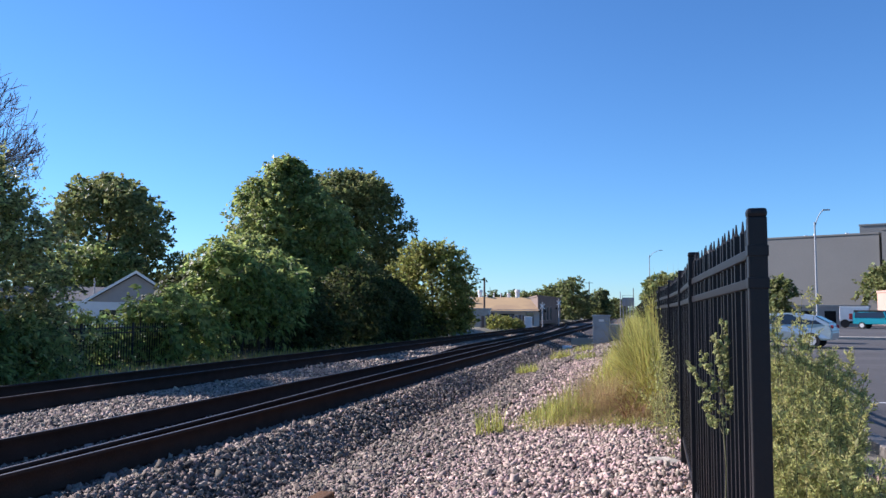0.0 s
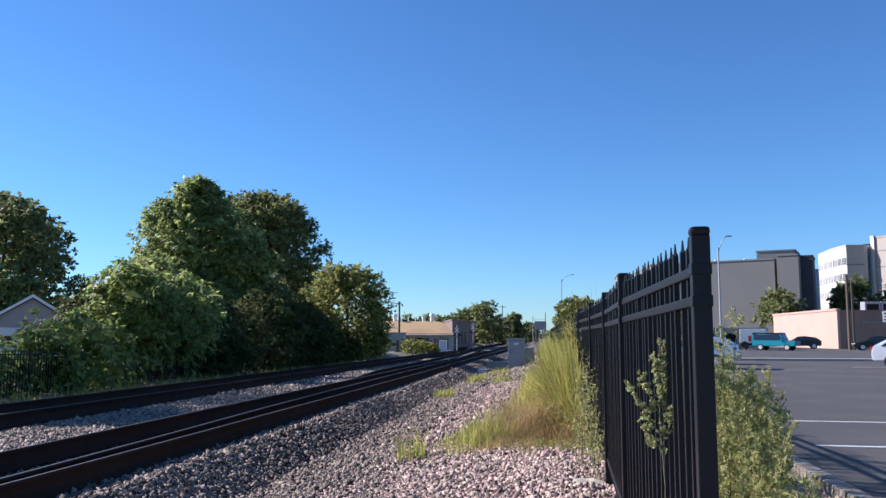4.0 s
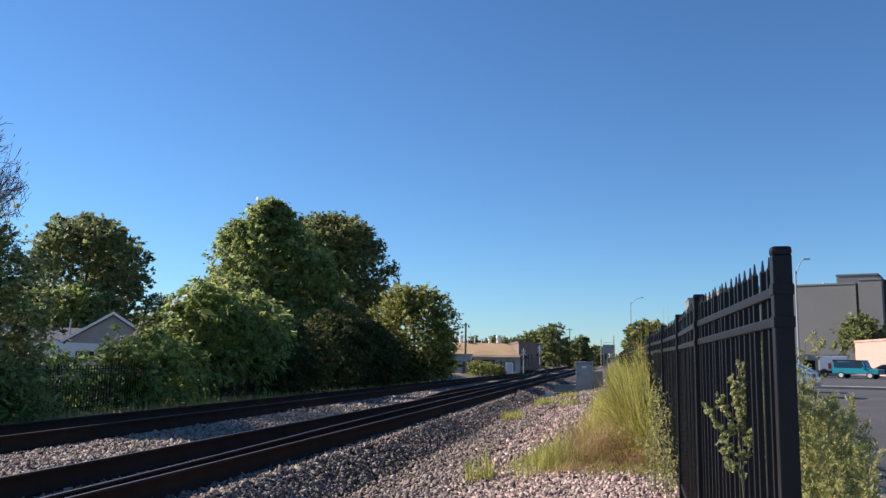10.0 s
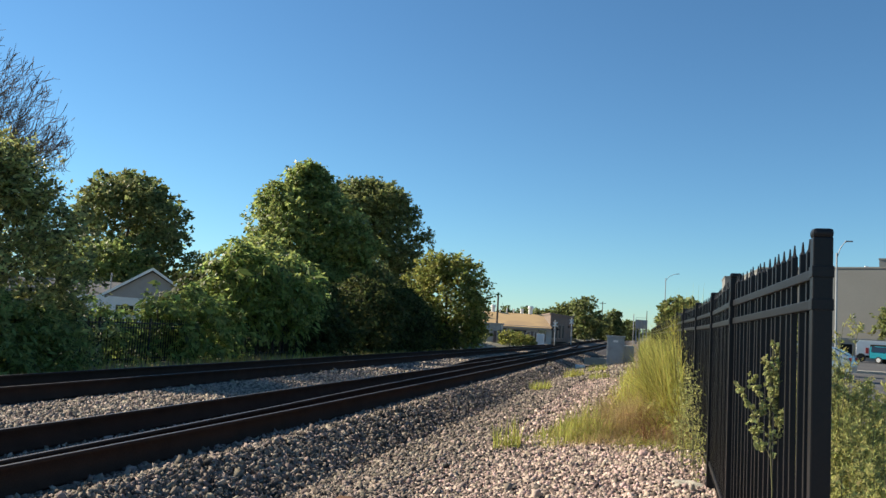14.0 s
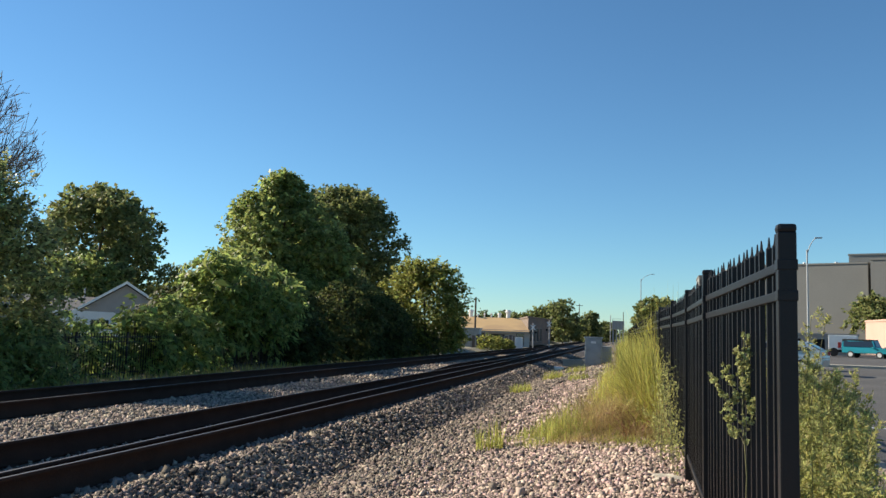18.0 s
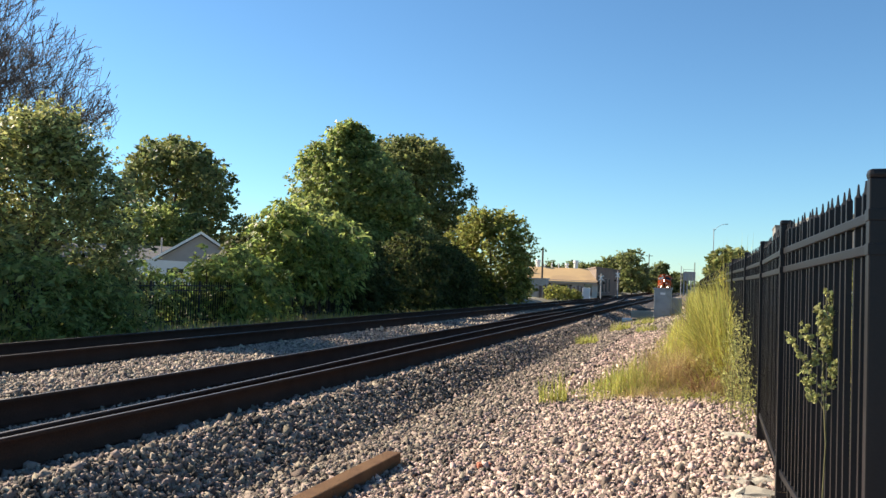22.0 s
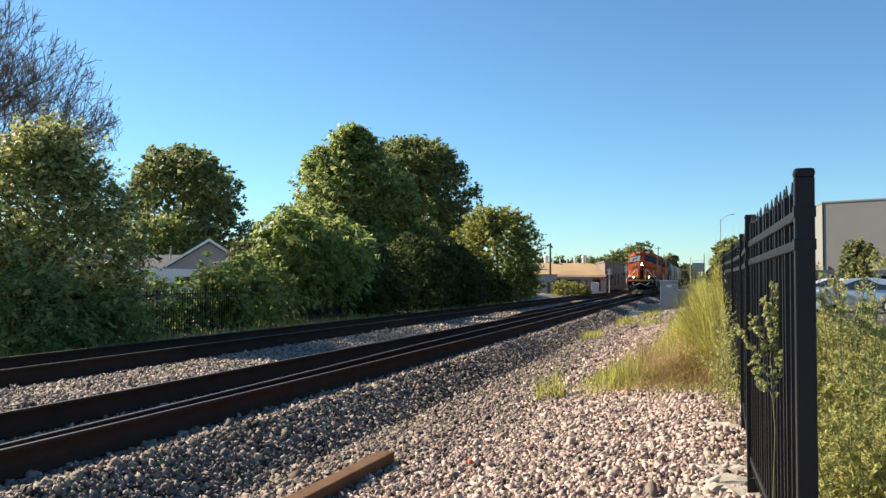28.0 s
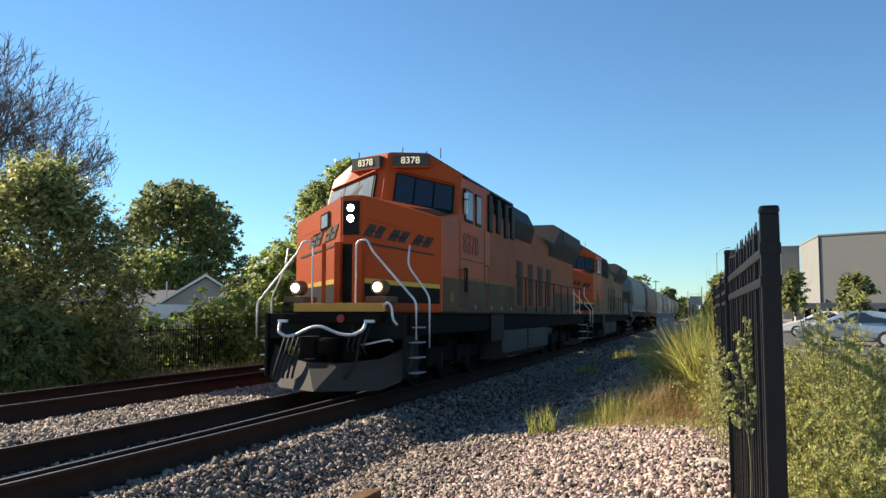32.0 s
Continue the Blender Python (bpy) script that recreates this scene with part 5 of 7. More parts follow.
    # a goldenrod stalk growing up through the fence
    t = thing("goldenrod_plant", "pale green flowering weed growing against fence pickets", "plant", (0.455, 3.98, -0.03))
    segs, C = [], []
    rnd = random.Random(8)
    stem = [Vector((0.02, -0.02, 0)), Vector((0.0, 0.01, 0.4)), Vector((0.012, 0.0, 0.75)), Vector((-0.005, 0.0, 1.05)), Vector((0.005, -0.01, 1.42))]
    for a, b in zip(stem, stem[1:]):
        segs.append((a[:], b[:], 0.0042, 0.0034))
    for z, dx, dy, dz in ((0.98, -0.21, 0.05, 0.24), (0.90, -0.13, 0.06, 0.13), (1.05, -0.135, 0.06, 0.22), (1.14, -0.06, -0.03, 0.22), (1.2, -0.01, 0.02, 0.24), (0.97, 0.03, -0.03, 0.15), (1.08, 0.02, 0.05, 0.2)):
        p = Vector((0.0, 0.0, z))
        prev = p
        for k in range(1, 5):
            u = k / 4
            q = p + Vector((0.82 * dx * u ** 0.8 + 0.025, dy * u ** 0.8, dz * u ** 1.15))
            segs.append((prev[:], q[:], 0.0026, 0.0018))
            for _ in range(1 if k == 1 else 11):
                w = rnd.random()
                g = 0.019 * (1.15 - 0.5 * u)
                C.append((prev.lerp(q, w) + Vector((rnd.gauss(0, g), rnd.gauss(0, g), rnd.gauss(0.006, g))))[:])
            prev = q
    for k in range(40):
        u = rnd.random()
        C.append((Vector((0.02, 0, 1.15 + 0.28 * u)) + Vector((rnd.gauss(0, 0.016), rnd.gauss(0, 0.016), 0)) * (1.2 - u))[:])
    part_mesh("stem", limb_mesh(segs, M["stem"], 5), t)
    V, F = leaf_cloud(np.array(C), np.full((len(C), 3), 0.008), len(C) * 8, 0.016, 7, shell=0.3, aspect=0.4)
    tagged(part_mesh("bloom", mesh_np("bloom", V, F, M["bloom"]), t, "small pale green flower heads"), kind="stuff")


make_weeds()

# ---- the car park, buildings and street furniture ----
def make_lot():
    lot = tagged(part("parking_lot", boxes((2.62, 90, -12, 128, -0.3, 0.0)), M["asphalt"]), "dark worn asphalt parking lot with faded lines", "parking lot", kind="structure")
    kerb = thing("kerb", "weathered concrete kerb along a parking lot", "kerb", kind="structure")
    for k in range(30):
        part("kerb_stone", boxes((2.42, 2.60, -6 + 2.4 * k, -6 + 2.4 * k + 2.385, -0.25, 0.055), bevel=0.02), M["kerb"], kerb)
    for y in (5.1, 8.1, 11.3, 14.5):
        ln = part("stall_line", boxes((3.2, 7.6, y - 0.05, y + 0.05, 0.0, 0.004)), M["line"])
        tagged(ln, "faded white parking stall line on asphalt", "road marking", kind="structure")
    isl = thing("traffic_island", "pale concrete island kerb across a parking lot", "kerb", kind="structure")
    part("island", boxes((9.5, 40, 50.0, 51.2, -0.05, 0.14), bevel=0.03), M["concrete"], isl)
    for k in range(2):
        y = 29.4 + 10.8 * k
        ln = part("stall_line", boxes((12.5 + 0.6 * k, 22, y - 0.05, y + 0.05, 0.0, 0.004)), M["line"])
        tagged(ln, "faded white parking line on asphalt", "road marking", kind="structure")


make_lot()


def wall_block(name, label, cat, corners, z0, z1, m, roof="roof", kind=""):
    """An upright block over a ground outline given anticlockwise."""
    t = thing(name, label, cat)
    bm = bmesh.new()
    a = [bm.verts.new((x, y, z0)) for x, y in corners]
    b = [bm.verts.new((x, y, z1)) for x, y in corners]
    n = len(corners)
    bm.faces.new(a[::-1])
    bm.faces.new(b)
    for k in range(n):
        bm.faces.new((a[k], a[(k + 1) % n], b[(k + 1) % n], b[k]))
    bmesh.ops.recalc_face_normals(bm, faces=bm.faces)
    part("wall", bm, M[m], t)
    bm = bmesh.new()
    for k in range(n):
        p, q = Vector((*corners[k], 0)), Vector((*corners[(k + 1) % n], 0))
        d = (q - p).normalized()
        s = Vector((d.y, -d.x, 0)) * 0.12
        vs = [bm.verts.new(v) for v in (p + s + Vector((0, 0, z1)), q + s + Vector((0, 0, z1)), q - s + Vector((0, 0, z1)), p - s + Vector((0, 0, z1)))]
        ws = [bm.verts.new(v.co + Vector((0, 0, 0.25))) for v in vs]
        bm.faces.new(vs[::-1])
        bm.faces.new(ws)
        for i in range(4):
            bm.faces.new((vs[i], vs[(i + 1) % 4], ws[(i + 1) % 4], ws[i]))
    bmesh.ops.recalc_face_normals(bm, faces=bm.faces)
    part("parapet", bm, M[m], t)
    return t


def wall_window(parent, p, q, u, z, w, h, m="glass", name="window", frame_m="white", proud=0.04):
    """A framed window on the wall from p to q, at u metres along it."""
    p, q = Vector((*p, 0)), Vector((*q, 0))
    d = (q - p).normalized()
    nrm = Vector((d.y, -d.x, 0))
    m4 = Matrix.Translation(p + d * u + Vector((0, 0, z))) @ Matrix((d, -nrm, Vector((0, 0, 1)))).transposed().to_4x4()
    fr = part(name, boxes((-w / 2 - 0.08, w / 2 + 0.08, -proud, 0.02, -h / 2 - 0.08, h / 2 + 0.08), bevel=0.0), M[frame_m], parent)
    fr.matrix_basis = m4
    part("pane", boxes((-w / 2, w / 2, -proud - 0.01, 0.01, -h / 2, h / 2)), M[m], fr)
    return fr


def make_far_buildings():
    # charcoal block
    L, R = (15.15, 151.8), (34.8, 142.8)
    d = Vector((R[0] - L[0], R[1] - L[1]))
    n = Vector((-d.y, d.x)).normalized()
    B = lambda p, k: (p[0] + n.x * k, p[1] + n.y * k)
    g = wall_block("office_building", "large windowless charcoal grey building", "building", [L, R, B(R, 26), (13.75, 172.0)], -0.2, 14.55, "darkwall")
    low = wall_block("office_wing", "charcoal rear wing of a large windowless building", "building", [(10.2, 173.0), (13.3, 172.4), (13.6, 173.0), (13.8, 186), (10.4, 186)], -0.2, 14.35, "darkwall")
    part("corner_strip", boxes((L[0] - 0.06, L[0] + 0.16, L[1] - 0.14, L[1] + 0.1, -0.2, 14.5)), M["slatewall"], g, "dark corner strip")
    part("downpipe", boxes((L[0] + 0.7, L[0] + 0.9, L[1] - 0.6, L[1] - 0.3, -0.2, 3.6)), M["slatewall"], g)
    col = wall_block("stair_tower", "paler grey stair tower on a dark building", "building", [(34.9, 141.6), (38.0, 140.2), (44, 154), (40.9, 155.4)], -0.2, 15.0, "darkwall")
    wing = wall_block("office_wing", "dark grey wing beside a stair tower", "building", [(38.3, 142.4), (40.6, 141.4), (43.0, 148.5), (40.7, 149.5)], -0.2, 14.9, "slatewall")
    pent = wall_block("roof_penthouse", "grey mechanical penthouse on a roof", "building", [(33.6, 150), (39.6, 148.0), (42.5, 156), (36.5, 158)], 15.0, 16.6, "darkwall")
    for k, (az, w) in enumerate(((9.5, 0.5), (10.0, 0.3), (11.5, 1.0), (11.9, 0.5), (12.3, 0.8))):
        x, y, _ = polar(az, 152)
        v = thing("roof_vent", "small white vent unit on a flat roof", "vent", (x, y, 14.55))
        part("housing", boxes((-w / 2, w / 2, -0.4, 0.4, 0, 0.55 + 0.2 * (k % 2)), bevel=0.05), M["white"], v)
    # pale curved office block
    face = []
    for k in range(7):
        u = k / 6
        az = 16.37 + (18.02 - 16.37) * u
        dist = 216 + (195 - 216) * u + 3.0 * math.sin(math.pi * u) * -1
        face.append(polar(az, dist)[:2])
    back = [polar(19.2, 197)[:2], polar(20.2, 225)[:2], polar(17.2, 238)[:2]]
    w = wall_block("office_building", "pale curved office building with rows of narrow windows", "building", face + back, -0.2, 21.3, "lightwall")
    for floor in range(5):
        for k in range(6):
            p, q = face[k], face[k + 1]
            ln = math.dist(p, q)
            for j in range(3):
                wall_window(w, p, q, ln * (0.2 + 0.3 * j), 4.0 + 3.5 * floor, 0.42, 1.5, "glass", "window", "lightwall", 0.03)
    f2 = polar(18.02, 194.8)[:2], polar(19.02, 196)[:2]
    bei = wall_block("office_wing", "beige end wall of a pale office building", "building", [f2[0], f2[1], polar(19.3, 210)[:2], polar(18.3, 210)[:2]], -0.2, 21.2, "beigewall")
    for z in (5, 9, 13, 17):
        j = part("panel_joint", boxes((-0.1, 3.6, -0.06, 0.1, z, z + 0.25)), M["darkwall"], bei)
        j.location = (f2[0][0] - 0.02, f2[0][1] - 0.1, 0)
    wall_block("glass_stair", "dark glass stair bay between office blocks", "building", [polar(19.02, 200)[:2], polar(19.62, 200)[:2], polar(19.62, 214)[:2], polar(19.02, 214)[:2]], -0.2, 21.8, "blueglass")
    tall = wall_block("office_tower", "tall beige office block with panel joints", "building", [polar(19.55, 197)[:2], polar(21.02, 193)[:2], polar(21.4, 215)[:2], polar(19.9, 219)[:2]], -0.2, 22.9, "beigewall")
    edge = wall_block("tower_fin", "bright white corner fin of an office block", "building", [polar(19.42, 197.5)[:2], polar(19.62, 196.2)[:2], polar(19.72, 200)[:2], polar(19.5, 202)[:2]], -0.2, 23.2, "lightwall")
    p, q = polar(19.55, 197)[:2], polar(21.02, 193)[:2]
    for z in (4.5, 8.5, 12.5, 16.5, 20):
        wall_window(tall, p, q, math.dist(p, q) / 2, z, 4.7, 0.22, "darkwall", "panel_joint", "beigewall", 0.02)
    gl = wall_block("glass_wing", "dark blue glass office wing", "building", [polar(21.05, 205)[:2], polar(24.5, 200)[:2], polar(24.8, 222)[:2], polar(21.4, 226)[:2]], -0.2, 21.6, "blueglass")
    p, q = polar(21.05, 205)[:2], polar(24.5, 200)[:2]
    for k in range(6):
        wall_window(gl, p, q, 1.2 + 2.0 * k, 11, 0.12, 20, "black", "mullion", "black", 0.05)
    wall_block("office_slab", "narrow dark blue glass building", "building", [polar(16.1, 232)[:2], polar(16.62, 232)[:2], polar(16.7, 245)[:2], polar(16.15, 245)[:2]], -0.2, 19.0, "blueglass")
    # pink shop
    pk = wall_block("shop_building", "flat-roofed shop with a pink stucco side wall", "building", [(31.2, 100.2), (31.5, 100.2), (31.5, 125), (30.0, 125)], -0.1, 4.5, "pink")
    br = wall_block("shop_building", "brown brick shop front with a flat roof", "building", [(31.52, 100.4), (56, 99.6), (56, 124), (31.52, 124)], -0.1, 4.3, "brown")
    wall_window(br, (31.52, 100.4), (56, 99.6), 4.4, 1.6, 3.6, 3.0, "brown", "garage_door", "greywall", 0.05)
    wall_window(br, (31.52, 100.4), (56, 99.6), 8.8, 1.1, 1.0, 2.2, "black", "door", "brown", 0.05)
    wall_window(br, (31.52, 100.4), (56, 99.6), 13.5, 1.7, 3.4, 1.9, "glass", "window", "brown", 0.05)
    for k in range(3):
        v = thing("air_conditioner", "grey rooftop air conditioner on a shop", "air conditioner", (36.6 + 1.9 * k, 105, 4.3))
        part("housing", boxes((-0.9, 0.9, -0.8, 0.8, 0, 1.4), bevel=0.05), M["galv"], v)
        part("grille", boxes((-0.7, 0.7, -0.83, -0.79, 0.3, 1.1)), M["black"], v)
    lw = wall_block("low_building", "low tan wall building at the back of a parking lot", "building", [(7.5, 101), (23, 99), (23.4, 106), (7.8, 108)], -0.1, 2.2, "beigewall")
    for k in range(6):
        wall_window(lw, (7.5, 101), (23, 99), 1.6 + 2.5 * k, 1.1, 1.2, 1.4, "black", "opening", "beigewall", 0.05)


make_far_buildings()


def make_street_lamp(at, height, reach, rise):
    t = thing("street_lamp", "galvanised parking lot lamp with a curved arm", "street lamp", at, 0, "parking lot lamps")
    part("pole", cyls(((0, 0, -0.2), (0, 0, height), 0.056, 0.034), seg=14), M["galv"], t)
    part("base", cyls(((0, 0, -0.2), (0, 0, 0.35), 0.2), seg=14), M["concrete"], t)
    part("arm", tube([(0, 0, height - 0.25), (reach * 0.3, 0, height + rise * 0.35), (reach * 0.7, 0, height + rise * 0.85), (reach, 0, height + rise)], 0.02), M["galv"], t)
    part("head", boxes((reach - 0.08, reach + 0.24, -0.06, 0.06, height + rise - 0.03, height + rise + 0.03), bevel=0.02), M["galv"], t)


def make_pole(at, height, r=0.13, bar=True, label="weathered wooden utility pole"):
    t = thing("utility_pole", label, "utility pole", at, 0, "utility poles")
    part("pole", cyls(((0, 0, -0.3), (0, 0, height), r, r * 0.75), seg=12), M["wood"], t)
    if bar:
        part("crossarm", boxes((-0.9, 0.9, -0.06, 0.06, height - 0.5, height - 0.38)), M["wood"], t)
        for s in (-0.8, -0.3, 0.3, 0.8):
            part("insulator", cyls(((s, 0, height - 0.38), (s, 0, height - 0.24), 0.04), seg=8), M["galv"], t)
    return t


def make_street_things():
    make_street_lamp((-0.70, 78.0, -0.05), 7.0, 1.0, 0.42)
    make_street_lamp((7.1, 39.4, 0.0), 5.65, 0.42, 0.55)
    make_pole(polar(-12.15, 99, -0.5), 6.2, 0.15, bar=False)
    make_pole(polar(-4.75, 215, -0.5), 10.2)
    make_pole(polar(-1.7, 180, -0.4), 7.2, 0.1, False)
    make_pole(polar(17.95, 98, 0), 8.2, 0.18, False)
    make_pole(polar(18.2, 98, 0), 7.6, 0.16, False)
    # signal cabinet beside the track
    c = thing("signal_cabinet", "grey steel railway signal cabinet on a concrete base", "cabinet", (-2.92, 44.5, -0.35), 0.03)
    part("base", boxes((-0.55, 0.55, -0.5, 0.5, -0.15, 0.12), bevel=0.02), M["concrete"], c)
    body = part("body", boxes((-0.45, 0.45, -0.4, 0.4, 0.12, 1.55), bevel=0.02), M["cabinet"], c)
    part("door", boxes((-0.40, 0.40, -0.425, -0.40, 0.2, 1.18), bevel=0.008), M["cabinet"], body)
    part("door_handle", boxes((0.26, 0.32, -0.46, -0.425, 0.62, 0.78), bevel=0.006), M["galv"], body)
    part("hood", boxes((-0.49, 0.49, -0.45, 0.45, 1.55, 1.66), bevel=0.02), M["cabinet"], c)
    part("label", boxes((-0.12, 0.14, -0.43, -0.40, 1.3, 1.42)), M["white"], body)
    c2 = thing("signal_cabinet", "small grey metal box beside a signal cabinet", "cabinet", (-2.25, 45.4, -0.35), 0.03)
    part("body", boxes((-0.28, 0.28, -0.3, 0.3, 0.0, 1.15), bevel=0.02), M["cabinet"], c2)
    w = thing("concrete_block", "white painted concrete block beside the track", "block", (-4.85, 45.0, ground_z(-4.85, 45.0)), 0.2)
    part("block", boxes((-0.26, 0.26, -0.25, 0.25, -0.05, 0.26), bevel=0.05), M["white"], w)
    w = thing("concrete_wall", "low grey concrete headwall near a signal cabinet", "wall", (-3.9, 46.6, -0.45), 0.05)
    part("wall", boxes((-0.9, 0.6, -0.12, 0.12, 0, 0.42), bevel=0.03), M["concrete"], w)
    # old beam and red brick lying in the gravel
    b = thing("steel_beam", "rusty brown beam lying half buried in gravel", "beam", (-2.98, 7.27, -0.33), 0)
    bm = boxes((-0.078, 0.078, -3.2, 0.0, -0.17, 0.02), bevel=0.014)
    o = part("beam", bm, M["oldtie"], b)
    r = thing("brick", "broken red brick lying in gravel", "brick", (-2.02, 7.15, -0.345), 0.5)
    bm = boxes((-0.07, 0.06, -0.045, 0.045, -0.01, 0.055), bevel=0.012)
    part("lump", bm, mat("red_brick", (0.42, 0.14, 0.08), 0.9, vary=0.3, scale=20, fine=120, bump=0.4), r)
    # no-parking sign
    s = thing("parking_sign", "white and green parking sign on a steel post", "sign", polar(20.1, 58, 0.0), -0.3)
    part("post", cyls(((0, 0, -0.1), (0, 0, 3.0), 0.035), seg=8), M["grime"], s)
    part("plate", boxes((-0.22, 0.22, -0.06, -0.03, 2.35, 3.05), bevel=0.01), M["white"], s)
    for z, w_ in ((2.9, 0.3), (2.7, 0.2), (2.5, 0.3)):
        part("bar", boxes((-w_ / 2, w_ / 2, -0.064, -0.06, z - 0.04, z + 0.04)), M["grime"], s)


make_street_things()


def make_shops():
    """Flat shops across the tracks, seen under the far trees."""
    p, q = polar(-14.2, 108)[:2], polar(-8.25, 110)[:2]
    d = (Vector((*q, 0)) - Vector((*p, 0))).normalized()
    n = Vector((-d.y, d.x, 0))
    back = lambda a, k: (a[0] + n.x * k, a[1] + n.y * k)
    t = wall_block("shop_building", "low shop with a tan fascia above a grey wall", "building", [p, q, back(q, 14), back(p, 14)], -0.5, 1.55, "lightwall")
    ln = math.dist(p, q)
    m4 = Matrix.Translation((*p, 0)) @ Matrix((d, n, Vector((0, 0, 1)))).transposed().to_4x4()
    bm = extrude_x([(-0.6, 1.5), (13.9, 1.5), (13.9, 3.55), (6.4, 3.55), (-0.6, 1.62)], 0.0, ln)
    o = part("fascia", bm, M["tan"], t, "tan sloping fascia")
    o.matrix_basis = m4
    o = part("eave", boxes((-0.2, ln + 0.2, -0.7, -0.1, 1.40, 1.54)), M["beigewall"], t)
    o.matrix_basis = m4
    for k, (u, w, h) in enumerate(((1.2, 2.4, 1.2), (4.6, 1.2, 1.5), (7.0, 2.0, 1.2), (10.2, 1.0, 1.6))):
        wall_window(t, p, q, min(u, ln - 0.8), 0.55, w, h, "glass" if k % 2 else "black", "window", "siding", 0.05)
    o = part("sign_panel", boxes((0.4, 2.8, 3.4, 3.6, 2.6, 3.4), bevel=0.02), M["white"], t)
    o.matrix_basis = m4
    for k in range(4):
        o2 = part("sign_bar", boxes((0.6, 2.6 - 0.3 * (k % 2), 3.385, 3.40, 2.7 + 0.17 * k, 2.78 + 0.17 * k)), M["grime"], o)
    for k, (u, h, r) in enumerate(((4.4, 1.1, 0.42), (6.4, 0.7, 0.12), (7.4, 0.7, 0.1), (8.6, 0.7, 0.3), (9.9, 1.2, 0.45), (5.4, 0.5, 0.12))):
        x = Vector((*p, 0)) + d * min(u, ln) + n * 7
        v = thing("roof_vent", "white metal vent on a shop roof", "vent", (x.x, x.y, 3.5))
        part("stack", cyls(((0, 0, 0), (0, 0, h * 0.7), r * 0.7), seg=12), M["white"], v)
        part("cowl", cyls(((0, 0, h * 0.7), (0, 0, h), r, r * 0.8), seg=12), M["white"], v)
    p2, q2 = polar(-8.35, 128)[:2], polar(-6.75, 150)[:2]
    w = wall_block("shop_building", "plain grey building behind a tan shop", "building", [p2, q2, polar(-7.3, 168)[:2], polar(-9.6, 168)[:2]], -0.5, 3.9, "darkbrick")
    for k in range(4):
        wall_window(w, p2, q2, 2 + 3.2 * k, 1.2, 1.4, 2.2, "black", "doorway", "beigewall", 0.05)
    # crossing gear and clutter beside the shops
    for k, (az, dd, h) in enumerate(((-8.0, 100, 2.7), (-6.85, 112, 3.3))):
        s = thing("crossing_signal", "grey railway crossing signal post", "signal", polar(az, dd, -0.4))
        part("post", cyls(((0, 0, 0), (0, 0, h + 0.4), 0.07), seg=10), M["galv"], s)
        part("lamp_unit", cyls(((-0.35, -0.1, h * 0.72), (-0.35, 0.05, h * 0.72), 0.14), seg=14), M["black"], s)
        part("lamp_unit", cyls(((0.35, -0.1, h * 0.72), (0.35, 0.05, h * 0.72), 0.14), seg=14), M["black"], s)
        for sg in (-1, 1):
            cb = part("crossbuck", boxes((-0.42, 0.42, -0.015, 0.015, -0.06, 0.06)), M["white"], s)
            cb.matrix_basis = Matrix.Translation((0, -0.09 - 0.02 * sg, h * 0.95)) @ Matrix.Rotation(radians(45 * sg), 4, "Y")
    b = thing("equipment_box", "white equipment box beside a crossing", "cabinet", polar(-9.0, 96, -0.45))
    part("body", boxes((-0.42, 0.42, -0.4, 0.4, 0, 1.35), bevel=0.04), M["white"], b)
    b = thing("equipment_box", "grey metal bungalow beside the far track", "cabinet", polar(-12.4, 96, -0.45))
    part("body", boxes((-1.1, 1.1, -0.7, 0.7, 0, 2.2), bevel=0.04), M["cabinet"], b)
    part("roof", boxes((-1.2, 1.2, -0.8, 0.8, 2.2, 2.32), bevel=0.02), M["galv"], b)
    # wooden screen fence in front of the shops
    f = thing("board_fence", "weathered grey board fence in front of shops", "fence", kind="")
    a, e = Vector(polar(-15.5, 84, 0)), Vector(polar(-9.2, 99, 0))
    for k in range(60):
        u = k / 60
        x = a.lerp(e, u)
        if 0.33 < u < 0.45 or 0.72 < u < 0.8:
            continue
        o = part("board", boxes((-0.085, 0.085, -0.012, 0.012, -0.5, 1.05 + 0.08 * math.sin(k * 7.1))), M["greybark"] if k % 3 else M["greywall"], f)
        o.location = x
    # grey silo-like block near the end of the fence
    s = thing("loading_structure", "grey steel loading structure on posts beside the tracks", "structure", polar(-2.05, 150, -0.4), 0)
    for x in (-0.9, -0.3, 0.3, 0.9):
        part("post", boxes((x - 0.12, x + 0.12, -0.12, 0.12, 0, 3.1)), M["galv"], s)
    hp = part("hopper", boxes((-1.05, 1.05, -1.0, 1.0, 3.0, 4.6), bevel=0.04), M["greywall"], s)
    for x in (-0.6, 0.0, 0.6):
        part("rib", boxes((x - 0.05, x + 0.05, -1.05, -0.98, 2.95, 4.65)), M["galv"], hp)
    part("rail", boxes((-1.0, 1.0, -1.0, -0.95, 4.95, 5.0), (-1.0, -0.95, -1.0, -0.95, 4.6, 4.95), (0.95, 1.0, -1.0, -0.95, 4.6, 4.95)), M["galv"], s)
    part("mast", cyls(((-1.4, 0, 0), (-1.4, 0, 5.6), 0.07), seg=8), M["galv"], s)


make_shops()


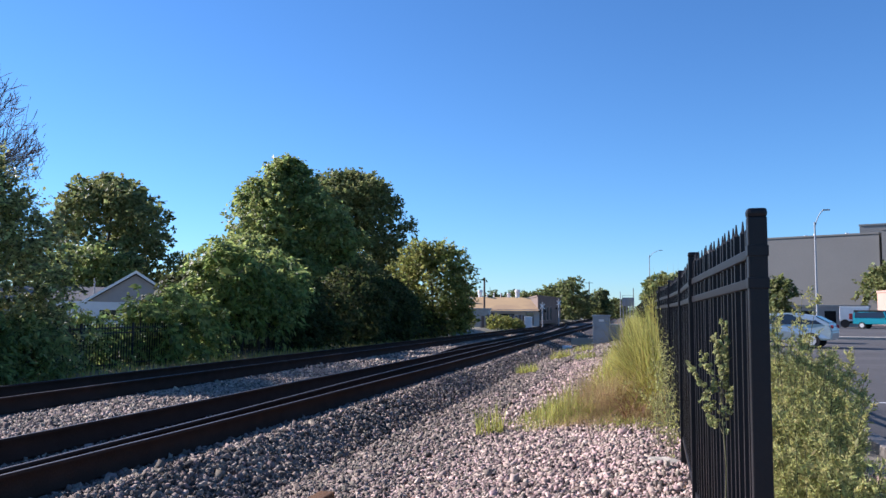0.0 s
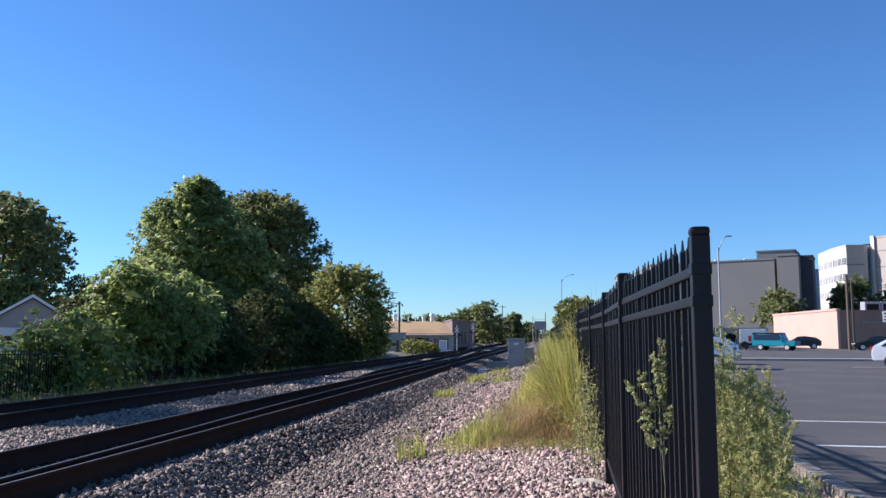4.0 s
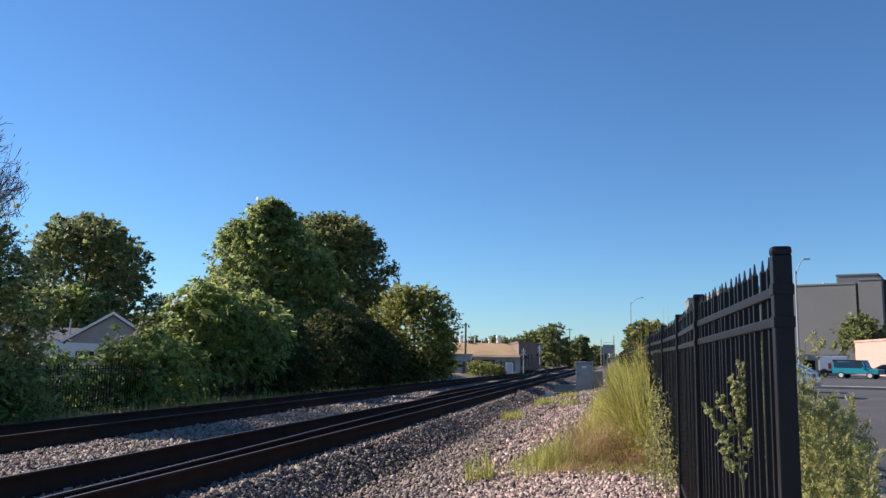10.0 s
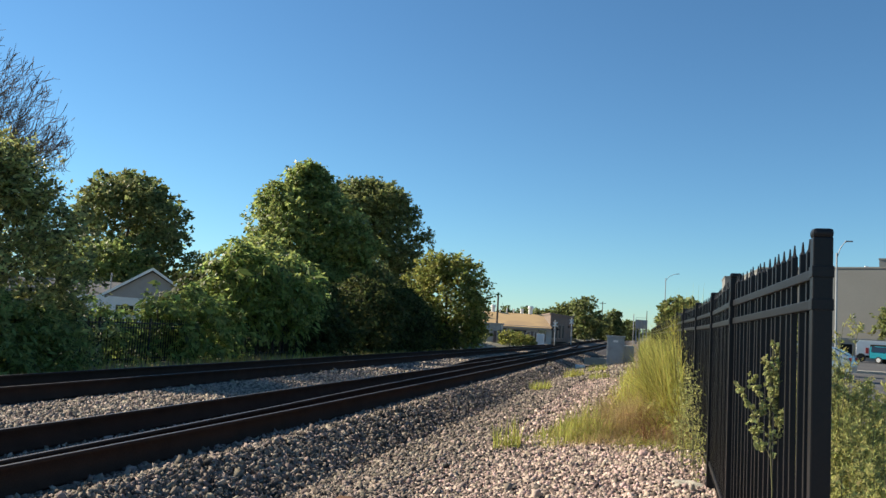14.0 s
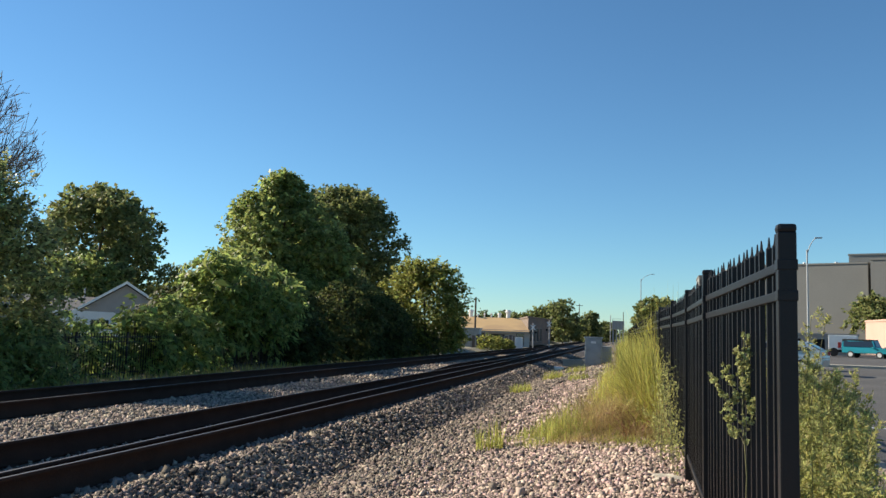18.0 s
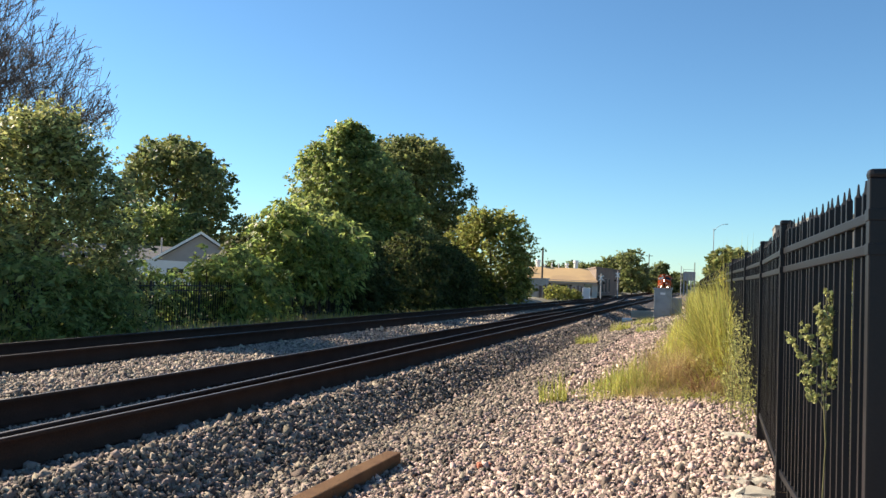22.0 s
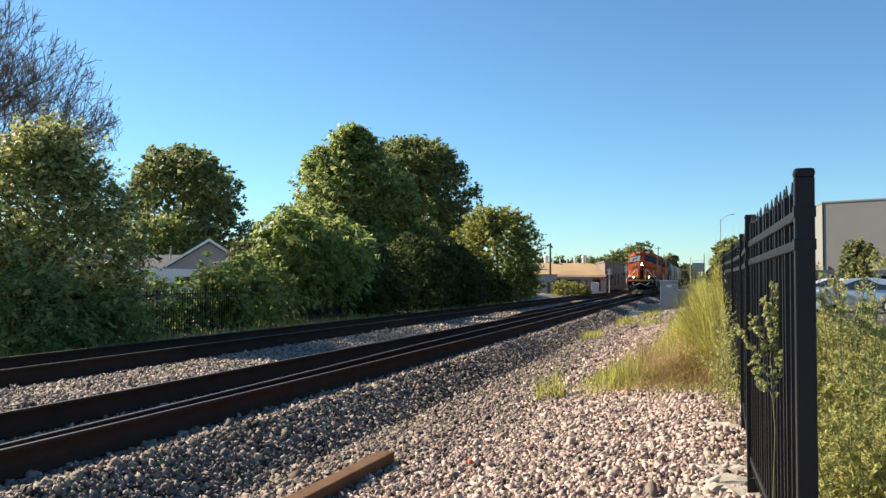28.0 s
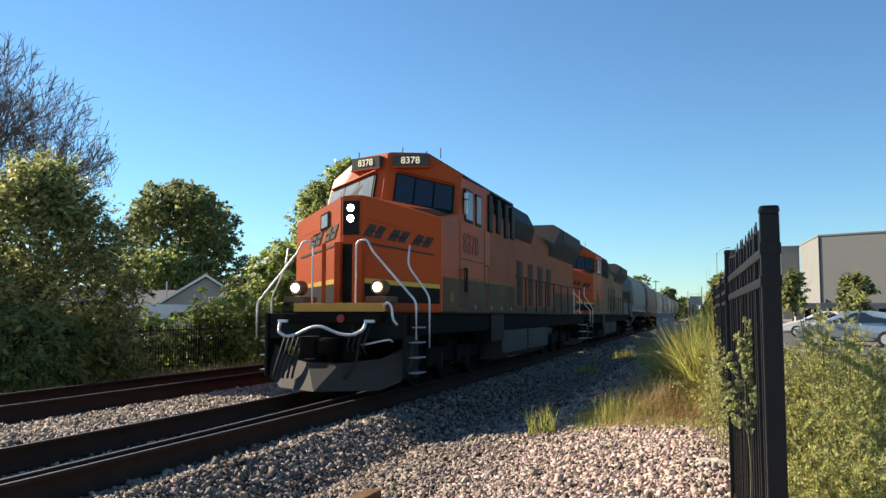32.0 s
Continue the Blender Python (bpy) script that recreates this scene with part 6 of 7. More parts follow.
def make_house():
    x, y, _ = polar(-36.3, 85)
    t = thing("house", "small grey house with a shingled gable roof", "house", (x, y, -0.5), radians(36.3))
    W, zp, ze = 4.5, 5.5, 2.55
    part("wall", extrude_y([(-W, 0), (W, 0), (W, ze), (0, zp - 0.1), (-W, ze)], 0, 9), M["siding"], t, "grey siding wall")
    for s in (-1, 1):
        q = [(0, zp), (s * (W + 0.6), ze - 0.32), (s * (W + 0.6), ze - 0.14), (0, zp + 0.2)]
        part("roof_slope", extrude_y(q, -0.45, 9.4), M["roof"], t, "grey shingles")
        part("bargeboard", extrude_y([(0, zp + 0.02), (s * (W + 0.6), ze - 0.30), (s * (W + 0.6), ze - 0.02), (0, zp + 0.3)], -0.62, -0.46), M["white"], t, "white bargeboard")
    for k in range(13):
        part("siding_board", boxes((-W + 0.1 + 0.0 * k, W - 0.1, -0.03, 0.02, 0.2 * k, 0.2 * k + 0.17)), M["siding"], t)
    for sx in (-2.6, 0.4, 2.6):
        w = part("window", boxes((sx - 0.6, sx + 0.6, -0.1, 0, 0.9, 2.2), bevel=0.02), M["white"], t)
        part("pane", boxes((sx - 0.5, sx + 0.5, -0.11, -0.04, 1.0, 2.1)), M["glass"], w)
    part("chimney_pipe", cyls(((-3.9, 3, 3.2), (-3.9, 3, 5.1), 0.08), seg=8), M["galv"], t)
    part("wing_wall", boxes((-17, -4.52, 2.0, 9, 0, 2.5)), M["siding"], t)
    part("wing_roof", extrude_x([(1.4, 2.45), (9.6, 2.45), (9.6, 2.6), (5.6, 4.25), (5.4, 4.25), (1.4, 2.6)], -17.5, -2.0), M["roof"], t, "long low shingled roof")
    c = thing("camper_trailer", "white camper trailer parked behind a hedge", "trailer", polar(-39.2, 52, -0.5), radians(38))
    part("body", extrude_y([(-3.2, 0.7), (3.2, 0.6), (3.3, 1.9), (2.9, 2.35), (-2.8, 2.45), (-3.3, 1.7)], 0, 2.2), M["white"], c, "white rounded body")
    for sx in (-1.6, 1.2):
        part("window", boxes((sx - 0.5, sx + 0.5, -0.03, 0.01, 1.35, 1.9), bevel=0.01), M["glass"], c)
    for sx in (-0.5, 0.5):
        part("wheel", cyls(((sx, 0.0, 0.36), (sx, 0.22, 0.36), 0.36), seg=16), M["rubber"], c)
    # black picket fence behind the hedge
    bm = boxes((-0.010, 0.010, -0.010, 0.010, 0.08, 1.42))
    low = bpy.data.meshes.new("low_picket")
    bm.to_mesh(low)
    bm.free()
    low.materials.append(M["fence"])
    for k in range(14):
        y0 = 9.5 + 2.44 * k
        f = thing("fence_panel", "low black steel picket fence behind a hedge", "fence", (-15.55 + bend(y0), y0, -0.42), 0, "hedge fence panels")
        part("post", boxes((-0.03, 0.03, -0.03, 0.03, -0.1, 1.45), bevel=0.004), M["fence"], f)
        for z in (0.2, 1.15, 1.3):
            part("rail", boxes((-0.018, 0.018, 0.03, 2.41, z - 0.018, z + 0.018)), M["fence"], f)
        for i in range(18):
            part_mesh("picket", low, f, loc=(0, 0.12 + 0.128 * i, 0))


make_house()


def make_car(at, rz, paint, label, kind="hatch"):
    t = thing("car", label, "car", at, rz, "parked cars")
    L, W = (4.3, 1.78)
    if kind == "suv":
        side = [(-2.15, 0.45), (2.15, 0.45), (2.2, 0.95), (1.0, 1.05), (0.75, 1.78), (-2.1, 1.80), (-2.18, 1.0)]
        glass = [(0.62, 1.72), (0.86, 1.10), (-2.0, 1.10), (-1.98, 1.72)]
    else:
        side = [(-2.1, 0.35), (2.15, 0.32), (2.2, 0.62), (1.95, 0.82), (1.1, 0.98), (0.3, 1.42), (-0.4, 1.49), (-1.4, 1.36), (-2.05, 1.02), (-2.15, 0.7)]
        glass = [(1.0, 0.97), (0.28, 1.36), (-0.4, 1.43), (-1.35, 1.30), (-1.75, 1.02)]
    bm = bmesh.new()
    a = [bm.verts.new((x, -W / 2 * (0.88 if z > 1.15 else 1), z)) for x, z in side]
    b = [bm.verts.new((x, W / 2 * (0.88 if z > 1.15 else 1), z)) for x, z in side]
    bm.faces.new(a)
    bm.faces.new(b[::-1])
    k = len(side)
    for i in range(k):
        bm.faces.new((a[i], b[i], b[(i + 1) % k], a[(i + 1) % k]))
    bmesh.ops.recalc_face_normals(bm, faces=bm.faces)
    bmesh.ops.bevel(bm, geom=list(bm.edges), offset=0.05, segments=2, affect="EDGES")
    body = part("body", bm, M[paint], t)
    if kind == "suv":
        part("soft_top", hull(both([(0.80, 0.70, 1.58), (0.80, 0.74, 1.83), (0.80, -2.13, 1.58), (0.80, -2.10, 1.84)])), M["black"], t, "black soft top").rotation_euler = (0, 0, -math.pi / 2)
        part("spare_wheel", cyls(((-2.36, 0, 1.05), (-2.18, 0, 1.05), 0.36), seg=20), M["rubber"], t)
    for s in (-1, 1):
        bm = bmesh.new()
        va = [bm.verts.new((x, s * (W / 2 * (0.88 if z > 1.15 else 1.0) + 0.008), z)) for x, z in glass]
        bm.faces.new(va if s < 0 else va[::-1])
        r = bmesh.ops.extrude_face_region(bm, geom=list(bm.faces))
        for v in [e for e in r["geom"] if isinstance(e, bmesh.types.BMVert)]:
            v.co.y -= s * 0.03
        part("side_window", bm, M["glass"], body)
        for x in (-1.32, 1.35):
            w = part("wheel", cyls(((x, s * (W / 2 - 0.2), 0.33), (x, s * (W / 2 + 0.015), 0.33), 0.33), seg=20), M["rubber"], t)
            part("rim", cyls(((x, s * (W / 2), 0.33), (x, s * (W / 2 + 0.025), 0.33), 0.21), seg=10), M["silver"], w)
        part("headlight", boxes((2.02, 2.17, s * 0.66 - 0.17, s * 0.66 + 0.17, 0.62, 0.76), bevel=0.03), M["silver"], body)
        part("tail_light", boxes((-2.17, -2.02, s * 0.74 - 0.08, s * 0.74 + 0.08, 0.84, 0.98), bevel=0.03), M["redlight"], body)
        part("mirror", boxes((0.75, 0.92, s * 0.98 - 0.08, s * 0.98 + 0.08, 0.98, 1.12), bevel=0.03), M[paint], body)
    fr = [(1.02, 0.99), (0.33, 1.40)] if kind != "suv" else [(0.99, 1.10), (0.78, 1.70)]
    (x0, z0), (x1, z1) = fr
    part("windscreen", slab(((x0, -0.72, z0), (x0, 0.72, z0), (x1, 0.64, z1), (x1, -0.64, z1)), 0.03, 0.97, 0.05, 0.95, 0.035, 0.05), M["glass"], body)
    rr = [(-2.0, 1.04), (-1.45, 1.34)] if kind != "suv" else [(-2.16, 1.15), (-2.12, 1.68)]
    (x0, z0), (x1, z1) = rr
    part("rear_window", slab(((x0, 0.7, z0), (x0, -0.7, z0), (x1, -0.62, z1), (x1, 0.62, z1)), 0.05, 0.95, 0.05, 0.95, 0.035, 0.05), M["glass"], body)
    return t


def make_cars():
    make_car((15.6, 38.3, 0), radians(-22), "carwhite", "white hatchback parked in a parking lot")
    make_car(polar(13.6, 90, 0), radians(-32), "teal", "teal off-road car with a black soft top", "suv")
    make_car(polar(15.1, 104, 0), radians(170), "carblack", "black saloon car parked beside a pink wall")
    make_car((5.35, 37.6, 0), radians(160), "carsilver", "pale silver hatchback parked against a fence")
    make_car((5.5, 50.0, 0), radians(160), "carwhite", "white car parked against a fence")
    make_car((6.1, 44.0, 0), radians(160), "carwhite", "white saloon parked against a fence")
    make_car((6.4, 57.0, 0), radians(176), "carred", "red car parked against a fence")
    make_car(polar(19.4, 96, 0), radians(170), "carblack", "dark car outside a brown shop")
    # wheeled box that stands in for a low white wall with red marks
    v = thing("box_trailer", "white wheeled box with red bars in place of a low white wall", "trailer", polar(12.2, 96, 0), radians(-12))
    part("box", boxes((-1.4, 1.4, -1.0, 1.0, 0.7, 2.25), bevel=0.04), M["white"], v)
    for k in range(2):
        part("painted_bar", boxes((-0.5 + 0.9 * k, -0.2 + 0.9 * k, -1.02, -0.99, 0.9, 1.5)), M["carred"], v)
    for s in (-0.9, 0.9):
        part("wheel", cyls(((s, -1.1, 0.45), (s, -0.8, 0.45), 0.45), seg=16), M["rubber"], v)



# ---- the train: two locomotives and covered hoppers, heading towards -y ----
def slab(quad, u0, u1, v0, v1, proud=0.012, thick=0.03, bm=None):
    """A thin panel lying on the quad a, b, c, d (a-b below, d-c above), over the given share of it."""
    bm = bm or bmesh.new()
    a, b, c, d = (Vector(p) for p in quad)
    nrm = (b - a).cross(d - a).normalized()
    at = lambda u, v: (a.lerp(b, u)).lerp(d.lerp(c, u), v)
    fr = [at(u0, v0), at(u1, v0), at(u1, v1), at(u0, v1)]
    f = [bm.verts.new(p + nrm * proud) for p in fr]
    k = [bm.verts.new(p + nrm * (proud - thick)) for p in fr]
    bm.faces.new(f)
    bm.faces.new(k[::-1])
    for i in range(4):
        bm.faces.new((f[i], k[i], k[(i + 1) % 4], f[(i + 1) % 4]))
    return bm


def hull(points):
    bm = bmesh.new()
    for p in points:
        bm.verts.new(p)
    r = bmesh.ops.convex_hull(bm, input=bm.verts)
    junk = [e for e in r["geom_interior"] if isinstance(e, bmesh.types.BMVert)]
    if junk:
        bmesh.ops.delete(bm, geom=junk, context="VERTS")
    bmesh.ops.dissolve_limit(bm, angle_limit=0.02, verts=bm.verts, edges=bm.edges)
    bmesh.ops.bevel(bm, geom=list(bm.edges), offset=0.02, segments=2, affect="EDGES")
    return bm


def both(points):
    return [(s * x, y, z) for x, y, z in points for s in (-1, 1)]


def make_truck(parent, y, axles, spacing, r, wide=0.98, name="truck"):
    half = spacing * (axles - 1) / 2
    t = part(name, boxes((-wide - 0.09, -wide + 0.09, y - half - 0.55, y + half + 0.55, 0.42, 0.72), (wide - 0.09, wide + 0.09, y - half - 0.55, y + half + 0.55, 0.42, 0.72),
                         (-wide, wide, y - 0.3, y + 0.3, 0.35, 0.8), bevel=0.03), M["grime"], parent, "grimy cast truck frame")
    for k in range(axles):
        ya = y - half + k * spacing
        for s in (-1, 1):
            bm = cyls(((s * 0.70, ya, r), (s * 0.83, ya, r), r), ((s * 0.66, ya, r), (s * 0.70, ya, r), r + 0.025), seg=28)
            part("wheel", bm, M["grime"], t, "steel wheel")
            part("axle_box", boxes((s * (wide + 0.0) - 0.12, s * (wide + 0.0) + 0.17 * 1, ya - 0.17, ya + 0.17, r - 0.17, r + 0.2), bevel=0.03), M["grime"], t)
        part("axle", cyls(((-0.7, ya, r), (0.7, ya, r), 0.08)), M["grime"], t)
        for s in (-1, 1):
            if k < axles - 1:
                ym = ya + spacing / 2
                part("spring", cyls(((s * wide, ym, 0.3), (s * wide, ym, 0.62), 0.11), seg=10), M["black"], t)
    return t


def lettering(text, size, m, parent, matrix, name="number"):
    cu = bpy.data.curves.new(name, "FONT")
    cu.body, cu.size, cu.extrude, cu.align_x, cu.align_y = text, size, 0.004, "CENTER", "CENTER"
    cu.offset = 0.002
    cu.materials.append(m)
    ob = new(name, cu)
    ob.parent = parent
    ob.matrix_basis = matrix
    return ob


def frame_on(quad, u, v, proud):
    a, b, c, d = (Vector(p) for p in quad)
    o = (a.lerp(b, u)).lerp(d.lerp(c, u), v)
    x = (b - a).normalized()
    z = (b - a).cross(d - a).normalized()
    y = z.cross(x)
    return Matrix.Translation(o + z * proud) @ Matrix((x, y, z)).transposed().to_4x4()


def make_locomotive():
    t = thing("locomotive", "orange and black diesel freight locomotive with lit headlights", "locomotive", group="locomotives of the train")
    ND, NT, W = 1.42, 3.22, 1.52
    # frame, platform and fuel tank
    part("underframe", boxes((-1.42, 1.42, 0.55, 22.0, 1.02, 1.40), bevel=0.02), M["grime"], t, "black underframe")
    part("walkway", boxes((-1.5, 1.5, 2.0, 21.6, 1.402, 1.45), bevel=0.01), M["black"], t)
    plat = part("front_platform", boxes((-1.02, 0.62, 0.42, 1.9, 1.40, 1.47), bevel=0.01), M["black"], t)
    part("platform_edge", boxes((-0.74, 1.0, 0.36, 0.42, 1.43, 1.58), bevel=0.008), M["sillyellow"], plat, "orange-yellow platform edge")
    part("fuel_tank", extrude_y([(-1.38, 0.42), (-1.2, 0.26), (1.2, 0.26), (1.38, 0.42), (1.38, 1.0), (-1.38, 1.0)], 7.3, 13.6), M["tank"], t, "grey fuel tank")
    for s in (-1, 1):
        part("tank_strap", boxes((s * 1.385 - 0.012, s * 1.385 + 0.012, 10.4, 10.5, 0.42, 1.0)), M["black"], t)
        part("air_reservoir", cyls(((s * 1.05, 13.9, 0.85), (s * 1.05, 15.3, 0.85), 0.17), seg=16), M["tank"], t)
    make_truck(t, 4.3, 3, 1.95, 0.53)
    make_truck(t, 17.7, 3, 1.95, 0.53)
    # plow
    bm = bmesh.new()
    prof = [(-1.36, 0.88, 0.60), (-1.38, 0.50, 0.46), (-1.25, 0.24, 0.38), (-0.95, 0.10, 0.30), (0.0, 0.10, 0.28), (0.95, 0.10, 0.30), (1.25, 0.24, 0.38), (1.38, 0.50, 0.46), (1.36, 0.88, 0.60), (0.9, 0.62, 0.50), (0.3, 0.55, 0.46), (-0.3, 0.55, 0.46), (-0.9, 0.62, 0.50)]
    fr = [bm.verts.new((x, y - 0.8 * (1 - abs(x) / 1.38) + 0.25, z)) for x, z, y in prof]
    bk = [bm.verts.new((x, y + 0.12, z)) for x, z, y in prof]
    bm.faces.new(fr)
    bm.faces.new(bk[::-1])
    for k in range(len(prof)):
        bm.faces.new((fr[k], bk[k], bk[(k + 1) % len(prof)], fr[(k + 1) % len(prof)]))
    bmesh.ops.recalc_face_normals(bm, faces=bm.faces)
    bmesh.ops.triangulate(bm, faces=[f for f in bm.faces if len(f.verts) > 4])
    part("plow", bm, M["plow"], t, "dark scuffed steel snow plow")
    part("pilot_plate", boxes((-1.35, 1.35, 0.50, 0.58, 0.95, 1.40), bevel=0.01), M["black"], t)
    cp = part("coupler", boxes((-0.16, 0.16, -0.30, 0.6, 0.72, 0.98), (-0.21, 0.05, -0.42, -0.08, 0.68, 1.02), (0.1, 0.2, -0.38, -0.1, 0.74, 0.96), bevel=0.03), M["grime"], t, "cast steel coupler")
    part("cut_lever", tube([(-0.85, 0.10, 1.24), (-0.88, 0.08, 1.08), (-0.74, 0.06, 1.0), (-0.55, 0.05, 1.02), (-0.2, 0.0, 1.17), (0.0, 0.0, 1.18), (0.3, 0.03, 1.05), (0.55, 0.06, 1.03), (0.72, 0.1, 1.12), (0.76, 0.12, 1.24)], 0.026), M["silver"], t, "bent silver uncoupling lever")
    for k in range(5):
        x = -0.86 + 0.09 * k
        part("air_hose", tube([(x, 0.3, 1.0), (x + 0.02, 0.12, 0.75), (x - 0.06, 0.08, 0.45), (x - 0.12, 0.12, 0.28)], 0.022), M["rubber"], t)
    part("air_hose", tube([(0.55, 0.3, 0.95), (0.6, 0.12, 0.6), (0.4, 0.05, 0.3)], 0.022), M["rubber"], t)
    part("grab_iron", tube([(0.60, 0.40, 0.82), (0.62, 0.3, 0.86), (1.12, 0.3, 0.96), (1.14, 0.40, 0.92)], 0.018), M["silver"], t)
    part("anti_climber", boxes((-0.95, 0.95, 0.30, 0.52, 1.24, 1.40), bevel=0.02), M["grime"], t)
    for hb in ((-0.55, -0.28, 0.2, 0.5, 0.62, 0.98), (0.28, 0.5, 0.25, 0.5, 0.58, 0.9)):
        part("hose_box", boxes(hb, bevel=0.02), M["grime"], t)
    part("signal_lamp", cyls(((0.22, 0.26, 1.31), (0.22, 0.32, 1.31), 0.07), seg=16), M["redpaint"], t, "unlit red lamp")
    part("coil_hook", tube([(0.98, 0.36, 1.52), (1.06, 0.34, 1.6), (1.14, 0.34, 1.52), (1.16, 0.34, 1.3), (1.24, 0.36, 1.2)], 0.022), M["silver"], t)
    for sx in (-0.82, 0.82):
        part("grab_plate", boxes((sx - 0.09, sx + 0.09, 0.1, 0.16, 1.24, 1.29), bevel=0.01), M["silver"], t)
    # steps at the corners
    for s in (-1, 1):
        st = part("step_well", boxes((s * 1.33 - 0.03, s * 1.33 + 0.03, 0.45, 1.1, 0.28, 1.40), bevel=0.01), M["black"], t)
        for z in (0.38, 0.64, 0.90, 1.16):
            part("step_tread", boxes((s * 1.43 - 0.11, s * 1.43 + 0.11, 0.60, 0.98, z - 0.012, z + 0.012)), M["galv"], st)
        part("handrail", tube([(s * 0.42, 0.45, 1.45), (s * 0.42, 0.45, 2.66), (s * 0.62, 0.45, 2.70), (s * 0.72, 0.45, 2.5), (s * 1.40, 0.47, 1.75), (s * 1.54, 0.47, 1.60), (s * 1.54, 0.47, 0.95)], 0.019), M["silver"], t, "silver handrail")
        part("handrail", tube([(s * 1.22, 1.0, 2.62), (s * 1.22, 0.9, 2.25), (s * 1.58, 1.05, 1.7), (s * 1.58, 1.05, 0.8)], 0.018), M["silver"], t, "silver handrail")
        part("marker_post", boxes((s * 0.30 - 0.03, s * 0.30 + 0.03, 0.62, 0.68, 1.45, 2.66), bevel=0.006), M["orange"], t)
    # the wedge-shaped nose
    bm = bmesh.new()
    lo = [(-W, 1.86), (-0.2, 1.15), (0.2, 1.15), (W, 1.86)]
    zt = [3.20, 3.60, 3.60, 3.20]
    b0 = [bm.verts.new((x, y, ND)) for x, y in lo]
    t0 = [bm.verts.new((x, y, z)) for (x, y), z in zip(lo, zt)]
    br = [bm.verts.new((-W, 3.05, ND)), bm.verts.new((W, 3.05, ND))]
    tr_ = [bm.verts.new((-W, 3.05, 3.42)), bm.verts.new((-0.2, 2.75, 3.66)), bm.verts.new((0.2, 2.75, 3.66)), bm.verts.new((W, 3.05, 3.42))]
    for k in range(3):
        bm.faces.new((b0[k], b0[k + 1], t0[k + 1], t0[k]))
        bm.faces.new((t0[k], t0[k + 1], tr_[k + 1], tr_[k]))
    bm.faces.new((br[0], b0[0], t0[0], tr_[0]))
    bm.faces.new((b0[3], br[1], tr_[3], t0[3]))
    bm.faces.new((b0[0], br[0], br[1], b0[3], b0[2], b0[1]))
    bm.faces.new((br[1], br[0], tr_[0], tr_[1], tr_[2], tr_[3]))
    bmesh.ops.recalc_face_normals(bm, faces=bm.faces)
    bmesh.ops.bevel(bm, geom=list(bm.edges), offset=0.025, segments=2, affect="EDGES")
    nose = part("nose", bm, M["orange"], t, "orange wedge-shaped nose")
    QR = ((0.2, 1.15, ND), (W, 1.86, ND), (W, 1.86, 3.20), (0.2, 1.15, 3.60))
    QL = ((-W, 1.86, ND), (-0.2, 1.15, ND), (-0.2, 1.15, 3.60), (-W, 1.86, 3.20))
    QC = ((-0.2, 1.15, ND), (0.2, 1.15, ND), (0.2, 1.15, 3.60), (-0.2, 1.15, 3.60))
    part("headlight_housing", slab(QC, 0.12, 0.92, 0.66, 0.95, 0.03, 0.05), M["black"], nose)
    for z in (3.16, 3.355):
        part("headlight_rim", cyls(((0.01, 1.10, z), (0.01, 1.16, z), 0.088), seg=20), M["grime"], nose)
        part("headlight", cyls(((0.01, 1.085, z), (0.01, 1.12, z), 0.066), seg=20), M["lamp"], nose, "lit round headlight")
    part("nose_door_recess", slab(QC, 0.1, 0.9, 0.02, 0.58, 0.012, 0.02), M["black"], nose)
    part("nose_post", boxes((-0.28, -0.16, 1.02, 1.16, 1.45, 2.72), bevel=0.01), M["orange"], nose)
    part("nose_post", boxes((0.16, 0.28, 1.02, 1.16, 1.45, 2.72), bevel=0.01), M["orange"], nose)
    part("nose_window", slab(QL, 0.57, 0.75, 0.775, 0.925, 0.02, 0.03), M["grime"], nose)
    part("nose_window_pane", slab(QL, 0.595, 0.725, 0.792, 0.908, 0.026, 0.02), M["glareglass"], nose)
    for q, s in ((QL, 0), (QR, 1)):
        part("nose_stripe", slab(q, 0.01, 0.99, 0.25, 0.292, 0.008, 0.02), M["yellow"], nose)
        part("nose_band", slab(q, 0.01, 0.99, 0.09, 0.249, 0.006, 0.02), M["black"], nose)
        # dark emblem shapes
        part("emblem_bar", slab(q, 0.06 if s else 0.12, 0.92 if s else 0.98, 0.585, 0.605, 0.01, 0.02), M["emblem"], nose)
        a, b, c, d = (Vector(p) for p in q)
        nn = (b - a).cross(d - a).normalized() * 0.011
        pt = lambda u_, v_: (a.lerp(b, u_)).lerp(d.lerp(c, u_), v_) + nn
        strokes = []
        for u in ((0.02, 0.32, 0.62) if s else (0.32, 0.64)):
            # slanted strokes and a bar stand for each worn emblem mark
            strokes += [((u, 0.655), (u + 0.11, 0.655), (u + 0.18, 0.77), (u + 0.09, 0.77)), ((u + 0.13, 0.655), (u + 0.22, 0.655), (u + 0.30, 0.77), (u + 0.21, 0.77)), ((u + 0.04, 0.70), (u + 0.24, 0.70), (u + 0.25, 0.715), (u + 0.05, 0.715))]
        for st_ in strokes:
            bm = bmesh.new()
            vs = [bm.verts.new(pt(*p)) for p in st_]
            ws = [bm.verts.new(v.co - nn * 1.6) for v in vs]
            bm.faces.new(vs)
            for i in range(4):
                bm.faces.new((vs[i], ws[i], ws[(i + 1) % 4], vs[(i + 1) % 4]))
            part("emblem_stroke", bm, M["emblem"], nose)
        part("grab_iron", slab(q, 0.25, 0.5, 0.80, 0.806, 0.05, 0.012), M["orange"], nose)
